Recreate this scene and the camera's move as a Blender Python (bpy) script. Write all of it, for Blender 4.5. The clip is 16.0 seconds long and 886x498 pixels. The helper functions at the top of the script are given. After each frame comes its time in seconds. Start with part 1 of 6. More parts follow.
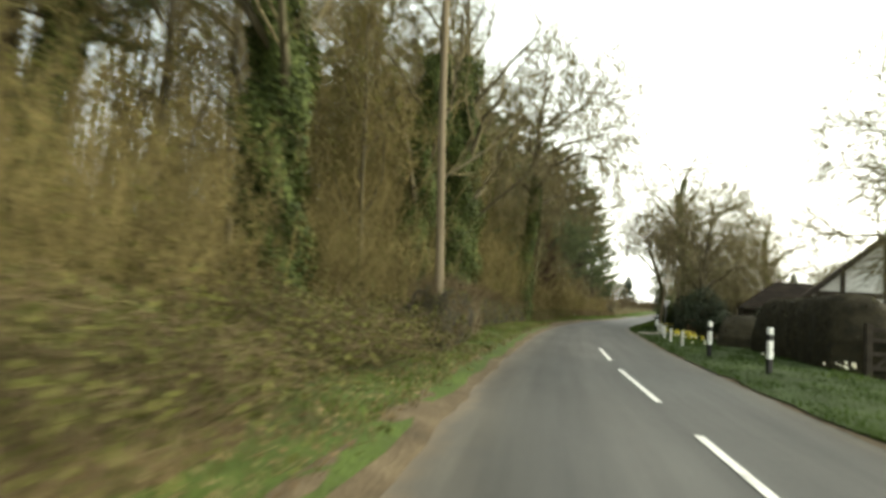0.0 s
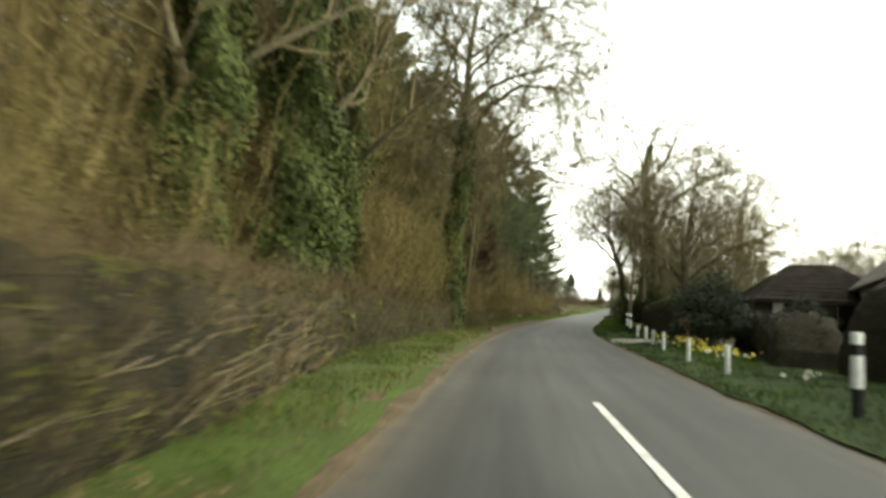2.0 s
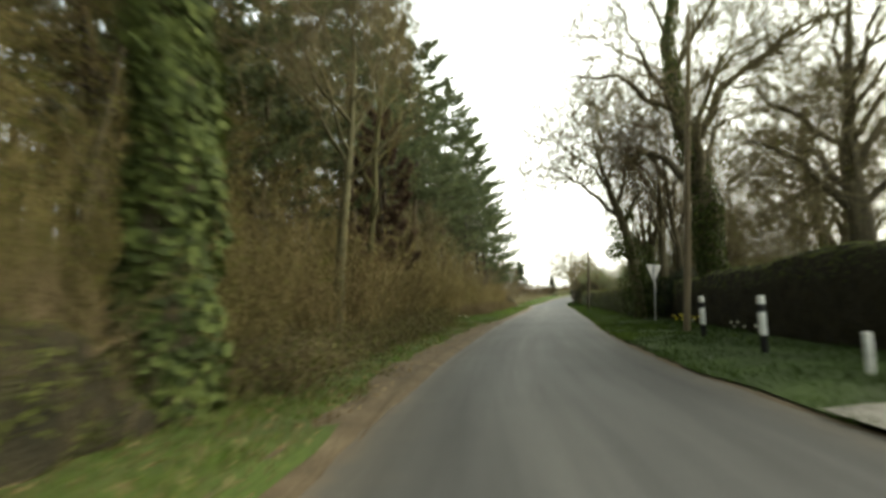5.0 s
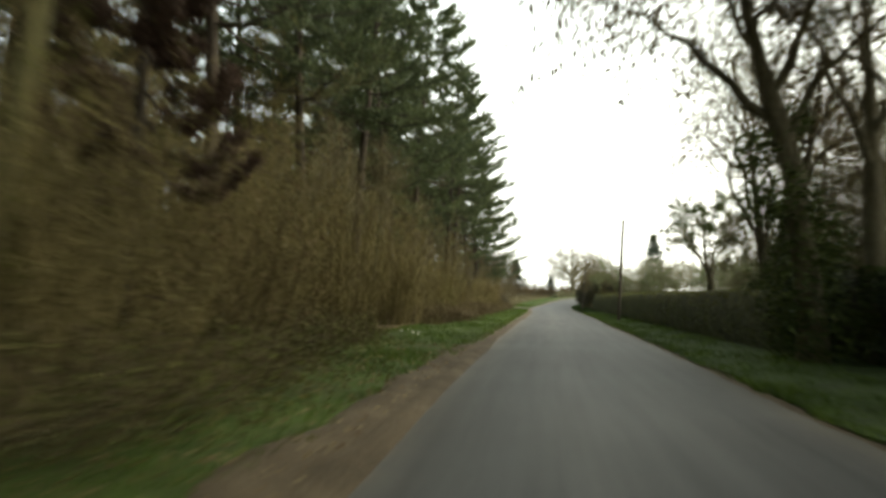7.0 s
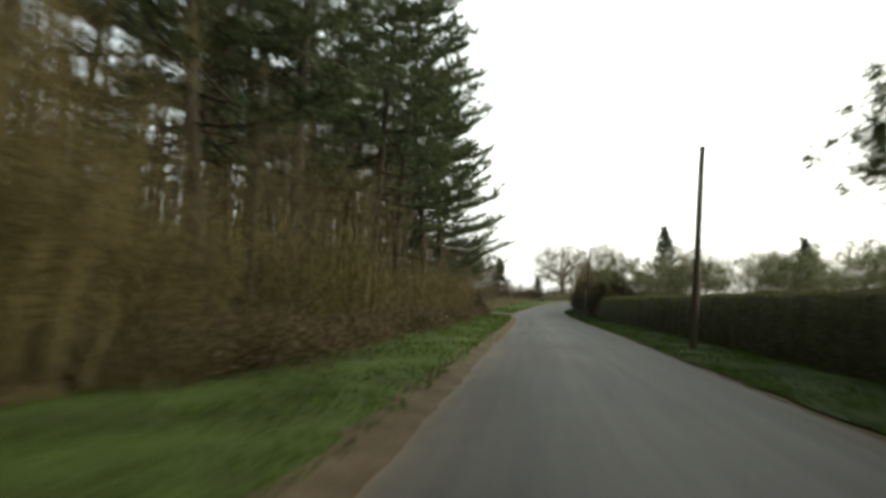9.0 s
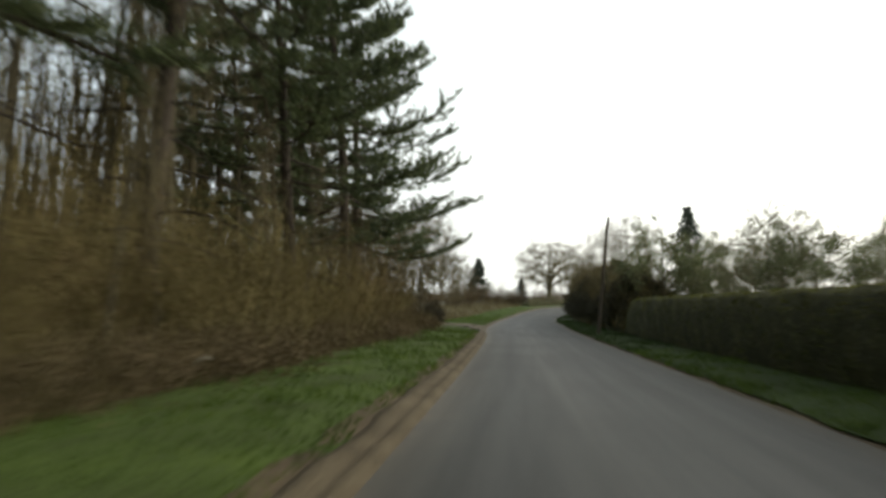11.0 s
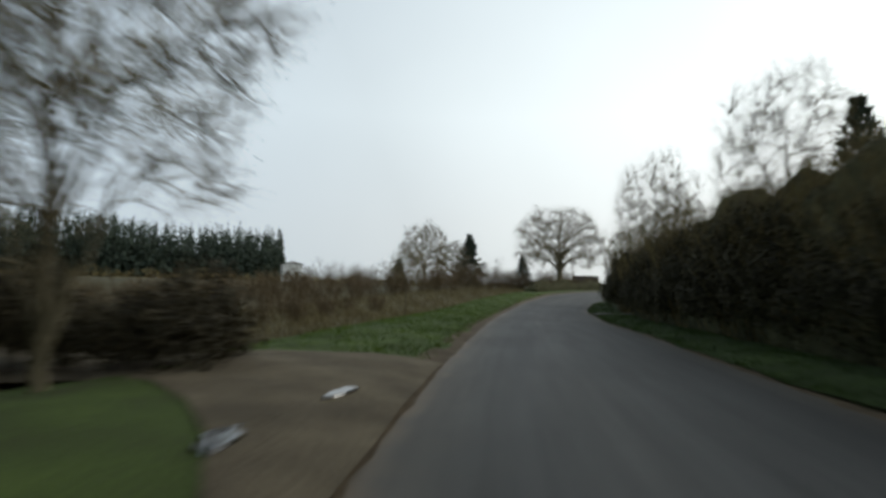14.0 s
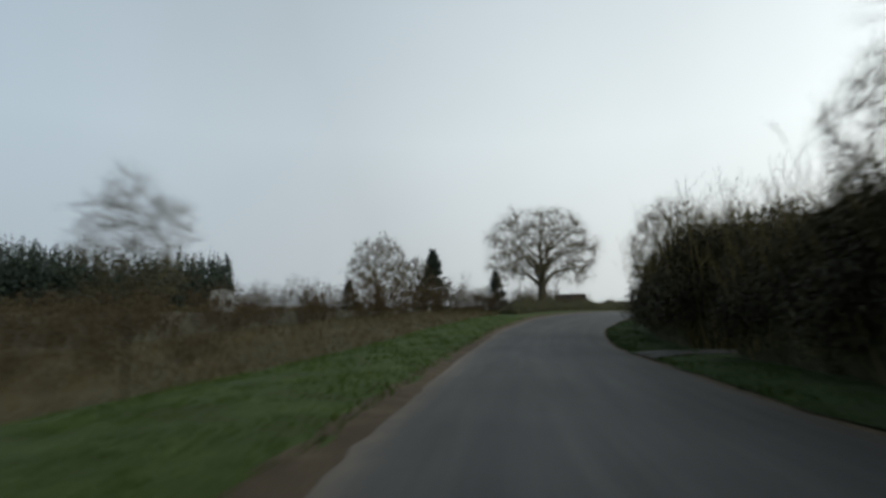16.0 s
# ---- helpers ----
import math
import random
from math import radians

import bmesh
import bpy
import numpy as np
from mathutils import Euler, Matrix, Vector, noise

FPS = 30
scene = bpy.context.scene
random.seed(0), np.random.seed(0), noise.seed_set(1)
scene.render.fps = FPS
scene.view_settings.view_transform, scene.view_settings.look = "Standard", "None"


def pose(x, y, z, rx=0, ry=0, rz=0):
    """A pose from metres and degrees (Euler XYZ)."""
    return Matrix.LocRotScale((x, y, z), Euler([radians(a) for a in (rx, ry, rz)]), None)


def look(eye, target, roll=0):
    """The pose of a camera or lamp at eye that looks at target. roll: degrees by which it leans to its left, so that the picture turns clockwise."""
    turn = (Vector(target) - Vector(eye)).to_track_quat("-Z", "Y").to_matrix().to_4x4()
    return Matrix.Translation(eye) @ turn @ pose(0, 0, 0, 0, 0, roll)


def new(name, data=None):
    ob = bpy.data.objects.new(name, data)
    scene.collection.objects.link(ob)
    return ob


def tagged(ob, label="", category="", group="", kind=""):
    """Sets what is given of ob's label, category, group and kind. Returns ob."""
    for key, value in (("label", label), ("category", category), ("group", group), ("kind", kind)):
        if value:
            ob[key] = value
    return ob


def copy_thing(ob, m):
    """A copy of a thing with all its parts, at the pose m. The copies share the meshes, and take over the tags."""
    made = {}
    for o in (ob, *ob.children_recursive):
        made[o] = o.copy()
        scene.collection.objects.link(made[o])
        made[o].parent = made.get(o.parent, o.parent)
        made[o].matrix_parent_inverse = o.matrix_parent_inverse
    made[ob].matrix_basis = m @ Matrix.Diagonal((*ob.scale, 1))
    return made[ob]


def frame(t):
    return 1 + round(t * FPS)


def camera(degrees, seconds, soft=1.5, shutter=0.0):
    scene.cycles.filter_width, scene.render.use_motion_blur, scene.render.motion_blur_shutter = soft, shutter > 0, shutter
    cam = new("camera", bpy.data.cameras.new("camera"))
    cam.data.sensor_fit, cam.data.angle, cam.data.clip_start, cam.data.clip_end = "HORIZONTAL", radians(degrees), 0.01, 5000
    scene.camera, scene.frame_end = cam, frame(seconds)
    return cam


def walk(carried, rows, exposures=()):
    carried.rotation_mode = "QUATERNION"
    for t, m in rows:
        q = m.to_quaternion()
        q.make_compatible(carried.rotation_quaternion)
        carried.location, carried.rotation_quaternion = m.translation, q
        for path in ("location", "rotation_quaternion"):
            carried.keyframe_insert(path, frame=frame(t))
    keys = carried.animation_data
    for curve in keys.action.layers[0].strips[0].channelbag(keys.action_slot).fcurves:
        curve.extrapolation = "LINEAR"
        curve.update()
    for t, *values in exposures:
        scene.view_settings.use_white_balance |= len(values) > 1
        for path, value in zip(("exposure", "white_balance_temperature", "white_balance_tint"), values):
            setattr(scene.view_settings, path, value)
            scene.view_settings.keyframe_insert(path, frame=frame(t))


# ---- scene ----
cam = camera(76.0, 16.0, soft=3.2, shutter=0.75)

# seconds, x, y, z, heading, pitch, lean
PATH = [
    (0.0, -0.000, -0.000, 1.255, -0.00, 4.73, -4.52),
    (0.5, 0.456, 2.653, 1.237, -2.23, 4.72, -3.71),
    (1.0, 1.015, 5.323, 1.258, -4.18, 4.70, -2.96),
    (1.5, 1.614, 7.723, 1.265, -5.09, 5.88, -2.45),
    (2.0, 2.241, 10.445, 1.254, -5.74, 5.29, -2.86),
    (2.5, 2.922, 13.190, 1.236, -6.44, 5.16, -1.57),
    (3.0, 3.543, 16.162, 1.240, -7.44, 5.60, -0.98),
    (3.2, 3.784, 17.389, 1.227, -7.91, 5.75, -1.31),
    (5.3, 7.308, 30.091, 1.221, -11.71, 5.23, 2.27),
    (5.5, 7.728, 31.494, 1.284, -12.12, 5.92, 2.12),
    (6.0, 8.818, 35.071, 1.253, -12.30, 4.84, 2.54),
    (6.5, 9.905, 38.714, 1.232, -12.11, 4.18, 1.48),
    (7.0, 11.195, 42.386, 1.260, -11.74, 4.87, -0.98),
    (7.5, 12.509, 46.177, 1.235, -11.55, 4.33, -2.82),
    (8.0, 14.109, 50.201, 1.261, -12.33, 4.42, -2.16),
    (8.2, 14.630, 51.745, 1.235, -12.62, 4.62, -2.62),
    (10.3, 22.232, 70.207, 1.242, -15.10, 5.51, 0.04),
    (10.5, 22.913, 71.946, 1.223, -15.31, 5.56, 0.14),
    (11.0, 24.618, 76.223, 1.238, -14.87, 5.79, -1.57),
    (11.5, 26.225, 80.406, 1.277, -14.64, 5.55, -0.94),
    (12.0, 27.888, 84.737, 1.283, -14.69, 4.68, -0.52),
    (12.5, 29.518, 88.787, 1.232, -14.57, 4.45, -0.79),
    (13.0, 31.215, 93.279, 1.219, -14.59, 4.94, -0.71),
    (13.5, 32.956, 97.863, 1.250, -14.95, 5.73, -0.51),
    (14.0, 34.725, 102.502, 1.245, -15.28, 4.43, -1.34),
    (14.5, 36.585, 107.057, 1.254, -15.86, 4.65, -0.94),
    (15.0, 38.426, 111.669, 1.247, -16.57, 5.57, -1.25),
    (15.5, 40.325, 116.175, 1.255, -17.26, 6.72, -0.56),
    (16.0, 42.424, 120.499, 1.251, -18.07, 7.07, 0.40),
]
EXPOSURES = [(0.0, 1.15, 7500, -2), (3.2, 1.18, 7500, -2), (5.5, 1.15, 7500, -2), (8.0, 0.46, 7200, 0), (10.5, 0.05, 7000, 3), (12.5, -0.22, 6700, 4), (14.0, -0.58, 6350, 4), (16.0, -0.98, 6250, 4)]
walk(cam, [(t, pose(x, y, z, 90 + p, 0, h) @ pose(0, 0, 0, 0, 0, -r)) for t, x, y, z, h, p, r in PATH], EXPOSURES)

# ---- world and sun: thin bright overcast, brightest towards the east ----
SUN_AZ, SUN_EL = 90.0, 25.0        # degrees from +y towards +x, and above the horizon
SUN_DIR = Vector((math.sin(radians(SUN_AZ)) * math.cos(radians(SUN_EL)), math.cos(radians(SUN_AZ)) * math.cos(radians(SUN_EL)), math.sin(radians(SUN_EL))))


def build_world():
    w = bpy.data.worlds.new("overcast_sky")
    scene.world = w
    w.use_nodes = True
    nt = w.node_tree
    nt.nodes.clear()
    N = nt.nodes.new
    out, bg = N("ShaderNodeOutputWorld"), N("ShaderNodeBackground")
    sky = N("ShaderNodeTexSky")
    sky.sky_type, sky.sun_disc = "NISHITA", False
    sky.sun_elevation, sky.sun_rotation = radians(SUN_EL), radians(SUN_AZ)
    sky.dust_density, sky.air_density = 4.0, 1.0
    sc = N("ShaderNodeVectorMath")
    sc.operation = "SCALE"
    sc.inputs["Scale"].default_value = 0.10
    co = N("ShaderNodeTexCoord")
    dot = N("ShaderNodeVectorMath")
    dot.operation = "DOT_PRODUCT"
    dot.inputs[1].default_value = SUN_DIR
    ramp = N("ShaderNodeValToRGB")
    e = ramp.color_ramp.elements
    e[0].position, e[0].color = 0.0, (0.60, 0.70, 0.84, 1)
    e[1].position, e[1].color = 1.0, (2.2, 2.15, 2.08, 1)
    m = e.new(0.42)
    m.color = (0.91, 1.0, 1.10, 1)
    m = e.new(0.62)
    m.color = (1.06, 1.10, 1.14, 1)
    m = e.new(0.85)
    m.color = (1.58, 1.58, 1.56, 1)
    mp = N("ShaderNodeMapRange")
    mp.inputs["From Min"].default_value, mp.inputs["From Max"].default_value = -1.0, 1.0
    ns = N("ShaderNodeTexNoise")
    ns.inputs["Scale"].default_value, ns.inputs["Detail"].default_value = 2.2, 4.0
    nm = N("ShaderNodeMapRange")
    nm.inputs["To Min"].default_value, nm.inputs["To Max"].default_value = 0.90, 1.08
    mul = N("ShaderNodeVectorMath")
    mul.operation = "SCALE"
    mix = N("ShaderNodeMix")
    mix.data_type = "RGBA"
    mix.inputs["Factor"].default_value = 0.85
    L = nt.links.new
    L(co.outputs["Generated"], dot.inputs[0])
    L(dot.outputs["Value"], mp.inputs["Value"])
    L(mp.outputs["Result"], ramp.inputs["Fac"])
    L(co.outputs["Generated"], ns.inputs["Vector"])
    L(ns.outputs["Fac"], nm.inputs["Value"])
    L(ramp.outputs["Color"], mul.inputs[0])
    L(nm.outputs["Result"], mul.inputs["Scale"])
    L(sky.outputs["Color"], sc.inputs[0])
    L(sc.outputs["Vector"], mix.inputs["A"])
    # greyer haze low down, bluer overhead
    sepz, zr, mul2 = N("ShaderNodeSeparateXYZ"), N("ShaderNodeValToRGB"), N("ShaderNodeVectorMath")
    ze = zr.color_ramp.elements
    ze[0].position, ze[0].color = 0.0, (1.11, 1.10, 1.10, 1)
    ze[1].position, ze[1].color = 0.8, (0.49, 0.50, 0.52, 1)
    for p, c in ((0.12, (1.16, 1.15, 1.15)), (0.30, (1.22, 1.25, 1.27)), (0.50, (1.02, 1.07, 1.12))):
        ze.new(p).color = (*c, 1)
    mul2.operation = "MULTIPLY"
    L(co.outputs["Generated"], sepz.inputs["Vector"])
    L(sepz.outputs["Z"], zr.inputs["Fac"])
    L(mul.outputs["Vector"], mul2.inputs[0])
    L(zr.outputs["Color"], mul2.inputs[1])
    L(mul2.outputs["Vector"], mix.inputs["B"])
    L(mix.outputs["Result"], bg.inputs["Color"])
    bg.inputs["Strength"].default_value = 1.0
    L(bg.outputs["Background"], out.inputs["Surface"])


build_world()
sun = new("sun", bpy.data.lights.new("sun", "SUN"))
sun.data.energy, sun.data.angle, sun.data.color = 1.5, radians(24), (1.0, 0.95, 0.88)
sun.matrix_world = look(SUN_DIR * 200, (0, 0, 0))

# ---- materials ----
def mat(name, stops, scale=4.0, fine=60.0, rough=0.85, bump=0.2, dist=0.02, vary=0.12, leaf=0.0, island=False, stretch=(1, 1, 1), metal=0.0, spec=0.3):
    """Two scales of noise over a colour ramp, with bump; vary: tone shift by object or by piece; leaf: share of light let through."""
    m = bpy.data.materials.new(name)
    m.use_nodes = True
    nt = m.node_tree
    nt.nodes.clear()
    N, L = nt.nodes.new, nt.links.new
    out, bs = N("ShaderNodeOutputMaterial"), N("ShaderNodeBsdfPrincipled")
    co, mp = N("ShaderNodeTexCoord"), N("ShaderNodeMapping")
    mp.inputs["Scale"].default_value = stretch
    L(co.outputs["Object"], mp.inputs["Vector"])
    big, small = N("ShaderNodeTexNoise"), N("ShaderNodeTexNoise")
    big.inputs["Scale"].default_value, big.inputs["Detail"].default_value = scale, 5
    small.inputs["Scale"].default_value, small.inputs["Detail"].default_value = fine, 4
    L(mp.outputs["Vector"], big.inputs["Vector"])
    L(mp.outputs["Vector"], small.inputs["Vector"])
    add = N("ShaderNodeMix")
    add.data_type = "FLOAT"
    add.inputs["Factor"].default_value = 0.4
    L(big.outputs["Fac"], add.inputs["A"])
    L(small.outputs["Fac"], add.inputs["B"])
    ramp = N("ShaderNodeValToRGB")
    e = ramp.color_ramp.elements
    pos = [0.32 + 0.36 * i / max(1, len(stops) - 1) for i in range(len(stops))]
    for i, c in enumerate(stops):
        el = e[i] if i < 2 else e.new(pos[i])
        el.position, el.color = pos[i], (*c, 1)
    rnd = N("ShaderNodeNewGeometry").outputs["Random Per Island"] if island else N("ShaderNodeObjectInfo").outputs["Random"]
    sh = N("ShaderNodeMath")
    sh.operation = "MULTIPLY_ADD"
    sh.inputs[1].default_value = vary * 2
    L(rnd, sh.inputs[0])
    sub = N("ShaderNodeMath")
    sub.operation = "SUBTRACT"
    L(add.outputs["Result"], sub.inputs[0])
    sub.inputs[1].default_value = vary
    L(sub.outputs["Value"], sh.inputs[2])
    L(sh.outputs["Value"], ramp.inputs["Fac"])
    L(ramp.outputs["Color"], bs.inputs["Base Color"])
    bs.inputs["Roughness"].default_value, bs.inputs["Metallic"].default_value = rough, metal
    bs.inputs["Specular IOR Level"].default_value = spec
    if bump:
        b = N("ShaderNodeBump")
        b.inputs["Strength"].default_value, b.inputs["Distance"].default_value = bump, dist
        L(small.outputs["Fac"], b.inputs["Height"])
        L(b.outputs["Normal"], bs.inputs["Normal"])
    if leaf:
        tr, mx = N("ShaderNodeBsdfTranslucent"), N("ShaderNodeMixShader")
        mx.inputs["Fac"].default_value = leaf
        L(ramp.outputs["Color"], tr.inputs["Color"])
        L(bs.outputs["BSDF"], mx.inputs[1])
        L(tr.outputs["BSDF"], mx.inputs[2])
        L(mx.outputs["Shader"], out.inputs["Surface"])
    else:
        L(bs.outputs["BSDF"], out.inputs["Surface"])
    return m


M = {}


def asphalt_material():
    """Grey asphalt: darker wheel tracks, dusty edges, patches and grit; shade painted in on the right."""
    m = bpy.data.materials.new("asphalt")
    m.use_nodes = True
    nt = m.node_tree
    nt.nodes.clear()
    N, L = nt.nodes.new, nt.links.new
    out, bs = N("ShaderNodeOutputMaterial"), N("ShaderNodeBsdfPrincipled")
    co, uv = N("ShaderNodeTexCoord"), N("ShaderNodeUVMap")
    sep = N("ShaderNodeSeparateXYZ")
    L(uv.outputs["UV"], sep.inputs["Vector"])
    big, mid, grit = N("ShaderNodeTexNoise"), N("ShaderNodeTexNoise"), N("ShaderNodeTexNoise")
    for n, sc, de in ((big, 0.22, 4), (mid, 2.4, 5), (grit, 110, 3)):
        n.inputs["Scale"].default_value, n.inputs["Detail"].default_value = sc, de
        L(co.outputs["Object"], n.inputs["Vector"])
    # across the lane: dust at the edges, polished tracks, painted shade towards the right
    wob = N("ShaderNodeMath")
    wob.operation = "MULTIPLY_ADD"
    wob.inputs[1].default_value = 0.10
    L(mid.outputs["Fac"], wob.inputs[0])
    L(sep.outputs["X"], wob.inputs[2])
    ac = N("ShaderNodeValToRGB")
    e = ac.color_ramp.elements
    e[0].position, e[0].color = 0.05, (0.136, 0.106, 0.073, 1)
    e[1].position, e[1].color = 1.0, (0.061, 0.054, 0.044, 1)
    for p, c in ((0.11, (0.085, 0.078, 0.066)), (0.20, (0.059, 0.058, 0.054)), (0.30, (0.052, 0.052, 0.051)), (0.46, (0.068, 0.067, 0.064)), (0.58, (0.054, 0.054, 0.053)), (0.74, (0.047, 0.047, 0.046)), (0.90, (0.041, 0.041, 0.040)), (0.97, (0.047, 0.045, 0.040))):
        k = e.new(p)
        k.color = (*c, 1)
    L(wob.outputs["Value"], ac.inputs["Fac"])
    rg = N("ShaderNodeMapRange")
    rg.inputs["From Min"].default_value, rg.inputs["From Max"].default_value = 0.3, 0.7
    rg.inputs["To Min"].default_value, rg.inputs["To Max"].default_value = 0.80, 1.22
    L(big.outputs["Fac"], rg.inputs["Value"])
    rg2 = N("ShaderNodeMapRange")
    rg2.inputs["From Min"].default_value, rg2.inputs["From Max"].default_value = 0.3, 0.7
    rg2.inputs["To Min"].default_value, rg2.inputs["To Max"].default_value = 0.82, 1.18
    L(grit.outputs["Fac"], rg2.inputs["Value"])
    # long streaks left by wheels, and a few patched areas
    stv, streak = N("ShaderNodeMapping"), N("ShaderNodeTexNoise")
    stv.inputs["Scale"].default_value = (9.0, 0.10, 1.0)
    streak.inputs["Scale"].default_value, streak.inputs["Detail"].default_value = 1.6, 6
    L(uv.outputs["UV"], stv.inputs["Vector"])
    L(stv.outputs["Vector"], streak.inputs["Vector"])
    rg3 = N("ShaderNodeMapRange")
    rg3.inputs["From Min"].default_value, rg3.inputs["From Max"].default_value = 0.3, 0.7
    rg3.inputs["To Min"].default_value, rg3.inputs["To Max"].default_value = 0.76, 1.28
    L(streak.outputs["Fac"], rg3.inputs["Value"])
    m3 = N("ShaderNodeVectorMath")
    m3.operation = "SCALE"
    m1, m2 = N("ShaderNodeVectorMath"), N("ShaderNodeVectorMath")
    m1.operation = m2.operation = "SCALE"
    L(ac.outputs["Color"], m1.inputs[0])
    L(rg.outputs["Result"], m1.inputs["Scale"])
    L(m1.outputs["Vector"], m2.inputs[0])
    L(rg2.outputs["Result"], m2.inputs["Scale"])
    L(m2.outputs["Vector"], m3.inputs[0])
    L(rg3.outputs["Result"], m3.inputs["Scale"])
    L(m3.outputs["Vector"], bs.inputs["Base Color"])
    bs.inputs["Roughness"].default_value = 0.72
    bs.inputs["Specular IOR Level"].default_value = 0.35
    b = N("ShaderNodeBump")
    b.inputs["Strength"].default_value, b.inputs["Distance"].default_value = 0.4, 0.006
    L(grit.outputs["Fac"], b.inputs["Height"])
    L(b.outputs["Normal"], bs.inputs["Normal"])
    L(bs.outputs["BSDF"], out.inputs["Surface"])
    return m


M["asphalt"] = asphalt_material()

M["paint"] = mat("worn_road_paint", [(0.30, 0.30, 0.29), (0.62, 0.62, 0.60), (0.75, 0.75, 0.73)], 5, 60, 0.7, 0.2, 0.004, 0.0)
M["mud"] = mat("edge_mud", [(0.05, 0.037, 0.021), (0.092, 0.068, 0.040), (0.15, 0.115, 0.070)], 1.6, 22, 0.95, 0.7, 0.04, 0.0)
M["turf"] = mat("verge_turf", [(0.038, 0.045, 0.011), (0.051, 0.078, 0.013), (0.084, 0.123, 0.021)], 0.9, 18, 0.95, 0.7, 0.05, 0.0)
M["litter"] = mat("leaf_litter", [(0.04, 0.028, 0.012), (0.095, 0.066, 0.028), (0.16, 0.118, 0.055)], 1.2, 14, 0.95, 0.8, 0.06, 0.0)
M["field"] = mat("rough_field", [(0.045, 0.05, 0.018), (0.078, 0.068, 0.032), (0.12, 0.1, 0.054)], 0.06, 5, 0.95, 0.5, 0.05, 0.0)
M["grass"] = mat("grass_blades", [(0.038, 0.067, 0.009), (0.070, 0.120, 0.014), (0.128, 0.180, 0.026)], 0.7, 8, 0.7, 0, 0, 0.16, 0.3, True)
M["dry"] = mat("dry_grass", [(0.075, 0.06, 0.027), (0.135, 0.107, 0.048), (0.215, 0.175, 0.085)], 0.7, 8, 0.8, 0, 0, 0.16, 0.25, True)
M["deadleaf"] = mat("dead_leaves", [(0.09, 0.055, 0.025), (0.19, 0.125, 0.06), (0.30, 0.23, 0.12)], 1, 9, 0.85, 0, 0, 0.18, 0.15, True)
M["bark"] = mat("bark", [(0.045, 0.038, 0.023), (0.098, 0.083, 0.05), (0.155, 0.135, 0.083)], 3, 26, 0.92, 0.8, 0.05, 0.08, 0, False, (1, 1, 0.25))
M["greenbark"] = mat("algae_bark", [(0.040, 0.038, 0.016), (0.085, 0.080, 0.032), (0.14, 0.125, 0.060)], 2, 24, 0.92, 0.8, 0.05, 0.08, 0, False, (1, 1, 0.25))
M["birchbark"] = mat("pale_bark", [(0.05, 0.046, 0.022), (0.11, 0.10, 0.052), (0.18, 0.162, 0.092)], 3, 20, 0.9, 0.5, 0.03, 0.08, 0, False, (1, 1, 0.5))
M["pinebark"] = mat("pine_bark", [(0.028, 0.022, 0.016), (0.055, 0.043, 0.031), (0.095, 0.074, 0.053)], 3, 22, 0.95, 0.9, 0.06, 0.08, 0, False, (1, 1, 0.3))
M["twig"] = mat("bare_twigs", [(0.083, 0.068, 0.036), (0.149, 0.123, 0.064), (0.226, 0.189, 0.105)], 0.8, 12, 0.9, 0, 0, 0.14, 0, True)
M["brown"] = mat("brown_twigs", [(0.083, 0.065, 0.026), (0.158, 0.124, 0.050), (0.259, 0.203, 0.085)], 0.8, 12, 0.9, 0, 0, 0.14, 0, True)
M["olive"] = mat("olive_leaves", [(0.069, 0.071, 0.014), (0.117, 0.121, 0.024), (0.178, 0.178, 0.039)], 0.8, 12, 0.75, 0, 0, 0.16, 0.35, True)
M["bud"] = mat("spring_buds", [(0.096, 0.079, 0.029), (0.162, 0.134, 0.050), (0.240, 0.202, 0.082)], 0.8, 12, 0.8, 0, 0, 0.16, 0.35, True)
M["keys"] = mat("hanging_seed_bunches", [(0.055, 0.040, 0.022), (0.10, 0.075, 0.042), (0.16, 0.12, 0.07)], 0.8, 12, 0.85, 0, 0, 0.16, 0.2, True)
M["ivy"] = mat("ivy_leaves", [(0.025, 0.036, 0.009), (0.052, 0.072, 0.016), (0.095, 0.118, 0.029)], 0.9, 10, 0.8, 0, 0, 0.17, 0.15, True)
M["needle"] = mat("pine_needles", [(0.048, 0.065, 0.031), (0.089, 0.115, 0.053), (0.150, 0.174, 0.074)], 0.5, 6, 0.7, 0, 0, 0.15, 0.28, True)
M["rust"] = mat("dead_pine_needles", [(0.045, 0.027, 0.018), (0.080, 0.049, 0.033), (0.125, 0.080, 0.055)], 0.5, 6, 0.8, 0, 0, 0.15, 0.15, True)
M["spruce"] = mat("spruce_needles", [(0.026, 0.038, 0.026), (0.044, 0.06, 0.042), (0.07, 0.09, 0.06)], 0.5, 6, 0.75, 0, 0, 0.15, 0.1, True)
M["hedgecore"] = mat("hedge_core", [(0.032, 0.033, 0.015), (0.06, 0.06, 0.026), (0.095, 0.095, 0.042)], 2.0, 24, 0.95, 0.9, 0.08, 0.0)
M["hedgeleaf"] = mat("hedge_leaves", [(0.06, 0.074, 0.02), (0.105, 0.128, 0.034), (0.165, 0.195, 0.052)], 0.7, 10, 0.65, 0, 0, 0.16, 0.25, True)
M["yew"] = mat("dark_evergreen_leaves", [(0.012, 0.018, 0.010), (0.026, 0.036, 0.019), (0.046, 0.060, 0.031)], 0.9, 10, 0.75, 0, 0, 0.17, 0.12, True)
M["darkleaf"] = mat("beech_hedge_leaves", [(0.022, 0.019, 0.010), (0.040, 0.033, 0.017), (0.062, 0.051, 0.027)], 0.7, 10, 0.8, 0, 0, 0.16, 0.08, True)
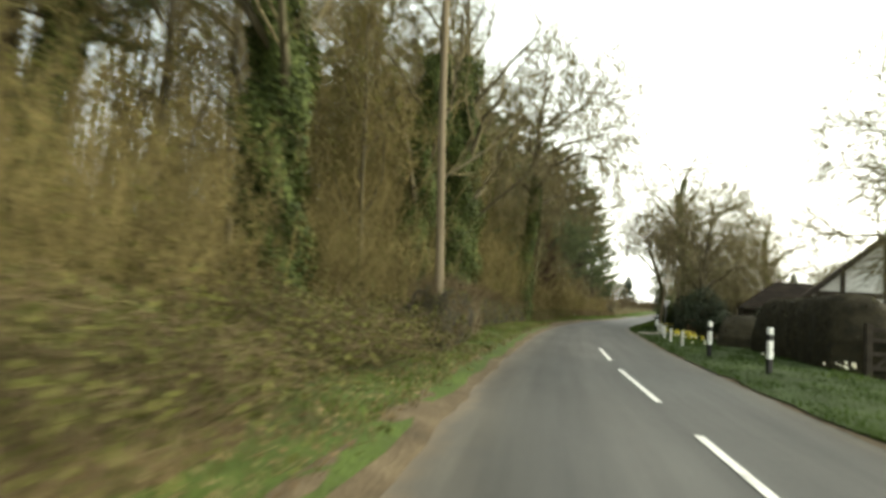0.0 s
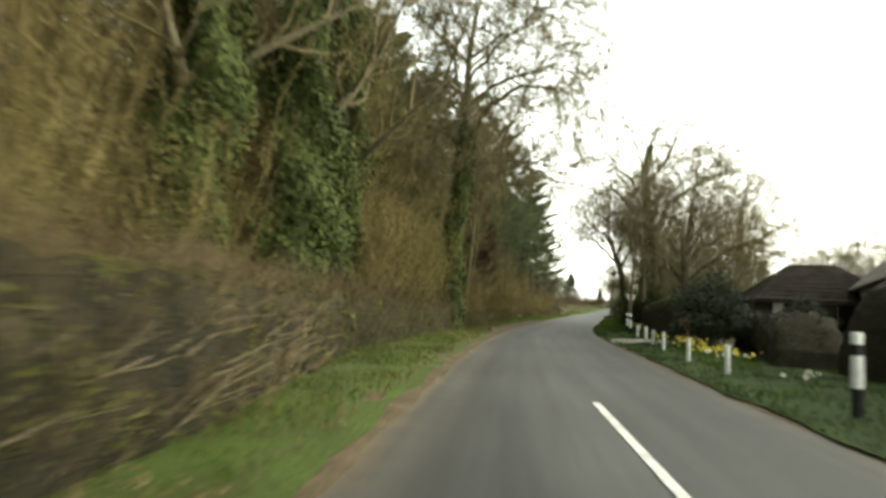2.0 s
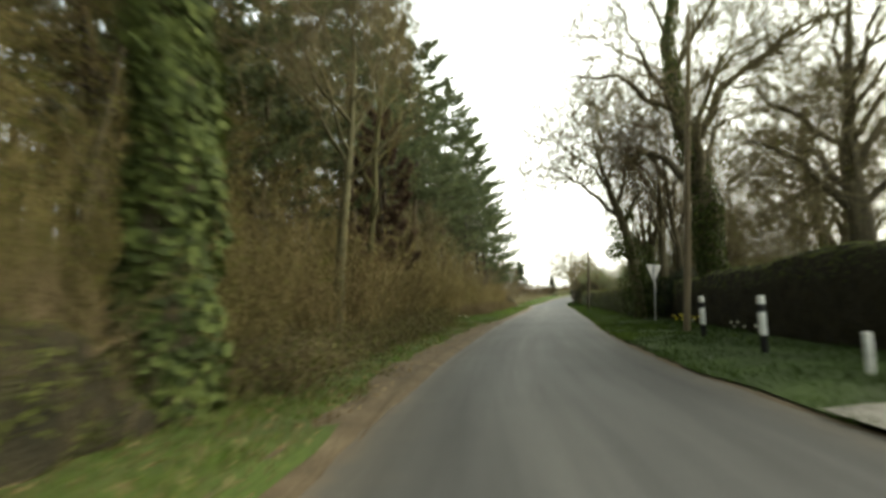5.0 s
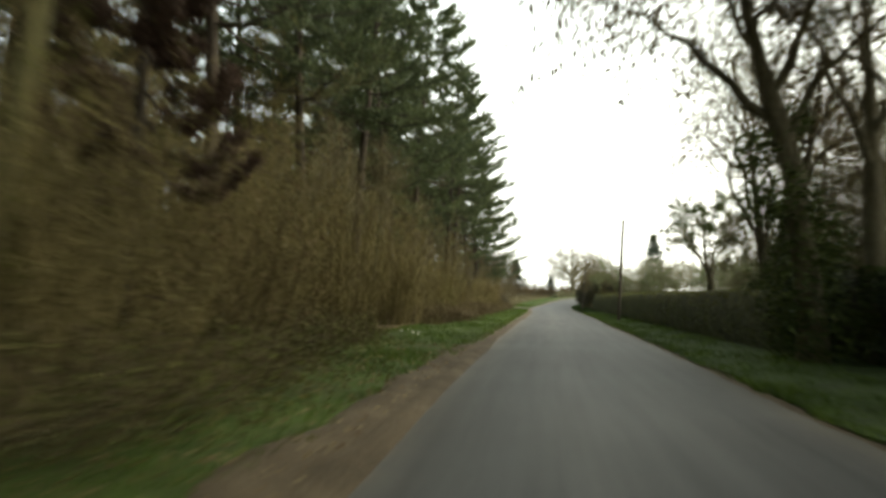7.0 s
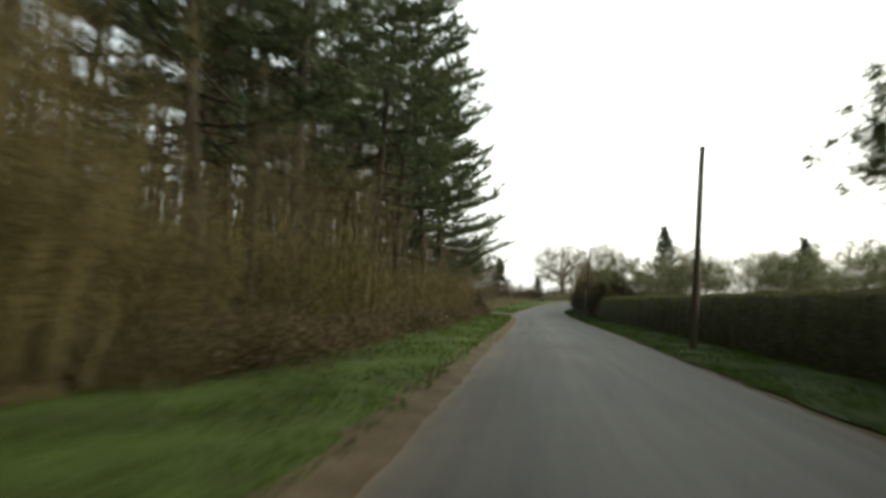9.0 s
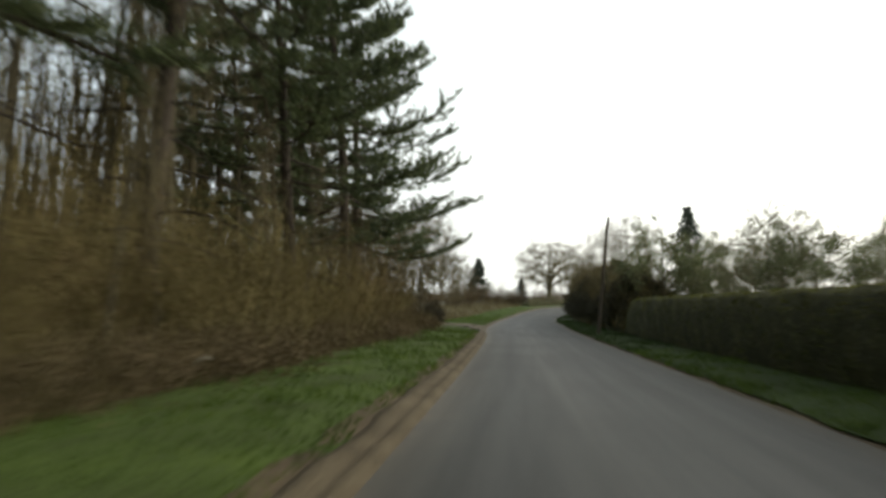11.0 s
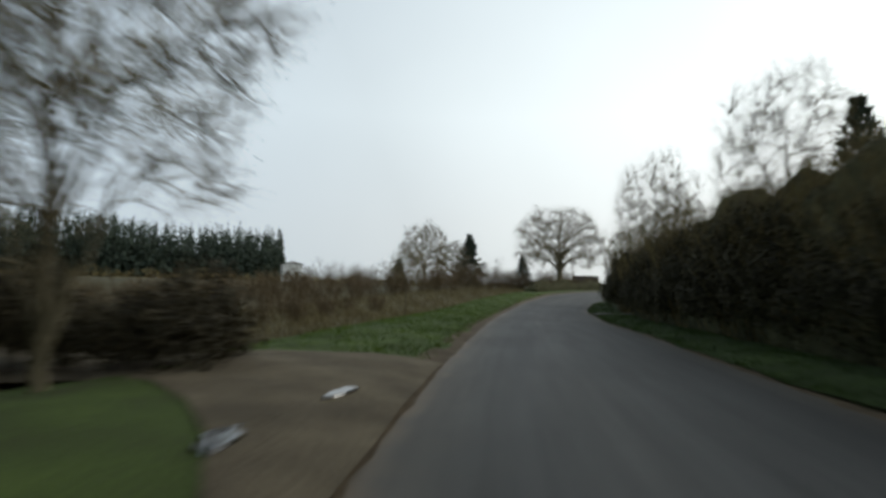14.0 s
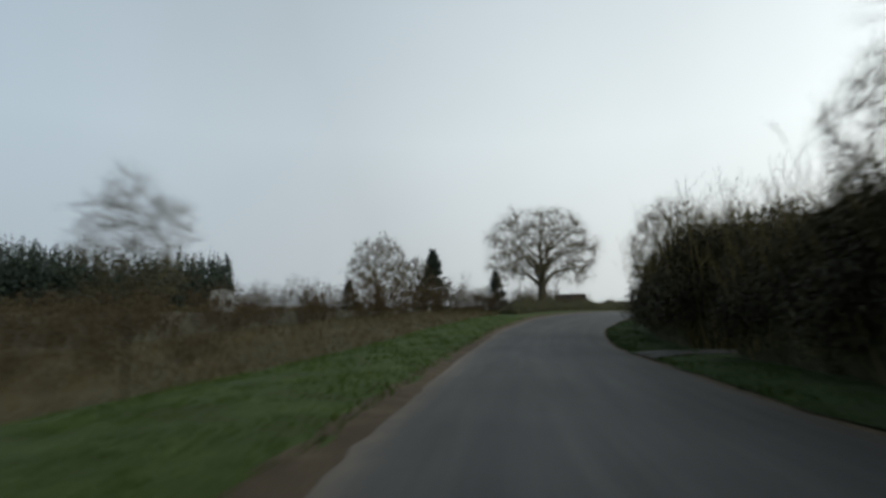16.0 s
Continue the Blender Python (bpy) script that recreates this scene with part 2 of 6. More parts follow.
M["blossom"] = mat("pale_blossom", [(0.13, 0.135, 0.08), (0.21, 0.215, 0.135), (0.33, 0.33, 0.23)], 0.7, 10, 0.8, 0, 0, 0.16, 0.3, True)
M["pole"] = mat("weathered_pole", [(0.1, 0.08, 0.05), (0.17, 0.135, 0.088), (0.25, 0.205, 0.14)], 2, 30, 0.9, 0.5, 0.02, 0.03, 0, False, (1, 1, 0.06))
M["darkpole"] = mat("creosoted_pole", [(0.045, 0.036, 0.026), (0.085, 0.068, 0.050), (0.13, 0.105, 0.078)], 2, 30, 0.9, 0.5, 0.02, 0.03, 0, False, (1, 1, 0.06))
M["white"] = mat("white_painted_wood", [(0.50, 0.50, 0.47), (0.72, 0.72, 0.69), (0.80, 0.80, 0.78)], 5, 40, 0.6, 0.15, 0.005, 0.02)
M["black"] = mat("black_plastic", [(0.010, 0.010, 0.011), (0.018, 0.018, 0.019), (0.03, 0.03, 0.03)], 5, 40, 0.45, 0.1, 0.003, 0.02)
M["signback"] = mat("grey_sign_back", [(0.22, 0.23, 0.23), (0.32, 0.33, 0.33), (0.42, 0.43, 0.43)], 3, 40, 0.5, 0.1, 0.003, 0.02, 0, False, (1, 1, 1), 0.4)
M["daffodil"] = mat("daffodil_petals", [(0.60, 0.46, 0.02), (0.80, 0.66, 0.04), (0.85, 0.78, 0.25)], 2, 20, 0.7, 0, 0, 0.16, 0.3, True)
M["paleflower"] = mat("pale_narcissus_petals", [(0.62, 0.60, 0.42), (0.75, 0.74, 0.60), (0.82, 0.81, 0.72)], 2, 20, 0.7, 0, 0, 0.16, 0.3, True)
M["limewash"] = mat("whitewashed_wall", [(0.52, 0.50, 0.46), (0.66, 0.64, 0.60), (0.75, 0.74, 0.70)], 1.2, 30, 0.9, 0.3, 0.02, 0.0)
M["timber"] = mat("dark_timber", [(0.020, 0.016, 0.012), (0.040, 0.032, 0.024), (0.07, 0.055, 0.042)], 3, 40, 0.85, 0.4, 0.02, 0.03)
M["rooftile"] = mat("old_roof_tiles", [(0.040, 0.032, 0.028), (0.075, 0.060, 0.050), (0.12, 0.095, 0.078)], 2, 25, 0.9, 0.5, 0.02, 0.08)
M["darkroof"] = mat("dark_roof_shingles", [(0.014, 0.011, 0.009), (0.026, 0.020, 0.016), (0.046, 0.036, 0.028)], 2, 25, 0.95, 0.5, 0.02, 0.05, 0, False, (1, 1, 1), 0.0, 0.1)
M["brick"] = mat("red_brick", [(0.20, 0.075, 0.045), (0.30, 0.12, 0.07), (0.38, 0.18, 0.11)], 3, 40, 0.9, 0.4, 0.01, 0.12)
M["concrete"] = mat("pale_concrete", [(0.14, 0.13, 0.11), (0.22, 0.205, 0.18), (0.3, 0.285, 0.255)], 1.5, 40, 0.9, 0.3, 0.01, 0.03)
M["carpaint"] = mat("dark_car_paint", [(0.012, 0.016, 0.015), (0.016, 0.021, 0.020), (0.022, 0.028, 0.026)], 2, 30, 0.25, 0, 0, 0.0, 0, False, (1, 1, 1), 0.3, 0.6)
M["glass"] = mat("dark_window_glass", [(0.015, 0.018, 0.020), (0.022, 0.026, 0.028), (0.03, 0.034, 0.036)], 2, 10, 0.06, 0, 0, 0.0, 0, False, (1, 1, 1), 0.0, 0.8)
M["rubber"] = mat("tyre_rubber", [(0.012, 0.012, 0.012), (0.02, 0.02, 0.02), (0.03, 0.03, 0.03)], 6, 40, 0.9, 0.2, 0.005, 0.0)
M["scrub"] = mat("scrub_twigs", [(0.055, 0.041, 0.022), (0.098, 0.072, 0.037), (0.156, 0.115, 0.062)], 0.8, 12, 0.9, 0, 0, 0.14, 0, True)
M["scrubleaf"] = mat("withered_scrub_leaves", [(0.060, 0.043, 0.022), (0.106, 0.076, 0.037), (0.168, 0.122, 0.065)], 1, 9, 0.85, 0, 0, 0.18, 0.15, True)
M["hedgebrown"] = mat("olive_brown_hedge_leaves", [(0.048, 0.05, 0.012), (0.09, 0.092, 0.022), (0.145, 0.142, 0.038)], 1.3, 11, 0.85, 0, 0, 0.18, 0.2, True)
M["hedgegreen"] = mat("olive_green_hedge_leaves", [(0.045, 0.052, 0.011), (0.080, 0.092, 0.019), (0.125, 0.138, 0.032)], 1.1, 11, 0.8, 0, 0, 0.18, 0.25, True)
M["palestem"] = mat("pale_cut_stems", [(0.07, 0.056, 0.031), (0.115, 0.092, 0.053), (0.18, 0.147, 0.088)], 3, 24, 0.9, 0.4, 0.01, 0.12, 0, True)
M["weathered"] = mat("weathered_drive", [(0.05, 0.048, 0.042), (0.08, 0.076, 0.068), (0.12, 0.115, 0.1)], 1.5, 40, 0.9, 0.3, 0.01, 0.03)
M["greygreen"] = mat("grey_green_leaves", [(0.09, 0.102, 0.048), (0.155, 0.172, 0.082), (0.24, 0.26, 0.13)], 0.8, 12, 0.75, 0, 0, 0.16, 0.3, True)
# hedge core coloured near-black to paint the shade between leaves and twigs
M["coreshade"] = mat("twig_tangle_painted_shade", [(0.012, 0.011, 0.006), (0.026, 0.022, 0.011), (0.05, 0.042, 0.022)], 3.0, 30, 0.95, 0.9, 0.08, 0.0)
# hedge shade put into the colour of the right verge's grass
M["dimmedgrass"] = mat("grass_painted_shade", [(0.019, 0.034, 0.006), (0.032, 0.060, 0.009), (0.055, 0.092, 0.014)], 0.7, 8, 0.7, 0, 0, 0.16, 0.3, True)
M["drysoil"] = mat("dry_edge_soil", [(0.057, 0.043, 0.025), (0.095, 0.073, 0.044), (0.141, 0.112, 0.071)], 1.4, 24, 0.95, 0.8, 0.04, 0.0)
# right verge's turf, darkened in colour for the same hedge shade
M["dimmedturf"] = mat("turf_painted_shade", [(0.020, 0.030, 0.008), (0.030, 0.052, 0.010), (0.05, 0.082, 0.016)], 0.9, 18, 0.95, 0.7, 0.05, 0.0)
M["track"] = mat("dry_track_soil", [(0.062, 0.050, 0.031), (0.112, 0.090, 0.057), (0.175, 0.143, 0.092)], 1.2, 22, 0.95, 0.7, 0.04, 0.0)
M["puddle"] = mat("muddy_puddle_water", [(0.02, 0.018, 0.014), (0.028, 0.024, 0.018), (0.038, 0.033, 0.025)], 2, 10, 0.05, 0, 0, 0.0, 0, False, (1, 1, 1), 0.0, 0.9)
M["thornleaf"] = mat("thorn_hedge_leaves", [(0.024, 0.022, 0.011), (0.045, 0.040, 0.020), (0.075, 0.067, 0.034)], 0.7, 10, 0.8, 0, 0, 0.18, 0.08, True)

# ---- mesh helpers ----
class Geo:
    """Collects vertices and faces for one mesh."""

    def __init__(self):
        self.v, self.q, self.t, self.n = [], [], [], 0

    def _add(self, v):
        base = self.n
        self.v.append(np.asarray(v, float).reshape(-1, 3))
        self.n += len(self.v[-1])
        return base

    def raise_all(self, z):
        self.v = [v + np.array([0, 0, z]) for v in self.v]
        return self

    def tube(self, pts, radii, k=6, cap=True):
        pts, radii = np.asarray(pts, float), np.asarray(radii, float)
        n = len(pts)
        d = np.gradient(pts, axis=0)
        d /= np.linalg.norm(d, axis=1)[:, None] + 1e-9
        ref = np.where(np.abs(d[:, 2:3]) > 0.9, np.array([[1.0, 0, 0]]), np.array([[0, 0, 1.0]]))
        a = np.cross(d, ref)
        a /= np.linalg.norm(a, axis=1)[:, None] + 1e-9
        b = np.cross(d, a)
        an = np.arange(k) * 2 * np.pi / k
        ring = pts[:, None] + radii[:, None, None] * (np.cos(an)[None, :, None] * a[:, None] + np.sin(an)[None, :, None] * b[:, None])
        base = self._add(ring)
        i = np.arange(n - 1)[:, None] * k + np.arange(k)[None]
        j = np.arange(n - 1)[:, None] * k + (np.arange(k)[None] + 1) % k
        self.q.append(np.stack([i, j, j + k, i + k], -1).reshape(-1, 4) + base)
        if cap and radii[-1] > 0.004:
            c = self._add(pts[-1:])
            o = base + (n - 1) * k
            self.t.append(np.array([[o + s, o + (s + 1) % k, c] for s in range(k)]))
        return self

    def spikes(self, s, e, r, bend=None):
        """Many three-sided tapering twigs from s to e; with bend, through a middle point."""
        s, e = np.asarray(s, float), np.asarray(e, float)
        m = len(s)
        r = np.broadcast_to(np.asarray(r, float), (m,))
        d = e - s
        d /= np.linalg.norm(d, axis=1)[:, None] + 1e-9
        a = np.cross(d, np.array([0.31, 0.52, 0.79]))
        a /= np.linalg.norm(a, axis=1)[:, None] + 1e-9
        b = np.cross(d, a)

        def ring(c, q):
            return [c + q[:, None] * (math.cos(x) * a + math.sin(x) * b) for x in (0, 2.094, 4.189)]
        if bend is None:
            base = self._add(np.stack(ring(s, r) + [e], 1))
            o = np.arange(m)[:, None] * 4 + base
            for x in range(3):
                self.t.append(np.concatenate([o + x, o + (x + 1) % 3, o + 3], 1))
        else:
            base = self._add(np.stack(ring(s, r) + ring(bend, r * 0.65) + [e], 1))
            o = np.arange(m)[:, None] * 7 + base
            for x in range(3):
                y = (x + 1) % 3
                self.q.append(np.concatenate([o + x, o + y, o + 3 + y, o + 3 + x], 1))
                self.t.append(np.concatenate([o + 3 + x, o + 3 + y, o + 6], 1))
        return self

    def leaves(self, c, u, v):
        """Kite-shaped leaves round c with half axes u and v."""
        c, u, v = (np.asarray(x, float) for x in (c, u, v))
        base = self._add(np.stack([c - u, c - v - 0.15 * u, c + u, c + v - 0.15 * u], 1))
        o = np.arange(len(c))[:, None] * 4 + base
        self.q.append(np.concatenate([o, o + 1, o + 2, o + 3], 1))
        return self

    def blades(self, c, side, tip):
        """Grass blades: a base of half width side, and a tip."""
        base = self._add(np.stack([c - side, c + side, c + tip], 1))
        o = np.arange(len(c))[:, None] * 3 + base
        self.t.append(np.concatenate([o, o + 1, o + 2], 1))
        return self

    def grid(self, p, wrap=False):
        """A sheet over an array of points n x m x 3."""
        p = np.asarray(p, float)
        n, m = p.shape[:2]
        base = self._add(p)
        i = np.arange(n - 1)[:, None] * m + np.arange(m - 1)[None]
        self.q.append(np.stack([i, i + 1, i + m + 1, i + m], -1).reshape(-1, 4) + base)
        return self

    def box(self, lo, hi, m=None):
        (x0, y0, z0), (x1, y1, z1) = lo, hi
        v = np.array([(x0, y0, z0), (x1, y0, z0), (x1, y1, z0), (x0, y1, z0), (x0, y0, z1), (x1, y0, z1), (x1, y1, z1), (x0, y1, z1)], float)
        if m is not None:
            v = np.array([m @ Vector(p) for p in v])
        b = self._add(v)
        self.q.append(np.array([(0, 3, 2, 1), (4, 5, 6, 7), (0, 1, 5, 4), (1, 2, 6, 5), (2, 3, 7, 6), (3, 0, 4, 7)]) + b)
        return self

    def mesh(self, name, smooth=False):
        me = bpy.data.meshes.new(name)
        v = np.concatenate(self.v) if self.v else np.zeros((0, 3))
        q = np.concatenate(self.q) if self.q else np.zeros((0, 4), int)
        t = np.concatenate(self.t) if self.t else np.zeros((0, 3), int)
        me.vertices.add(len(v))
        me.vertices.foreach_set("co", v.astype(np.float32).ravel())
        me.loops.add(q.size + t.size)
        me.loops.foreach_set("vertex_index", np.concatenate([q.ravel(), t.ravel()]).astype(np.int32))
        me.polygons.add(len(q) + len(t))
        me.polygons.foreach_set("loop_start", np.concatenate([np.arange(len(q)) * 4, q.size + np.arange(len(t)) * 3]).astype(np.int32))
        me.polygons.foreach_set("use_smooth", np.full(len(q) + len(t), smooth))
        me.update(calc_edges=True)
        me.validate()
        return me


def part(name, geo, material, parent=None, label="", smooth=False):
    """One mesh object, under its thing or part."""
    me = geo.mesh(name, smooth) if isinstance(geo, Geo) else geo
    if not me.materials:
        me.materials.append(material)
    ob = new(name, me)
    ob.parent = parent
    return tagged(ob, label) if label else ob


def bevelled(geo, width=0.01, segments=2):
    """The same solid with rounded edges, as a mesh."""
    me = geo.mesh("solid")
    bm = bmesh.new()
    bm.from_mesh(me)
    bmesh.ops.recalc_face_normals(bm, faces=bm.faces)
    bmesh.ops.bevel(bm, geom=list(bm.edges), offset=width, segments=segments, profile=0.6, affect="EDGES", clamp_overlap=True)
    bm.to_mesh(me)
    bm.free()
    return me


def rise(y):
    """The land climbs gently beyond the bend."""
    a, b = np.clip((np.asarray(y, float) - 135) / 55, 0, 1), np.clip((np.asarray(y, float) - 190) / 40, 0, 1)
    return 2.2 * a * a * (3 - 2 * a) + 0.8 * b * b * (3 - 2 * b)


def placed(ob, at, turn=0.0, size=1.0):
    ob.matrix_basis = pose(at[0], at[1], at[2] + float(rise(at[1])), 0, 0, turn)
    return ob


def setup(ob, at, turn=0.0, size=1.0, tilt=(0.0, 0.0)):
    """A copy of a thing, turned and sized."""
    return copy_thing(ob, pose(at[0], at[1], at[2] + float(rise(at[1])), tilt[0], tilt[1], turn) @ Matrix.Scale(size, 4))


def unit(v):
    return v / (np.linalg.norm(v, axis=-1, keepdims=True) + 1e-9)


# ---- plan of the lane: matching points of its two edges ----
EDGE_L = [(-7.5, -40), (-1.05, 0), (-0.3, 3.9), (0.35, 7.5), (1.3, 12), (2.45, 17), (3.75, 22.6), (5.3, 28.4), (7.4, 35.5), (8.4, 38.8), (10.5, 44.4),
          (13.4, 52.2), (18.4, 64.3), (22.9, 75.4), (27.5, 86.5), (31.65, 96.9), (36.6, 110.45), (42.7, 125.05), (48.8, 138.6), (56.5, 153), (66, 167), (80, 181), (100, 194), (130, 206)]
EDGE_R = [(-2.91, -40), (3.99, 0), (5.15, 7.2), (6.51, 13.2), (7.96, 19.8), (9.7, 26.3), (11.21, 31.9), (12.37, 36.8), (13.54, 40), (16.2, 46.9), (19.69, 55), (25.79, 69.9), (29.38, 78.2),
          (34.8, 91.8), (40.77, 106.5), (43.67, 113.1), (46.95, 120), (49.59, 126.9), (53.56, 134.3), (56.58, 141), (63.06, 151.5), (73.06, 163), (87.28, 174), (105.48, 184), (133.74, 195)]
HEDGE_R = [(-2.6, -40), (4.3, 0), (5.5, 7.2), (6.9, 13.2), (8.4, 19.8), (10.1, 26.3), (11.6, 31.9), (12.8, 36.8), (14, 40), (16.7, 46.9), (20, 55), (25.9, 69.9), (29.4, 78.2),
           (34.8, 91.8), (41, 106.5), (43.8, 113.1), (47.1, 120), (50, 126.9), (53.8, 134.3), (57, 141), (64, 151.5), (74, 163), (88, 174), (106, 184), (134, 195)]
U = np.arange(-40, 206.01, 0.5)


def smooth_edge(pts):
    y = np.array([p[1] for p in pts], float)
    y[-1] = 206.0
    x = np.interp(U, y, [p[0] for p in pts])
    yy = np.interp(U, y, [p[1] for p in pts])
    k = np.exp(-0.5 * (np.arange(-12, 13) / 5.0) ** 2)
    k /= k.sum()
    pad = lambda a: np.convolve(np.concatenate([2 * a[0] - a[12:0:-1], a, 2 * a[-1] - a[-2:-14:-1]]), k, "valid")
    return np.stack([pad(x), pad(yy)], 1)


LEFT, RIGHT, HEDGES = smooth_edge(EDGE_L), smooth_edge(EDGE_R), smooth_edge(HEDGE_R)


def lane(edge, u, d, sign):
    u, d = np.broadcast_arrays(np.asarray(u, float), np.asarray(d, float))
    p = np.stack([np.interp(u, U, edge[:, k]) for k in (0, 1)], -1)
    q = np.stack([np.interp(u + 0.6, U, edge[:, k]) - np.interp(u - 0.6, U, edge[:, k]) for k in (0, 1)], -1)
    q = unit(q)
    return p + sign * d[..., None] * np.stack([q[..., 1], -q[..., 0]], -1)


def on_left(u, d):
    """Plan point d metres to the left of the lane's left edge, at station u."""
    return lane(LEFT, u, d, -1)


def on_right(u, d):
    return lane(RIGHT, u, d, 1)


def by_hedge(u, d):
    """Plan point d metres out from the line that the right-hand hedges follow."""
    return lane(HEDGES, u, d, 1)


def left_at(u, d, z=0.0):
    p = on_left(u, d)
    return (float(p[0]), float(p[1]), z)


def right_at(u, d, z=0.0):
    p = by_hedge(u, d)
    return (float(p[0]), float(p[1]), z)


def wobble(x, y, s=1.0):
    """Smooth uneven values of about -1 to 1."""
    return (np.sin(x * 1.3 * s + 0.7) * np.sin(y * 1.1 * s + 1.9) + 0.6 * np.sin(x * 2.9 * s + y * 1.7 * s) + 0.4 * np.sin(y * 4.3 * s - x * 3.1 * s + 0.4)) / 2


def verge_height(d):
    return 0.03 + 0.10 * np.clip(d / 1.2, 0, 1) ** 1.3

# ---- ground, lane and verges ----
def build_setting():
    # the land: one sheet to the horizon, finer near the lane
    xs = np.concatenate([[-4000, -1500, -600, -250, -120], np.arange(-70, 150.1, 4.0), [200, 320, 600, 1500, 4000]])
    ys = np.concatenate([[-4000, -1500, -600, -250, -120], np.arange(-60, 260.1, 4.0), [320, 450, 700, 1500, 4000]])
    X, Y = np.meshgrid(xs, ys, indexing="ij")
    Z = -0.14 + 0.03 * wobble(X, Y, 0.21) + rise(Y)
    tagged(part("ground", Geo().grid(np.stack([X, Y, Z], -1)[:, ::-1]), M["field"]), "rough spring farmland with pale dry grass", "ground", kind="structure")
    # the lane: slightly cambered asphalt with a real edge
    w = np.linspace(0, 1, 13)
    P = LEFT[:, None] * (1 - w)[None, :, None] + RIGHT[:, None] * w[None, :, None]
    rag_l = 0.10 * wobble(LEFT[:, 0], LEFT[:, 1], 1.7)
    rag_r = 0.10 * wobble(RIGHT[:, 0], RIGHT[:, 1], 1.9)
    across = unit(RIGHT - LEFT)
    P[:, 0] += across * rag_l[:, None]
    P[:, -1] += across * rag_r[:, None]
    z = 0.0 + 0.03 * (1 - (2 * w - 1) ** 2) - 0.03
    Zr = np.broadcast_to(z, P.shape[:2]) + 0.004 * wobble(P[..., 0], P[..., 1], 0.8) + rise(P[..., 1])
    top = np.concatenate([P, Zr[..., None]], -1)
    g = Geo().grid(top)
    for k in (0, -1):
        low = top[:, k].copy()
        low[:, 2] -= 0.12
        g.grid(np.stack([low, top[:, k]] if k == 0 else [top[:, k], low], 1))
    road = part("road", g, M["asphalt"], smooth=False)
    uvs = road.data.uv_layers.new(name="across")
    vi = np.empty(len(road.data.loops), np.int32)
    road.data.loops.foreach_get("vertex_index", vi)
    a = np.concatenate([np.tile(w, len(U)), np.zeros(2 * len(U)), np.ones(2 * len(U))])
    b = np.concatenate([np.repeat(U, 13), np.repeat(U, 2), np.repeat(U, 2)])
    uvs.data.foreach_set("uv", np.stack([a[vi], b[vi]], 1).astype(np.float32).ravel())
    tagged(road, "narrow grey asphalt lane with worn surface", "road", kind="structure")
    # verges and the trodden mud along the edges
    for side, fn, sgn in (("left", on_left, 1), ("right", on_right, -1)):
        for name, d0, d1, m, lift in (("mud_edge_" + side, -0.30, 0.70 if side == "left" else 0.24, "mud", 0.0), ("verge_" + side, 0.28 if side == "left" else 0.04, 5.0, "turf" if side == "left" else "dimmedturf", 0.012)):
            d = np.linspace(d0, d1, 9)
            rag = 0.16 * wobble(U * 0.55, U * 0.37, 1.0) + 0.03 * wobble(U * 4.1, U, 1.0)
            D = d[None] + (rag[:, None] * (np.array([1, 0.9, 0.8, .6, .4, .2, .1, 0, 0]) if "verge" in name else np.array([0, 0, 0, .2, .4, .6, .8, .9, 1]))[None])
            if side == "left":
                D = D - 0.14 * np.clip((38 - U) / 6, 0, 1)[:, None]
            P = fn(np.broadcast_to(U[:, None], D.shape), D)
            Z = verge_height(np.maximum(D, 0)) + lift + 0.012 * wobble(P[..., 0], P[..., 1], 2.3) - (0.035 if 'verge' in name else 0.0) * np.clip(1 - (D - d0) / 0.25, 0, 1) - (0.0 if 'verge' in name else 1.0) * (0.045 + 0.045 * np.clip(-D / 0.25, 0, 1)) * np.clip(1 - D / 0.45, 0, 1)
            if "verge" in name:
                Z -= 0.22 * np.clip((D - 3.5) / 1.5, 0, 1)
            else:
                Z -= 0.05 * np.clip((D - d1 + 0.25) / 0.25, 0, 1)
            A = np.concatenate([P, (Z + rise(P[..., 1]))[..., None]], -1)
            tagged(part(name, Geo().grid(A if sgn < 0 else A[:, ::-1]), M[m], smooth=True), "strip of trodden brown mud along the asphalt" if "mud" in name else "grass verge beside the lane", "mud" if "mud" in name else "verge", kind="structure")
    # field track that joins the lane where the wood ends
    v = np.linspace(0, 1, 17)
    dd = np.array([-0.05, 0.5, 1.2, 2.0, 3.0, 4.2, 6.0, 9.0, 13.0])
    half = np.interp(dd, [0, 1.5, 3.2, 13], [3.9, 2.4, 1.6, 1.4])
    mid = np.interp(dd, [0, 1.5, 3.2, 13], [108.4, 109.9, 110.6, 111.5])
    uu = mid[:, None] + half[:, None] * (2 * v - 1)[None] + 0.15 * wobble(dd[:, None] * 2.1, v[None] * 7, 1.0)
    P = on_left(uu, np.broadcast_to(dd[:, None], uu.shape))
    Z = verge_height(np.maximum(dd, 0))[:, None] + 0.058 - 0.03 * np.exp(-((v[None] - 0.35) / 0.09) ** 2) - 0.03 * np.exp(-((v[None] - 0.7) / 0.09) ** 2) + 0.01 * wobble(P[..., 0], P[..., 1], 3.0) - 0.22 * np.clip((dd[:, None] - 3.5) / 1.5, 0, 1) - 0.03 * (np.abs(2 * v - 1) ** 6)[None] - 0.05 * (dd < 0.3)[:, None]
    tagged(part("field_track", Geo().grid(np.concatenate([P, Z[..., None]], -1)), M["track"], smooth=True), "rutted brown dirt track leaving the lane", "track", kind="structure")
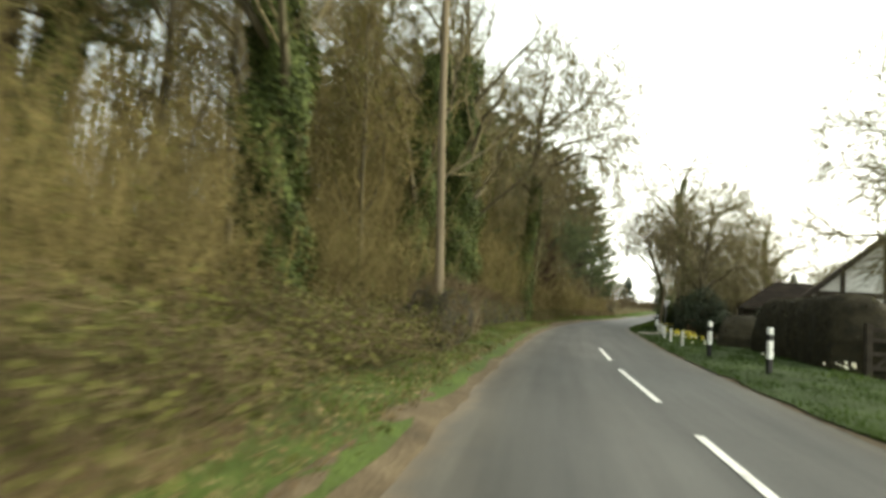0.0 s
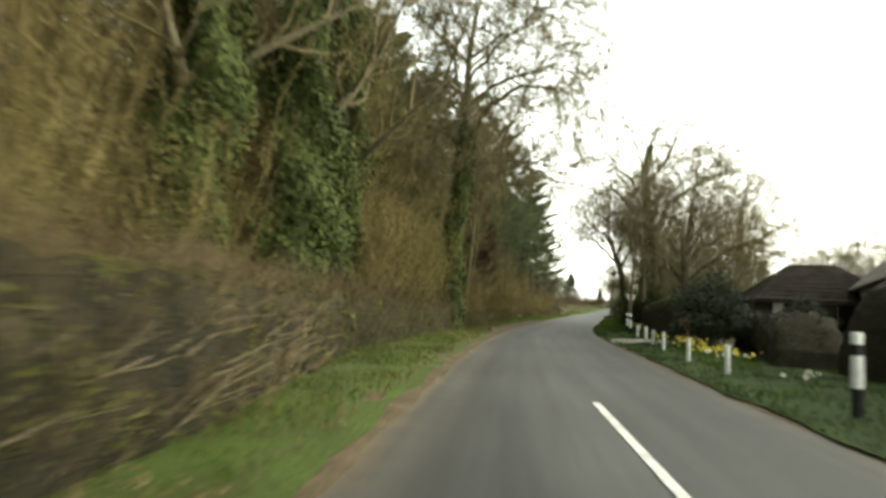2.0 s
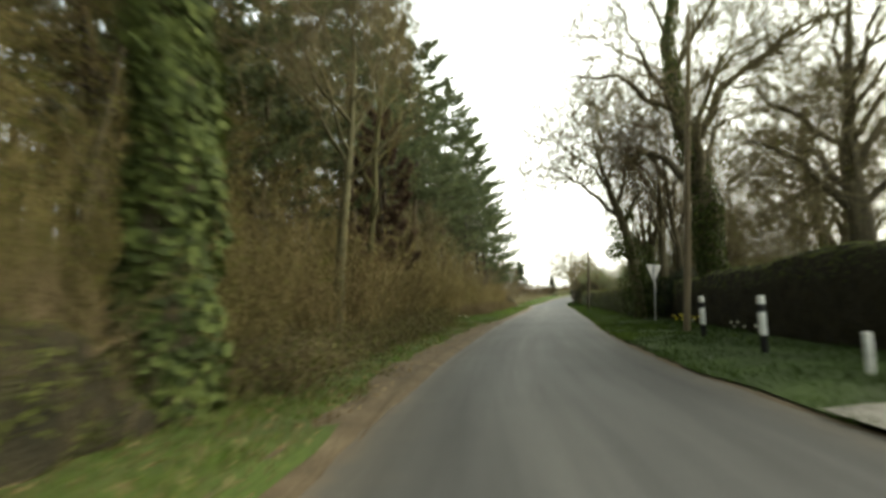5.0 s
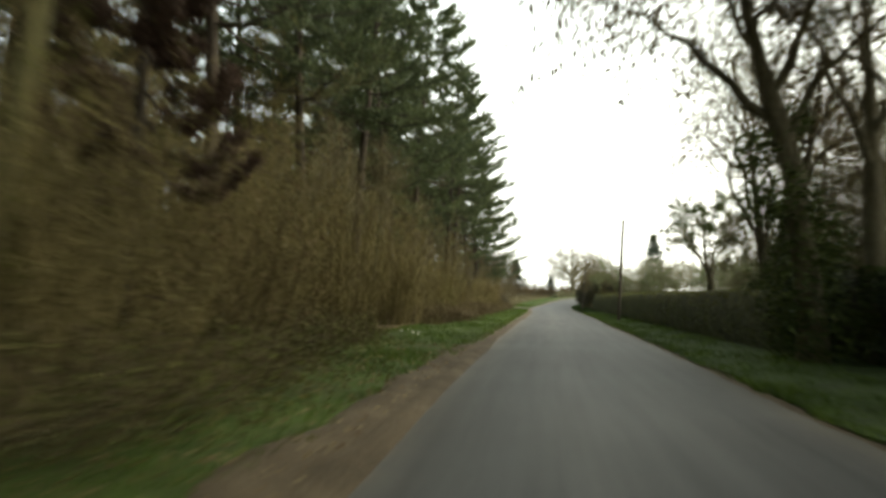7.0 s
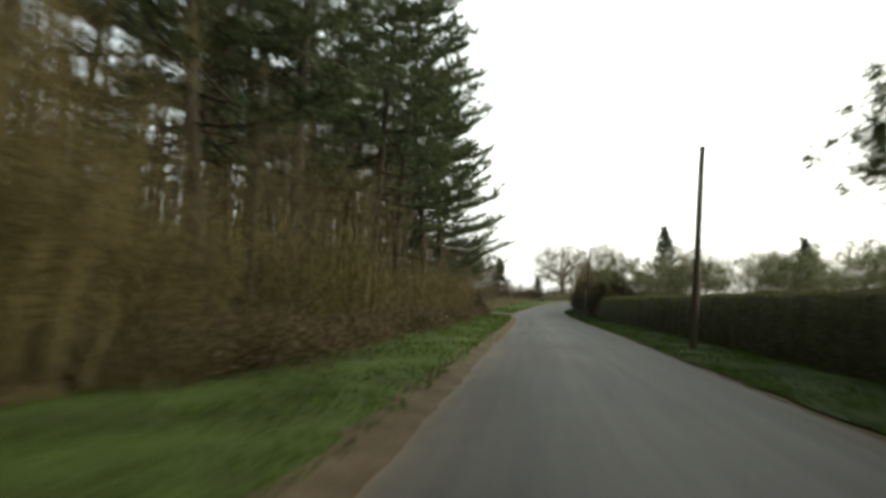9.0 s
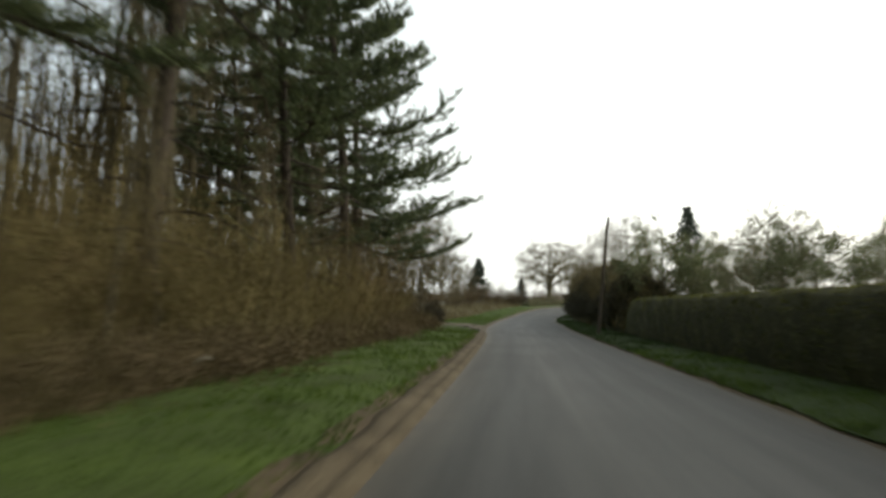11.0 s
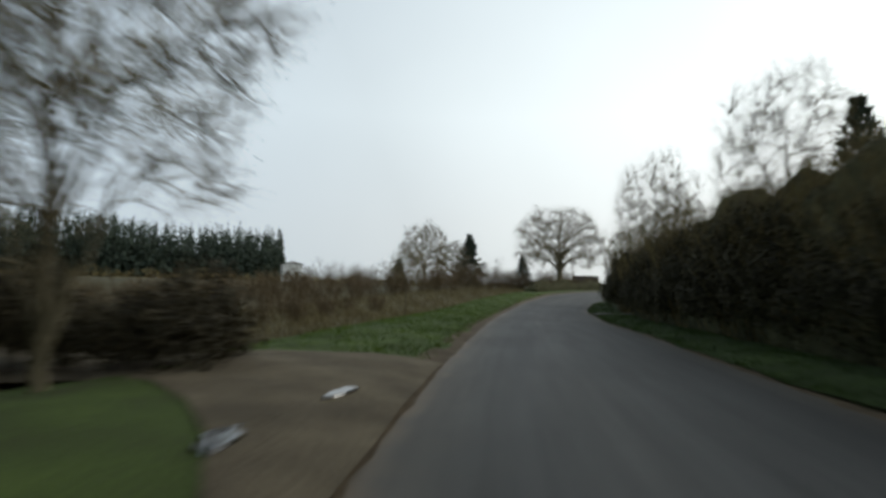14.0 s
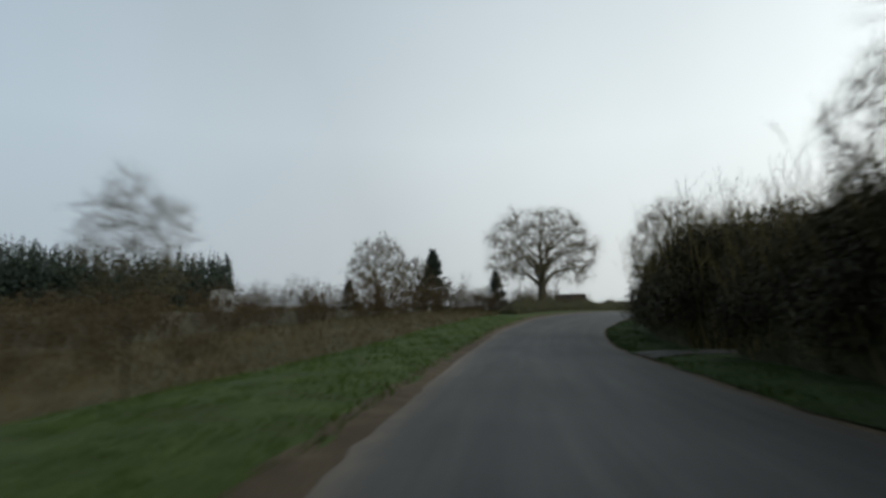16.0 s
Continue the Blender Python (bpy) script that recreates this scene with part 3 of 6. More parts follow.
    # broad worn soil beside the asphalt: leafy mud under the wood, dry rutted soil further on
    for name, label, u0, u1, wide, m in (("mud_verge", "broad strip of brown leafy mud beside the lane", 33.0, 60.0, 0.78, "mud"), ("dry_verge", "rutted strip of dry pale soil along the asphalt edge", 74.0, 105.5, 0.32, "drysoil")):
        uu = np.arange(u0, u1 + 0.01, 0.35)
        f = np.linspace(0, 1, 10)
        ends = np.clip(np.minimum(uu - u0, u1 - uu) / 3.0, 0.05, 1) ** 0.7
        dd = -0.22 + f[None] * (0.22 + wide * (ends * (0.85 + 0.28 * wobble(uu * 0.9, uu * 0.31, 1.0)))[:, None])
        P = on_left(np.broadcast_to(uu[:, None], dd.shape), dd)
        Z = verge_height(np.maximum(dd, 0)) + 0.024 - 0.075 * np.clip(1 - f / 0.22, 0, 1)[None] - 0.05 * np.clip((f - 0.82) / 0.18, 0, 1)[None]
        Z = Z - 0.035 * np.exp(-((f - 0.38) / 0.10) ** 2)[None] + 0.016 * np.exp(-((f - 0.66) / 0.12) ** 2)[None] * (1 + wobble(uu * 1.9, uu * 0.8, 1.0))[:, None] + 0.010 * wobble(P[..., 0], P[..., 1], 4.0) - 0.09 * np.clip(1 - np.minimum(uu - u0, u1 - uu) / 4.0, 0, 1)[:, None]
        tagged(part(name, Geo().grid(np.concatenate([P, Z[..., None]], -1)[:, ::-1]), M[m], smooth=True), label, "soil", kind="structure")
    # concrete mouths of the garden drive and of the gateway on the bend
    for u0, u1, d1, m in ((30.6, 32.6, 7.5, "concrete"), (135.4, 137.3, 3.2, "weathered")):
        uu, dd = np.meshgrid(np.linspace(u0, u1, 7), np.array([-0.04, 0.3, 1.0, 2.5, d1]), indexing="ij")
        uu = uu + (uu - (u0 + u1) / 2) * 0.35 * np.clip(1 - dd / 1.2, 0, 1)
        P = on_right(uu, dd)
        Z = verge_height(np.maximum(dd, 0)) + 0.05 - 0.04 * (dd < 0.1) + 0.004 * wobble(P[..., 0], P[..., 1], 3.0) + rise(P[..., 1])
        tagged(part("driveway", Geo().grid(np.concatenate([P, Z[..., None]], -1)), M[m]), "pale concrete mouth of a driveway", "driveway", kind="structure")
    # floor of the wood
    u = np.arange(-40, 104.1, 1.0)
    d = np.array([1.6, 2.2, 3.0, 4, 5.5, 7.5, 10, 14, 19, 25, 33, 45])
    P = on_left(np.broadcast_to(u[:, None], (len(u), len(d))), np.broadcast_to(d[None], (len(u), len(d))) + np.interp(u, [4, 9, 50, 54, 66, 72], [-0.95, 0.0, 0.0, 1.6, 1.6, 0.8])[:, None])
    Z = 0.10 + 0.10 * np.clip(d / 6, 0, 1)[None] + 0.07 * wobble(P[..., 0], P[..., 1], 0.7)
    Z[:, 0] -= 0.12
    tagged(part("woodland_floor", Geo().grid(np.concatenate([P, Z[..., None]], -1)[:, ::-1]), M["litter"], smooth=True), "woodland floor covered in brown leaf litter", "woodland floor", kind="structure")
    # centre line
    for a, b in (((0.95, -3.9), (1.75, 0.05)), ((2.12, 2.1), (2.84, 6.09)), ((3.21, 8.13), (3.93, 12.15)), ((4.32, 14.07), (5.16, 17.95))):
        a, b = np.array(a), np.array(b)
        s = unit(b - a) @ np.array([[0, -1], [1, 0]]) * 0.05
        t = np.linspace(0, 1, 15)[:, None]
        jag = 0.007 * np.sin(np.arange(15) * 2.7)[:, None]
        l, r = a + (b - a) * t + s * (1 + jag * 8), a + (b - a) * t - s * (1 - jag * 8)
        zz = np.full((15, 1), 0.008)
        tagged(part("centre_line_dash", Geo().grid(np.stack([np.hstack([l, zz]), np.hstack([r, zz])], 1)[:, ::-1]), M["paint"]), "worn white painted dash on the asphalt", "road marking", "centre line", "structure")


build_setting()

# ---- plants ----
def grow(rng, p, d, length, n, wander, lift):
    pts = [np.asarray(p, float)]
    d = unit(np.asarray(d, float))
    for _ in range(n):
        d = unit(d + rng.normal(0, wander, 3) + np.array([0, 0, lift]))
        pts.append(pts[-1] + d * length / n)
    return np.array(pts)


def along(pts, f):
    """Points and directions at fractions f of a polyline."""
    f = np.clip(np.asarray(f), 0, 0.999) * (len(pts) - 1)
    i = f.astype(int)
    d = unit(pts[i + 1] - pts[i])
    return pts[i] + (pts[i + 1] - pts[i]) * (f - i)[:, None], d


def outward(rng, d, angle):
    """Directions leaning off d by about angle (radians), all round."""
    r = rng.normal(size=d.shape)
    r -= (r * d).sum(-1, keepdims=True) * d
    return unit(d * np.cos(angle)[..., None] + unit(r) * np.sin(angle)[..., None])


def fine_twigs(rng, limbs, crown, n3, n4, l3, l4, r3, lift=0.15, hang=0.0):
    """Side branches and twigs on a list of limbs. Returns the twigs' tips and ways."""
    S, D = [], []
    for pts in limbs:
        p, d = along(pts, rng.uniform(0.12, 1.0, n3))
        S.append(p)
        D.append(d)
    S, D = np.concatenate(S), np.concatenate(D)
    D = outward(rng, D, rng.uniform(0.4, 1.1, len(D)))
    D = unit(D + np.array([0, 0, lift]))
    ln = l3 * rng.uniform(0.5, 1.25, len(S))[:, None]
    mid = S + D * ln * 0.5 + rng.normal(0, 0.05, S.shape) * ln
    D2 = unit(D + rng.normal(0, 0.25, D.shape) + np.array([0, 0, lift - hang]))
    end = mid + D2 * ln * 0.5
    crown.spikes(S, end, r3 * rng.uniform(0.6, 1.1, len(S)), mid)
    f = rng.uniform(0.2, 1.0, (len(S), n4, 1))
    P = np.where(f < 0.5, S[:, None] + (mid - S)[:, None] * f * 2, mid[:, None] + (end - mid)[:, None] * (f * 2 - 1)).reshape(-1, 3)
    W = outward(rng, np.repeat(D2, n4, 0), rng.uniform(0.3, 1.0, len(S) * n4))
    W = unit(W + np.array([0, 0, lift - hang]))
    T = P + W * (l4 * rng.uniform(0.4, 1.3, len(P)))[:, None]
    crown.spikes(P, T, r3 * 0.45)
    return T, W


def bare_tree(seed, H, r, first, n1, n2, n3, n4, spread, angle=0.9, lift=0.12, wander=0.14, lean=(0, 0), l3=0.9, l4=0.5, r3=0.010, tf=0.86, tilt=0.45):
    """Trunk and limbs in one mesh, branches and twigs in another; also the twig tips."""
    rng = np.random.default_rng(seed)
    wood, crown = Geo(), Geo()
    trunk = grow(rng, (0, 0, -0.15), (lean[0], lean[1], 1), H * tf, 10, 0.05, 0.06)
    rad = r * np.linspace(1, 0.16, 11) ** 0.9
    rad[0] *= 1.35
    wood.tube(trunk, rad, 10)
    limbs = []
    for i in range(n1):
        f = first + (0.98 - first) * ((i + rng.uniform(0, 0.8)) / n1)
        p, d = along(trunk, np.array([f]))
        az = i * 2.4 + rng.uniform(-0.5, 0.5)
        a = angle * rng.uniform(0.75, 1.2) * (1.05 - tilt * (f - first) / (1 - first))
        dd = np.array([math.cos(az) * math.sin(a), math.sin(az) * math.sin(a), math.cos(a)])
        ln = spread * rng.uniform(0.75, 1.15) * (1 - (0.45 if tf > 0.7 else 0.0) * (f - first) / (1 - first))
        pts = grow(rng, p[0], dd, ln, 7, wander, lift)
        r1 = np.interp(f * 10, np.arange(11), rad) * rng.uniform(0.45, 0.65)
        wood.tube(pts, r1 * np.linspace(1, 0.16, 8), 6)
        subs = [pts[3:]]
        for j in range(n2):
            q, e = along(pts, np.array([rng.uniform(0.2, 0.98)]))
            w = outward(rng, e, np.array([rng.uniform(0.45, 1.0)]))[0]
            s = grow(rng, q[0], w + np.array([0, 0, 0.2]), ln * rng.uniform(0.28, 0.55), 4, wander * 1.2, lift * 0.8)
            crown.tube(s, max(0.012, r1 * 0.36) * np.linspace(1, 0.25, 5), 4, False)
            subs.append(s)
        limbs += subs
    limbs.append(trunk[7:])
    tips, ways = fine_twigs(rng, limbs, crown, n3, n4, l3, l4, r3, lift * 0.8)
    return wood, crown, tips, ways, trunk, rad, rng


def leafage(rng, tips, size, share=1.0, hang=False):
    """Leaves scattered about the twig tips."""
    n = int(len(tips) * share)
    c = tips[rng.integers(0, len(tips), n)] + rng.normal(0, size * 1.6, (n, 3))
    u = unit(rng.normal(size=c.shape) + (np.array([0, 0, -2.2]) if hang else 0))
    v = unit(np.cross(u, rng.normal(size=c.shape)))
    s = size * rng.uniform(0.6, 1.3, len(c))[:, None]
    if hang:
        c = c + u * s
    return Geo().leaves(c, u * s, v * s * (0.35 if hang else 0.6))


def ivy_on(rng, trunk, rad, top, n, size, puff=0.22):
    zf = rng.uniform(0, 1, n) ** 0.85
    f = zf * top
    p, d = along(trunk, f)
    az = rng.uniform(0, 2 * np.pi, n)
    o = np.stack([np.cos(az), np.sin(az), 0 * az], 1)
    lump = 0.5 + 0.5 * np.sin(az * 2 + zf * 13 + 3 * np.sin(zf * 5)) * np.sin(zf * 21 + az)
    rr = np.interp(f * 10, np.arange(11), rad) + 0.04 + puff * lump * rng.uniform(0.3, 1, n) * (1.0 - 0.25 * zf)
    c = p + o * rr[:, None]
    nrm = unit(o + rng.normal(0, 0.45, o.shape) + np.array([0, 0, 0.25]))
    u = unit(np.cross(nrm, rng.normal(size=o.shape)))
    u = unit(u + np.array([0, 0, -0.7]))
    v = np.cross(nrm, u)
    s = size * rng.uniform(0.6, 1.25, n)[:, None]
    return Geo().leaves(c, u * s, v * s * 0.8)


def pine(seed, H, r, first, n1, spread, needles, dead=14, reach=0.75, droop=0.10, length=0.23):
    """A pine: trunk, bare dead branches low down, boughs that turn up at the ends, needle brushes along their shoots."""
    rng = np.random.default_rng(seed)
    wood, boughs, tufts = Geo(), Geo(), Geo()
    trunk = grow(rng, (0, 0, -0.15), (0, 0, 1), H * 0.97, 10, 0.025, 0.08)
    rad = r * np.linspace(1, 0.12, 11)
    wood.tube(trunk, rad, 10)
    for i in range(dead):
        f = 0.10 + (first + 0.05 - 0.10) * (i + rng.uniform(0, 0.8)) / dead
        p, d = along(trunk, np.array([f]))
        az, ln = i * 2.4 + rng.uniform(-0.5, 0.5), spread * rng.uniform(0.25, 0.7)
        way = np.array([math.cos(az), math.sin(az), 0])
        t = np.linspace(0, 1, 6)[:, None]
        pts = p[0] + way * ln * t + np.array([0, 0, 1.0]) * ln * (0.08 * t - 0.30 * t ** 2) + rng.normal(0, 0.03, (6, 3)) * t
        boughs.tube(pts, 0.028 * np.linspace(1, 0.25, 6), 4, False)
        q, e = along(pts, rng.uniform(0.3, 1.0, 9))
        w = unit(outward(rng, e, rng.uniform(0.5, 1.1, 9)) + np.array([0, 0, -0.15]))
        boughs.spikes(q, q + w * rng.uniform(0.25, 0.8, 9)[:, None], 0.008)
    B, D, S = [], [], []
    for i in range(n1):
        k = (i + rng.uniform(0, 0.6)) / n1
        f = first + (0.985 - first) * k
        p, d = along(trunk, np.array([f]))
        az = i * 2.4 + rng.uniform(-0.4, 0.4)
        ln = spread * (1.0 - reach * k ** 1.7) * rng.uniform(0.72, 1.0)
        way = np.array([math.cos(az), math.sin(az), 0])
        t = np.linspace(0, 1, 8)[:, None]
        up = 0.0 + 0.40 * k ** 1.5 + rng.uniform(-0.07, 0.07)
        pts = p[0] + way * ln * t + np.array([0, 0, 1.0]) * ln * (up * t - droop * np.sin(t * 3.0) + 0.05 * t ** 4) + rng.normal(0, 0.025, (8, 3)) * ln * t * 0.5
        boughs.tube(pts, max(0.022, np.interp(f * 10, np.arange(11), rad) * 0.34) * np.linspace(1, 0.2, 8), 5, False)
        m = 17
        g = 0.26 + 0.72 * (np.arange(m) + rng.uniform(0, 0.9, m)) / m
        q, e = along(pts, g)
        side = unit(np.cross(e, np.array([0, 0, 1.0]))) * np.where(np.arange(m) % 2, 1, -1)[:, None]
        l = ln * rng.uniform(0.15, 0.31, m) * (1.2 - 0.5 * g)
        w = unit(e * rng.uniform(0.5, 1.0, (m, 1)) + side * 0.8 + np.array([0, 0, 1.0]) * rng.uniform(-0.1, 0.25, (m, 1)))
        mid = q + w * l[:, None] * 0.6
        end = mid + unit(w + np.array([0, 0, 0.32])) * l[:, None] * 0.45
        boughs.spikes(q, end, 0.014, mid)
        tip = pts[-3:]
        for a, b, c, n in [(q[x], mid[x], end[x], needles) for x in range(m)] + [(tip[0], tip[1], tip[2], needles * 2)]:
            h = rng.uniform(0.18, 1.02, (n, 1))
            B.append(np.where(h < 0.6, a + (b - a) * h / 0.6, b + (c - b) * (h - 0.6) / 0.4) + rng.normal(0, 0.035, (n, 3)))
            D.append(np.where(h < 0.6, unit(b - a), unit(c - b)))
    B, D = np.concatenate(B), np.concatenate(D)
    W = unit(D * 0.75 + unit(rng.normal(size=D.shape)) * 0.85 + np.array([0, 0, 0.15]))
    L = length * rng.uniform(0.6, 1.25, len(B))[:, None]
    tufts.blades(B, unit(np.cross(W, rng.normal(size=W.shape))) * 0.020, W * L)
    return wood, boughs, tufts


def shrub(seed, H, R, stems, n3, n4, leaf, lift=0.25, l3=0.55, l4=0.3, r=0.014, share=1.0):
    """Many thin stems from one root, with twigs and some leaves."""
    rng = np.random.default_rng(seed)
    wood = Geo()
    limbs = []
    for i in range(stems):
        az, k = rng.uniform(0, 6.28), rng.uniform(0, 1) ** 0.6
        b = np.array([math.cos(az), math.sin(az), 0]) * R * 0.35 * k
        d = np.array([math.cos(az) * k * R / H * 0.9, math.sin(az) * k * R / H * 0.9, 1])
        s = grow(rng, b - np.array([0, 0, 0.1]), d, H * rng.uniform(0.55, 1.05), 5, 0.13, 0.05)
        wood.tube(s, r * rng.uniform(0.7, 1.5) * np.linspace(1, 0.25, 6), 3, False)
        limbs.append(s)
    tips, ways = fine_twigs(rng, limbs, wood, n3, n4, l3, l4, r * 0.5, lift)
    return wood, (leafage(rng, tips, leaf, share) if leaf else None)


def bramble(seed, R, H, n, leaf):
    """A low mound of arching stems."""
    rng = np.random.default_rng(seed)
    wood = Geo()
    az, k = rng.uniform(0, 6.28, n), rng.uniform(0, 1, n) ** 0.5
    s = np.stack([np.cos(az) * k * R * 0.7, np.sin(az) * k * R * 0.7, np.full(n, -0.05)], 1)
    a2 = az + rng.normal(0, 0.9, n)
    ln = R * rng.uniform(0.5, 1.1, n)
    way = np.stack([np.cos(a2), np.sin(a2), 0 * az], 1)
    m = s + way * ln[:, None] * 0.5
    m[:, 2] = H * rng.uniform(0.55, 1.25, n) * (1.05 - 0.5 * k)
    e = m + way * ln[:, None] * 0.6
    e[:, 2] = m[:, 2] * rng.uniform(0.2, 1.0, n)
    wood.spikes(s, e, 0.009, m)
    t = rng.uniform(0.2, 1, (n, 7, 1))
    P = np.where(t < 0.5, s[:, None] + (m - s)[:, None] * t * 2, m[:, None] + (e - m)[:, None] * (t * 2 - 1)).reshape(-1, 3)
    W = unit(np.repeat(way, 7, 0) + rng.normal(0, 0.8, P.shape) + np.array([0, 0, 0.3]))
    T = P + W * rng.uniform(0.1, 0.35, len(P))[:, None]
    wood.spikes(P, T, 0.004)
    return wood, leafage(rng, np.concatenate([P, T]), leaf, 1.0)


def clipped_hedge(name, label, fn, u0, u1, d0, width, top, leaf_m, leaf_n, leaf_s, core_m="hedgecore", ragged=0.06, tips=0, top_m=None, tip_m="brown", patchy=0.0):
    """A hedge along the lane: dark core, leaves all over it, loose shoots on top."""
    rng = np.random.default_rng(int(u0 * 7 + width * 13))
    ob = tagged(new(name), label, "hedge")
    n = max(4, int(abs(u1 - u0) / 0.35))
    us = np.linspace(u0, u1, n)
    prof = np.array([(0.0, 0.0), (-0.06, 0.35), (-0.04, 0.7), (0.05, 0.93), (0.25, 1.0), (0.5, 1.01), (0.75, 1.0), (0.95, 0.93), (1.04, 0.7), (1.06, 0.35), (1.0, 0.0)])
    if ragged > 0.2:
        prof = np.array([(0.0, 0.0), (-0.07, 0.22), (-0.05, 0.45), (0.06, 0.70), (0.24, 0.88), (0.5, 0.96), (0.76, 0.88), (0.94, 0.70), (1.05, 0.45), (1.07, 0.22), (1.0, 0.0)])
    tp = np.array([top(x) for x in us])
    if ragged > 0.2:
        tp = tp * (1 + 0.14 * wobble(us * 1.1, us * 0.43, 1.0)) * np.clip(np.minimum(us - u0 + 0.5, u1 - us + 0.5) / 2.0, 0.25, 1) ** 0.5
    else:
        tp = tp * np.clip(np.minimum(us - u0 + 0.12, u1 - us + 0.12) / 0.7, 0.2, 1) ** 0.5
    d = d0 + prof[None, :, 0] * width + ragged * wobble(us[:, None] * 2.1, prof[None, :, 1] * 9 + prof[None, :, 0] * 5, 1.0)
    P = fn(np.broadcast_to(us[:, None], d.shape), d)
    Z = prof[None, :, 1] * tp[:, None] * (1 + ragged * 0.8 * wobble(us[:, None] * 1.7, prof[None, :, 0] * 4, 1.0)) - 0.04 + rise(P[..., 1])
    A = np.concatenate([P, Z[..., None]], -1)
    g = Geo().grid(A)
    for k in (0, -1):
        c = A[k].mean(0)
        ring = np.concatenate([A[k], A[k][:1]])
        g.grid(np.stack([ring * 0.999 + c * 0.001, np.repeat(c[None], len(ring), 0)], 1))
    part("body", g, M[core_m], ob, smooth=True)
    i, j = rng.integers(0, n - 1, leaf_n), rng.uniform(0, 10, leaf_n)
    far = rng.uniform(0, 1, leaf_n)
    j = np.where(far < 0.72, j * 0.62, j)
    jj = np.minimum(j.astype(int), 9)
    if patchy:
        ok = wobble(i * 0.62, j * 1.3) + 0.6 * wobble(i * 1.7, j * 3.1) + rng.normal(0, 0.25, leaf_n) > -0.7 + patchy
        i, j, jj = i[ok], j[ok], jj[ok]
        leaf_n = len(i)
    a, b = rng.uniform(0, 1, leaf_n)[:, None], (j - jj)[:, None]
    Q = (A[i, jj] * (1 - a) + A[i + 1, jj] * a) * (1 - b) + (A[i, jj + 1] * (1 - a) + A[i + 1, jj + 1] * a) * b
    nr = unit(np.cross(A[i + 1, jj] - A[i, jj], A[i, jj + 1] - A[i, jj]))
    Q = Q + nr * rng.uniform(-0.02, 0.07, leaf_n)[:, None]
    f = unit(nr + rng.normal(0, 0.6, Q.shape))
    u = unit(np.cross(f, rng.normal(size=Q.shape)))
    s = leaf_s * rng.uniform(0.6, 1.3, leaf_n)[:, None]
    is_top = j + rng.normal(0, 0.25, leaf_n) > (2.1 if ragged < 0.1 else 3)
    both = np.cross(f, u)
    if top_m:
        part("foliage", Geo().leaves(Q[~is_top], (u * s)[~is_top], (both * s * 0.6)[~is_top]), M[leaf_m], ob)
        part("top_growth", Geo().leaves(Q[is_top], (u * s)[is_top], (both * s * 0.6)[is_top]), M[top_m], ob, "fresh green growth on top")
    else:
        part("foliage", Geo().leaves(Q, u * s, both * s * 0.6), M[leaf_m], ob)
    if tips:
        k = rng.integers(0, n - 1, tips)
        jx = rng.integers(1, 8, tips)
        S = A[k, jx] + rng.normal(0, 0.08, (tips, 3))
        D = unit(rng.normal(0, 0.35, (tips, 3)) + np.array([0, 0, 1.0]) + nr[:tips] * 0.5)
        part("loose_growth", Geo().spikes(S, S + D * rng.uniform(0.12, 0.5 if ragged < 0.2 else 1.0, tips)[:, None], 0.006), M[tip_m], ob)
    return ob


def grass_along(name, label, fn, u0, u1, d0, d1, n, h, material, w=0.006, floor=None, category="grass"):
    """Countless blades on a strip of the verge."""
    rng = np.random.default_rng(int(u0 * 3 + d1 * 17 + n))
    u, d = rng.uniform(u0, u1, n), d0 + (d1 - d0) * rng.uniform(0, 1, n)
    patch = wobble(u * 0.8, d * 1.9, 1.0)
    keep = rng.uniform(-1.1, 0.6, n) < patch + 0.35
    u, d = u[keep], d[keep]
    p = fn(u, d + 0.10 * wobble(u * 2.3, u * 0.7, 1.0))
    z = verge_height(np.maximum(d, 0)) - 0.02 - 0.22 * np.clip((d - 3.5) / 1.5, 0, 1) if floor is None else np.full(len(u), floor)
    c = np.concatenate([p, (z + rise(p[:, 1]))[:, None]], 1)
    az = rng.uniform(0, 6.28, len(u))
    hh = h * rng.uniform(0.45, 1.35, len(u)) * (0.75 + 0.4 * patch[keep])
    tip = np.stack([rng.normal(0, 0.4, len(u)) * hh, rng.normal(0, 0.4, len(u)) * hh, hh], 1)
    side = np.stack([np.cos(az), np.sin(az), 0 * az], 1) * (w * rng.uniform(0.7, 1.5, len(u)))[:, None]
    return tagged(part(name, Geo().blades(c, side, tip), M[material]), label, category, kind="stuff")


def scatter_leaves(name, label, fn, u0, u1, d0, d1, n, size, material, z0=None):
    rng = np.random.default_rng(int(u0 * 5 + n))
    u, d = rng.uniform(u0, u1, n), rng.uniform(d0, d1, n)
    p = fn(u, d)
    z = (verge_height(np.maximum(d, 0)) if z0 is None else z0) + rng.uniform(0.02, 0.06, n)
    c = np.concatenate([p, z[:, None]], 1)
    f = unit(rng.normal(0, 0.35, c.shape) + np.array([0, 0, 1.0]))
    a = unit(np.cross(f, rng.normal(size=c.shape)))
    s = size * rng.uniform(0.6, 1.4, n)[:, None]
    return tagged(part(name, Geo().leaves(c, a * s, np.cross(f, a) * s * 0.6), M[material]), label, "fallen leaves", kind="stuff")


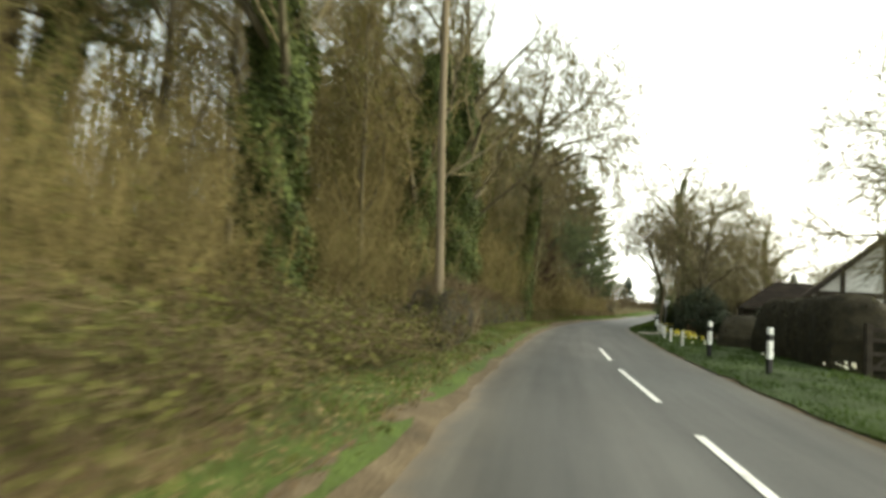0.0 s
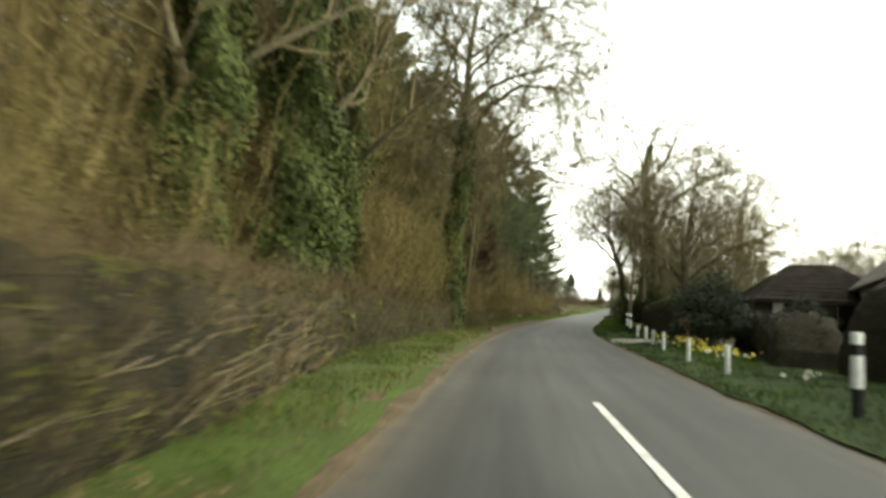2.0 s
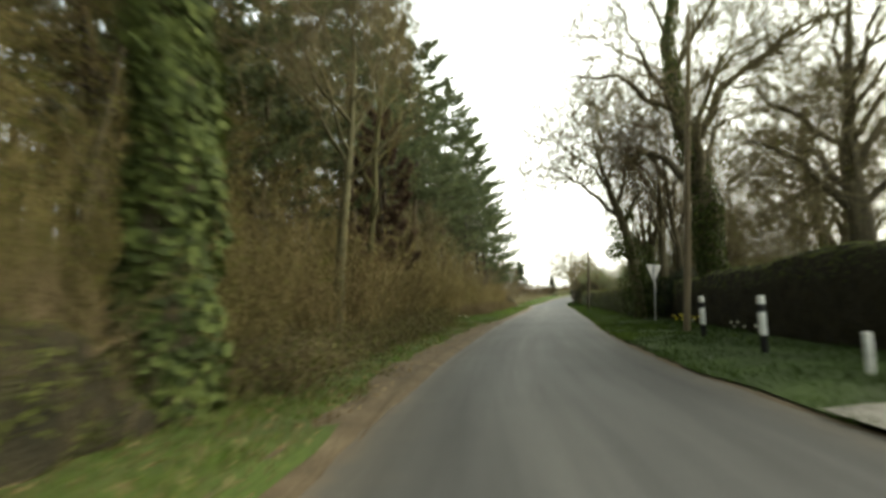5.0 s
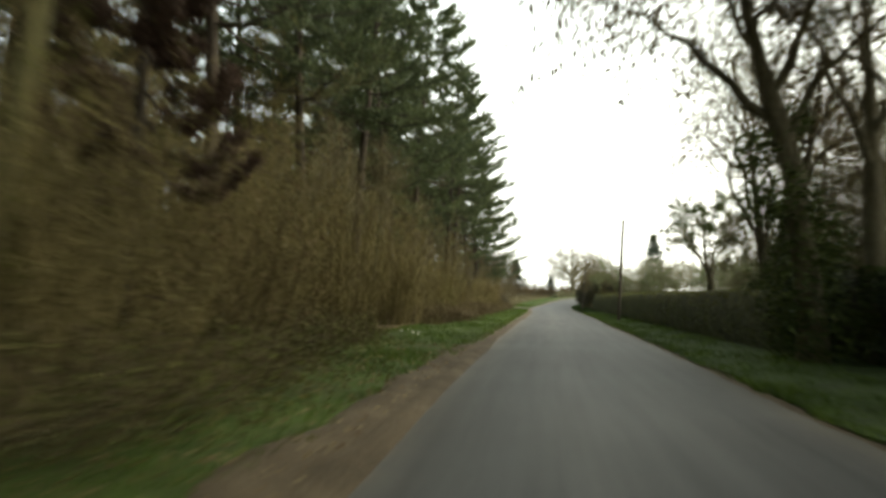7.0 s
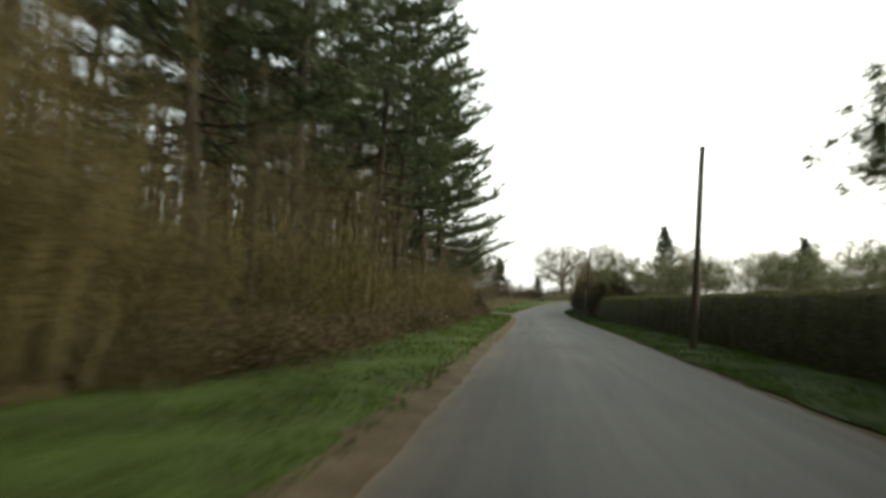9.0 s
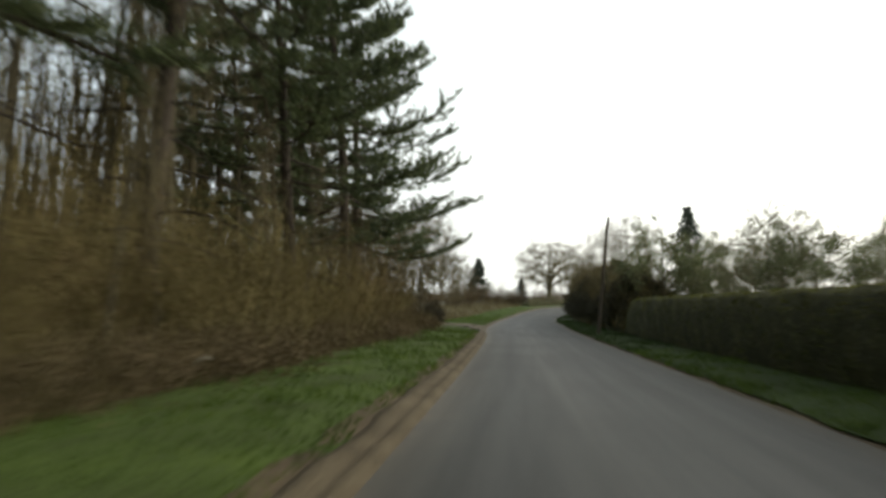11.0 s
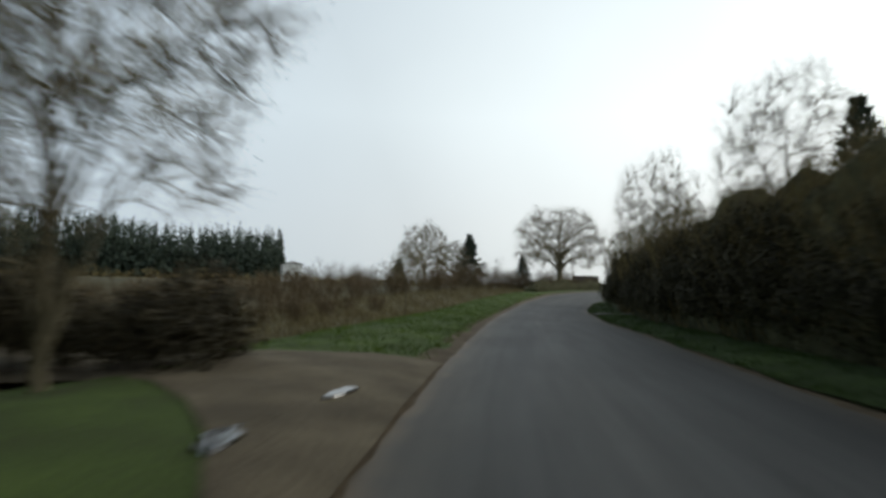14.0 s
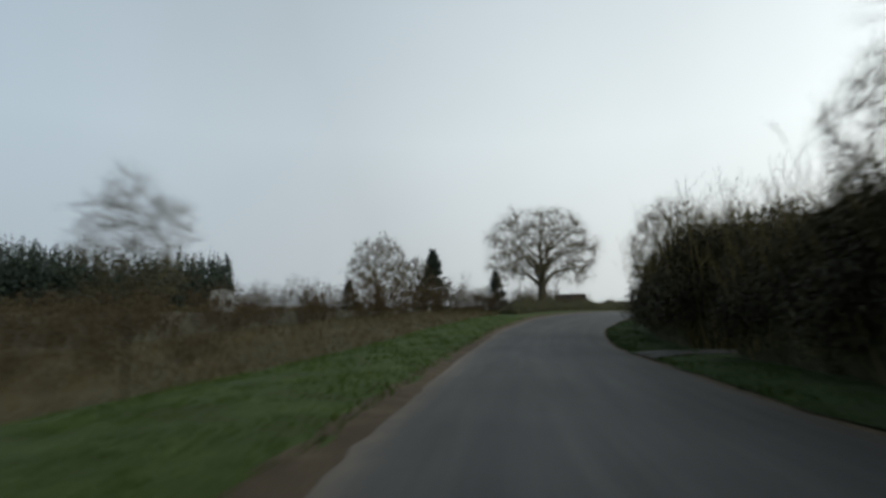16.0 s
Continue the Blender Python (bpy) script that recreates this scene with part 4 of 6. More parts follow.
def make_tree(name, label, at, turn, wood, crown, bark, twig="twig", extra=(), group="", size=1.0):
    ob = tagged(new(name), label, "tree", group)
    ob.matrix_basis = pose(at[0], at[1], at[2] + float(rise(at[1])), 0, 0, turn) @ Matrix.Scale(size, 4)
    part("trunk", wood, M[bark], ob, smooth=True)
    part("crown", crown, M[twig], ob)
    for n, g, m in extra:
        part(n, g, M[m], ob)
    return ob


def bend(a, c, b, n):
    """A curve from a to b drawn towards c."""
    t = np.linspace(0, 1, n)[:, None]
    return a * (1 - t) ** 2 + 2 * c * t * (1 - t) + b * t ** 2


def crown_tree(seed, r, fork, centre, R, n1=10, n2=70, n3=700, n4=4, l4=0.5, r3=0.01, lift=0.15, hang=0.0, low=-0.45, lumpy=0.14, limb=0.5, lean=(0, 0)):
    """A tree whose limbs, branches and twigs fill a rounded crown."""
    rng = np.random.default_rng(seed)
    wood, crown = Geo(), Geo()
    C, R = np.array(centre, float), np.array(R, float)
    top = C + np.array([0, 0, R[2] * 0.75])
    foot = np.array([0, 0, -0.15])
    fk = np.array([C[0] * fork / C[2] * 0.5 + lean[0], C[1] * fork / C[2] * 0.5 + lean[1], fork])
    trunk = np.concatenate([bend(foot, np.array([0, 0, fork * 0.5]), fk, 6), bend(fk, fk * 0.4 + top * 0.6 + rng.normal(0, 0.15, 3) * R, top, 6)[1:]])
    trunk[1:-1] += rng.normal(0, 0.04 * r / 0.3, (9, 3))
    rad = r * np.array([1.35, 1.05, 0.97, 0.93, 0.9, 0.86, 0.6, 0.42, 0.3, 0.2, 0.1])
    wood.tube(trunk, rad, 10)
    ph = rng.uniform(0, 6.28, 6)

    def edge(d):
        return 1 + lumpy * (np.sin(d[..., 0] * 5 + ph[0]) * np.sin(d[..., 1] * 5 + ph[1]) + 0.6 * np.sin(d[..., 2] * 8 + ph[2] + d[..., 0] * 6))

    def targets(n, k0, k1):
        d = unit(rng.normal(size=(n * 3, 3)))
        d = d[d[:, 2] > low][:n]
        k = rng.uniform(k0 ** 3, k1 ** 3, len(d)) ** (1 / 3)
        return C + d * R * (k * edge(d))[:, None]

    pts, way = [trunk[6:]], [np.gradient(trunk, axis=0)[6:]]
    for i in range(n1):
        zd = low * 0.7 + (0.95 - low * 0.7) * (i + 0.5) / n1
        az = i * 2.4 + rng.uniform(-0.4, 0.4)
        h = math.sqrt(max(0.05, 1 - zd * zd))
        d = np.array([math.cos(az) * h, math.sin(az) * h, zd])
        end = C + d * R * 0.8 * edge(d)
        k = 4.6 + 3.2 * (i + rng.uniform(0, 0.8)) / n1
        p, e = along(trunk, np.array([k / 10]))
        ln = np.linalg.norm(end - p[0])
        c = p[0] + (unit(end - p[0]) * 0.5 + np.array([0, 0, 0.35 if d[2] < 0.3 else 0.1]) + rng.normal(0, 0.12, 3)) * ln * 0.8
        s = bend(p[0], c, end, 9)
        s[1:-1] += rng.normal(0, 0.018, (7, 3)) * ln
        r1 = np.interp(k, np.arange(11), rad) * rng.uniform(0.8, 1.1) * limb
        wood.tube(s, r1 * np.linspace(1, 0.18, 9), 6)
        pts.append(s[2:])
        way.append(np.gradient(s, axis=0)[2:])

    def attach(T, P, W):
        d = np.linalg.norm(T[:, None] - P[None], axis=2)
        towards = ((T[:, None] - P[None]) * W[None]).sum(2) / np.maximum(d, 1e-6)
        return np.argmin(d * (1.5 - 0.7 * towards), 1)

    P, W = np.concatenate(pts), unit(np.concatenate(way))
    T = targets(n2, 0.5, 0.97)
    j = attach(T, P, W)
    p2, w2 = [P], [W]
    for t, k in zip(T, j):
        ln = np.linalg.norm(t - P[k])
        s = bend(P[k], P[k] + W[k] * ln * 0.45 + rng.normal(0, 0.1, 3) * ln, t, 6)
        s[1:-1] += rng.normal(0, 0.03, (4, 3)) * ln
        crown.tube(s, max(r3 * 1.3, min(r * 0.10, ln * 0.013)) * np.linspace(1, 0.3, 6), 4, False)
        p2.append(s[1:])
        w2.append(np.gradient(s, axis=0)[1:])
    P, W = np.concatenate(p2), unit(np.concatenate(w2))
    T = targets(n3, 0.3, 1.04)
    j = attach(T, P, W)
    S, ln = P[j], np.linalg.norm(T - P[j], axis=1)[:, None]
    mid = S + (T - S) * 0.5 + W[j] * ln * 0.15 + rng.normal(0, 0.06, T.shape) * ln
    crown.spikes(S, T, r3, mid)
    f = rng.uniform(0.25, 1.0, (len(T), n4, 1))
    B = np.where(f < 0.5, S[:, None] + (mid - S)[:, None] * f * 2, mid[:, None] + (T - mid)[:, None] * (f * 2 - 1)).reshape(-1, 3)
    D = outward(rng, np.repeat(unit(T - mid), n4, 0), rng.uniform(0.3, 1.0, len(B)))
    D = unit(D + unit(B - C) * 0.35 + np.array([0, 0, lift - hang]))
    tips = B + D * (l4 * rng.uniform(0.4, 1.3, len(B)))[:, None]
    crown.spikes(B, tips, r3 * 0.5)
    return wood, crown, tips, D, trunk, rad, rng


def leaf_lumps(rng, lumps, n, size, shell=0.45, wide=0.62):
    """Leaves over and within a heap of rounded clumps (x, y, z, radius)."""
    L = np.array(lumps, float)
    k = rng.choice(len(L), n, p=L[:, 3] ** 2 / (L[:, 3] ** 2).sum())
    d = unit(rng.normal(size=(n, 3)))
    rr = L[k, 3] * rng.uniform(shell, 1.0, n) ** 0.5 * (1 + 0.18 * np.sin(d[:, 0] * 9 + k) * np.sin(d[:, 2] * 8 + k * 2) + 0.14 * rng.normal(size=n))
    c = L[k, :3] + d * rr[:, None]
    f = unit(d + rng.normal(0, 0.55, d.shape) + np.array([0, 0, 0.2]))
    u = unit(np.cross(f, rng.normal(size=d.shape)))
    v = np.cross(f, u)
    s = size * rng.uniform(0.6, 1.35, n)[:, None]
    up = c[:, 2] > 0.02
    return Geo().leaves(c[up], (u * s)[up], (v * s * wide)[up])


def dome(rng, n, R, H, r0, r1):
    """Clumps that heap up into a rounded bush."""
    az, k = np.arange(n) * 2.4 + rng.uniform(-0.3, 0.3, n), np.sqrt((np.arange(n) + 0.5) / n)
    h = np.sqrt(1 - 0.85 * k ** 2)
    z = H * h * rng.uniform(0.35, 0.86, n)
    return np.stack([np.cos(az) * k * R * 0.8, np.sin(az) * k * R * 0.8, z, rng.uniform(r0, r1, n)], 1)


def dense_bush(seed, H, R, n, size, stems=26, clumps=26):
    rng = np.random.default_rng(seed)
    w, _ = shrub(seed, H * 1.02, R * 1.05, stems, 8, 3, 0)
    return w, leaf_lumps(rng, dome(rng, clumps, R, H, R * 0.22, R * 0.42), n, size)


def conifer(seed, H, R, whorls=26, per=7, lift=0.25, needle=0.24, m=46):
    """A pointed conifer: whorls of boughs that shorten to the tip."""
    rng = np.random.default_rng(seed)
    wood, boughs, tufts = Geo(), Geo(), Geo()
    trunk = grow(rng, (0, 0, -0.15), (0, 0, 1), H, 10, 0.012, 0.1)
    wood.tube(trunk, H * 0.014 * np.linspace(1, 0.08, 11), 8)
    B, W, S = [], [], []
    for i in range(whorls):
        k = (i + rng.uniform(-0.3, 0.3)) / whorls
        f = np.clip(0.05 + 0.94 * k, 0.04, 0.985)
        for j in range(per):
            p, d = along(trunk, np.array([np.clip(f + rng.normal(0, 0.008), 0.03, 0.99)]))
            az = j * 6.283 / per + i * 1.3 + rng.uniform(-0.4, 0.4)
            ln = (R * (1 - f) ** 0.85 * rng.uniform(0.6, 1.18)) + 0.12
            a = 1.75 - 0.95 * f + rng.uniform(-0.15, 0.15)
            dd = np.array([math.cos(az) * math.sin(a), math.sin(az) * math.sin(a), math.cos(a)])
            pts = grow(rng, p[0], dd, ln, 5, 0.05, lift * 0.25)
            boughs.tube(pts, (0.012 + 0.006 * ln) * np.linspace(1, 0.25, 6), 4, False)
            n = int(m * (0.35 + 0.65 * ln / R))
            q, e = along(pts, rng.uniform(0.12, 1.0, n) ** 0.7)
            side = unit(np.cross(e, [0, 0, 1.0])) * rng.choice([-1, 1], n)[:, None]
            off = rng.uniform(0, 0.22, n)[:, None] * ln
            B.append(q + side * off * 0.8 + rng.normal(0, 0.05, q.shape))
            W.append(unit(e * 0.8 + side * 0.6 + rng.normal(0, 0.4, e.shape) + np.array([0, 0, 0.15])))
    B, W = np.concatenate(B), np.concatenate(W)
    L = needle * rng.uniform(0.6, 1.4, len(B))[:, None]
    sd = unit(np.cross(W, rng.normal(size=W.shape)))
    tufts.leaves(B + W * L * 0.5, W * L * 0.6, sd * L * 0.17)
    return wood, boughs, tufts

# ---- woodland on the left ----
WOOD_Z = 0.12


def build_woodland():
    rng = np.random.default_rng(41)
    # ivy-clad roadside trees
    w, c, tips, ways, tr, rd, r = crown_tree(11, 0.27, 7.4, (0.95, -0.75, 11.2), (5.5, 5.5, 6.6), 13, 190, 4000, 6, 0.55, 0.017, low=-0.9, limb=0.72)
    ivy_a = make_tree("ivy_clad_tree", "tall bare tree with ivy-clad trunk at the wood's edge", (5.04, 34.3, WOOD_Z), 40, w, c, "bark", "twig",
                      [("ivy", ivy_on(r, tr, rd, 0.56, 7500, 0.075, 0.34), "ivy"), ("leaves", leafage(r, tips, 0.04, 0.8), "bud")], "woodland trees")
    w, c, tips, ways, tr, rd, r = bare_tree(12, 16, 0.34, 0.30, 12, 5, 6, 4, 5.6, 0.95, 0.10, 0.17)
    ivy_b = make_tree("ivy_clad_tree", "old tree smothered in thick green ivy", (0.35, 21.8, WOOD_Z), 10, w, c, "bark", "twig",
                      [("ivy", ivy_on(r, tr, rd, 0.80, 26000, 0.062, 1.05), "ivy"), ("leaves", leafage(r, tips, 0.035, 1.6), "olive")], "woodland trees")
    for x, y, t, s, k in ((-3.25, 11.2, 150, 0.85, 1), (-6.5, 3.0, 300, 1.0, 1), (-9.0, 12.0, 60, 1.05, 0), (-3.2, 25.5, 160, 1.0, 0), (-1.3, 20.4, 250, 0.9, 1), (0.9, 26.2, 200, 0.85, 1)):
        setup(ivy_b if k else ivy_a, (x, y, WOOD_Z), t, s)
    # slim woodland trees
    w, c, tips, ways, tr, rd, r = bare_tree(21, 15, 0.15, 0.28, 12, 4, 7, 4, 3.6, 0.8, 0.14, 0.14, r3=0.012)
    slim_a = make_tree("woodland_tree", "slim bare woodland tree with greenish bark", (-0.42, 25.9, WOOD_Z), 0, w, c, "greenbark", "brown",
                       [("leaves", leafage(r, tips, 0.036, 1.7), "bud")], "woodland trees")
    w, c, tips, ways, tr, rd, r = bare_tree(22, 12, 0.11, 0.20, 12, 4, 7, 4, 3.2, 0.75, 0.14, 0.17, (0.10, 0.0), r3=0.012)
    slim_b = make_tree("woodland_tree", "slender tree with brown twigs and olive spring leaves", (-2.6, 17.5, WOOD_Z), 70, w, c, "bark", "brown",
                       [("leaves", leafage(r, tips, 0.036, 2.0), "olive")], "woodland trees")
    w, c, tips, ways, tr, rd, r = bare_tree(24, 16, 0.14, 0.45, 9, 5, 4, 3, 3.0, 0.6, 0.16, 0.12)
    slim_c = make_tree("woodland_tree", "tall bare tree with grey-brown bark and thin twigs", left_at(90, 11, WOOD_Z), 70, w, c, "bark", "twig", (), "woodland trees")
    w, c, tips, ways, tr, rd, r = bare_tree(23, 11, 0.15, 0.42, 13, 7, 8, 5, 3.6, 0.7, 0.10, 0.16, (0.14, 0.0), l3=1.0, l4=0.55, r3=0.012)
    pale = make_tree("birch_tree", "pale-barked leaning tree with a forked top", (6.75, 42.9, WOOD_Z), 0, w, c, "birchbark", "twig", (), "woodland trees", 1.1)
    for x, y, t, s, tl in ((10.58, 60.9, 20, 0.55, (0, 6)), (10.35, 61.2, 130, 0.55, (3, 8)), (13.2, 66.5, 260, 0.6, (0, 5)), (17.0, 74.5, 200, 0.5, (2, 4))):
        setup(pale, (x, y, WOOD_Z), t, s, tl)
    for u in np.arange(-16, 101, 2.4):
        for d in (4.8, 8.5, 12.5, 17.5):
            du, dd = rng.uniform(-1.1, 1.1), rng.uniform(-1.6, 1.6)
            if d < 6 and (u > 50 or -1 < u < 25 or rng.uniform() < 0.35):
                continue
            if 30 < u < 56 and rng.uniform() < 0.45:
                continue
            if u > 68:
                k = slim_c
                if d < 8 and rng.uniform() < 0.4:
                    continue
            else:
                k = slim_a if rng.uniform() < 0.5 else slim_b
            setup(k, left_at(u + du, d + dd + (1.5 if u > 50 else 0), WOOD_Z), rng.uniform(0, 360), rng.uniform(0.75, 1.15), (rng.uniform(-4, 4), rng.uniform(-2, 5)))
    for u in np.arange(84, 105, 1.7):
        for d in (7.5, 11.5, 15.5):
            setup(slim_c, left_at(u + rng.uniform(-0.6, 0.6), d + rng.uniform(-1.2, 1.2), WOOD_Z), rng.uniform(0, 360), rng.uniform(0.55, 1.0), (rng.uniform(-4, 4), rng.uniform(-2, 5)))
    # pines
    P = [pine(31, 21, 0.25, 0.42, 55, 5.4, 54, 26), pine(32, 19.5, 0.22, 0.26, 57, 5.3, 54, 16), pine(33, 19, 0.26, 0.20, 56, 5.6, 60, 14, 0.66, 0.13)]
    protos = []
    for (w, b, t), p in zip(P, (left_at(86.5, 6.2), left_at(80.5, 5.6), (27.5, 102.9, 0))):
        ob = tagged(new("pine_tree"), "tall dark green pine at the edge of the plantation", "tree", "pines")
        placed(ob, (p[0], p[1], WOOD_Z), rng.uniform(0, 360))
        part("trunk", w, M["pinebark"], ob, smooth=True)
        part("bough_frame", b, M["pinebark"], ob)
        part("needles", t, M["needle"], ob)
        protos.append(ob)
    for u, d, k, s in ((92.5, 5.6, 1, 0.98), (97.5, 5.4, 2, 0.97), (75.0, 6.5, 0, 1.0), (70.0, 6.4, 1, 1.0), (65.0, 6.7, 0, 1.0), (60.5, 7.0, 0, 0.95), (56.0, 7.4, 0, 1.0), (51.5, 8.0, 0, 0.95),
                       (103.5, 9.0, 2, 0.7), (99.5, 8.8, 1, 0.9), (101.0, 14.0, 2, 0.9), (83.5, 9.5, 0, 0.95), (79.0, 10.5, 0, 1.0), (75.5, 11.0, 1, 1.05), (69.0, 11.0, 0, 1.0), (62.5, 11.0, 1, 1.0), (55.0, 13.0, 0, 1.0),
                       (39.5, 7.2, 1, 0.9), (43.0, 8.0, 1, 0.95), (46.5, 7.4, 1, 0.9), (45.0, 12.0, 0, 1.0), (38.0, 12.5, 0, 1.0),
                       (11.0, 13.0, 0, 0.9), (41.0, 15.5, 1, 1.0), (45.5, 16.5, 1, 1.0), (50.0, 14.0, 1, 0.95), (36.5, 17.0, 1, 1.0), (53.0, 17.5, 1, 1.0)):
        setup(protos[k], left_at(u, d, WOOD_Z), rng.uniform(0, 360), s, (0, 2))
    w, b, t = pine(34, 12.0, 0.13, 0.34, 34, 2.3, 70, 4, 0.6, 0.45)
    ob = tagged(new("dead_pine_tree"), "dying pine with hanging rust-brown needles", "tree", "pines")
    ob.matrix_basis = pose(*left_at(49.0, 3.7, WOOD_Z)) @ Matrix.Scale(0.78, 4)
    part("trunk", w, M["pinebark"], ob, smooth=True)
    part("bough_frame", b, M["pinebark"], ob)
    part("needles", t, M["rust"], ob)
    # understorey
    kinds = []
    for seed, H, R, st, lf, share, tw, lm, lab in ((51, 3.6, 1.8, 34, 0.026, 2.6, "brown", "olive", "tangled shrub with olive spring leaves"), (52, 3.0, 1.6, 36, 0.025, 1.6, "brown", "bud", "dense brown shrub just coming into leaf"),
                                                  (53, 5.2, 2.0, 34, 0.028, 2.2, "brown", "bud", "tall thicket of thin stems and small leaves"), (54, 2.2, 1.3, 34, 0.024, 1.2, "brown", "deadleaf", "low brown thicket with dead leaves")):
        w, l = shrub(seed, H, R, st, 12, 4, lf, share=share)
        ob = tagged(new("shrub"), lab, "shrub", "woodland shrubs")
        part("stem_tangle", w, M[tw], ob)
        part("foliage", l, M[lm], ob)
        kinds.append(ob)
    used = [False] * 4

    def put(k, p, s=1.0):
        if used[k]:
            return setup(kinds[k], p, rng.uniform(0, 360), s)
        used[k] = True
        kinds[k].matrix_basis = pose(*p, 0, 0, rng.uniform(0, 360)) @ Matrix.Scale(s, 4)

    for u in np.arange(33, 50, 2.2):
        put(1 if rng.uniform() < 0.6 else 0, left_at(u, 4.2 + rng.uniform(-0.5, 0.6), WOOD_Z), rng.uniform(0.8, 1.1))
    for u in np.arange(-12, 102, 2.0):
        for row, d in enumerate((3.3, 5.4, 8.2, 12.0)):
            if (row and rng.uniform() < 0.12) or (row == 0 and u < 14) or (row == 1 and u < 13 and rng.uniform() < 0.5):
                continue
            off = (1.2 if 52 < u < 104 else 0.0) + (0.8 if row == 0 and u < 36 else 0)
            k = int(rng.choice([0, 1, 2, 3], p=[.40, .22, .28, .10] if u < 56 else [.15, .35, .35, .15]))
            if u > 74:
                k = 1 if rng.uniform() < 0.5 else 3
            if 30 < u < 54 and row < 2:
                k = int(rng.choice([0, 1, 3]))
            put(k, left_at(u + rng.uniform(-0.9, 0.9), d + off + rng.uniform(-0.7, 0.7), WOOD_Z), rng.uniform(0.8, 1.25) * (0.95 if u > 82 else 1.0))
    for u in np.arange(3, 33, 1.7):
        if 13.5 < u < 25:
            continue
        put(2 if rng.uniform() < 0.6 else 1, left_at(u + rng.uniform(-0.5, 0.5), (4.4 if u < 14 else 4.0) + rng.uniform(-0.4, 0.6), WOOD_Z), rng.uniform(0.7, 1.05))
    for u, d, s in ((26.6, 3.1, 1.15), (28.2, 3.5, 1.2), (29.8, 3.1, 1.2), (31.2, 3.4, 1.0)):
        put(2, left_at(u, d, WOOD_Z), s * 0.9)
        put(0, left_at(u + 0.8, d - 0.3, WOOD_Z), s)
        put(1, left_at(u - 0.5, d + 0.4, WOOD_Z), s * 1.3)
    for u in np.arange(17, 31, 1.5):
        put(2, left_at(u, 5.6 + rng.uniform(-0.5, 0.6), WOOD_Z), rng.uniform(1.35, 1.75))
        put(2, left_at(u + 0.7, 7.4 + rng.uniform(-0.5, 0.6), WOOD_Z), rng.uniform(1.7, 2.1))
    for u in np.arange(31, 70, 2.6):
        put(2, left_at(u, (5.6 if u < 52 else 6.6) + rng.uniform(-0.6, 0.6), WOOD_Z), rng.uniform(0.95, 1.45))
    for u, d, s in ((27.5, 5.2, 0.95), (29.0, 6.0, 1.05), (30.5, 5.0, 0.9), (32.5, 5.8, 1.0), (34.5, 5.2, 0.9), (37.0, 5.8, 1.0), (40.5, 5.6, 0.9), (24.5, 6.8, 1.1), (26.0, 8.5, 1.3), (29.5, 9.0, 1.3), (32.0, 8.0, 1.25), (34.0, 9.5, 1.35), (36.0, 7.6, 1.2), (22.0, 10.0, 1.3), (31.0, 12.0, 1.4), (27.0, 12.0, 1.4)):
        setup(slim_b, left_at(u, d, WOOD_Z), rng.uniform(0, 360), s, (rng.uniform(-4, 4), rng.uniform(-2, 5)))
    for u, d, s, k in ((102.5, 4.6, 0.95, 2), (104.0, 5.4, 1.0, 2), (105.2, 4.9, 0.75, 0), (101.0, 5.6, 1.0, 2), (103.2, 7.2, 1.1, 2), (105.6, 6.8, 0.8, 1)):
        put(k, left_at(u, d, 0.1), s)
    # bramble bank and low layered hedge near the start
    w, l = bramble(61, 1.5, 1.0, 260, 0.032)
    ob = tagged(new("bramble_bush"), "low tangled bramble with olive leaves on the bank", "bush", "brambles")
    placed(ob, left_at(2.0, 2.6, 0.1))
    part("stem_tangle", w, M["scrub"], ob)
    part("foliage", l, M["hedgebrown"], ob)
    for u, d, s in [(-4, 2.4, 1.0), (-1, 2.9, 1.1), (4.2, 2.4, 0.9), (6.2, 3.0, 1.1), (8.2, 2.4, 0.95), (10.2, 2.9, 1.1), (12.4, 3.3, 1.0), (3.2, 4.2, 1.3), (7.6, 4.5, 1.3), (0.5, 4.6, 1.3),
                    (35.5, 1.9, 0.8), (38, 2.2, 0.8), (40.5, 2.0, 0.75), (43.5, 2.1, 0.8), (46.5, 2.4, 0.9), (49.0, 2.6, 0.8), (52, 3.2, 0.9), (55, 3.6, 0.8)]:
        setup(ob, left_at(u, d, 0.1), rng.uniform(0, 360), s)
    foot = lambda u: np.interp(u, [11, 15, 18, 22, 27, 33], [-0.65, -0.6, -0.1, 0.35, 0.2, 0.0])
    by_foot = lambda u, d: on_left(u, d + foot(u))
    laid = clipped_hedge("laid_hedge", "low brown laid hedge of bare twigs along the verge", by_foot, 11.2, 18.6, 1.75, 0.9, lambda x: 1.40 - 0.014 * (x - 14), "hedgebrown", 9000, 0.028, "coreshade", 0.19, 2600, tip_m="scrub", patchy=0.75)
    clipped_hedge("laid_hedge", "low laid hedge with olive green leaves along the verge", by_foot, 18.4, 33.2, 1.72, 0.95, lambda x: 1.32 - 0.012 * (x - 20), "hedgegreen", 19000, 0.030, "coreshade", 0.20, 2600, top_m="hedgegreen", tip_m="scrub", patchy=0.55)
    r3 = np.random.default_rng(63)
    for k in range(190):
        u = 11.5 + 8.0 * r3.uniform() ** 1.2
        d, z, ln, h, r = r3.uniform(1.60, 1.9) + foot(u), r3.uniform(0.1, 1.0), r3.uniform(0.35, 1.1), r3.uniform(0.05, 0.4), r3.uniform(0.004, 0.010)
        pts = [(*on_left(np.array([u + ln * f]), np.array([d + r3.normal(0, 0.06)]))[0], z + h * f ** 0.7) for f in (0.0, 0.5, 1.0)]
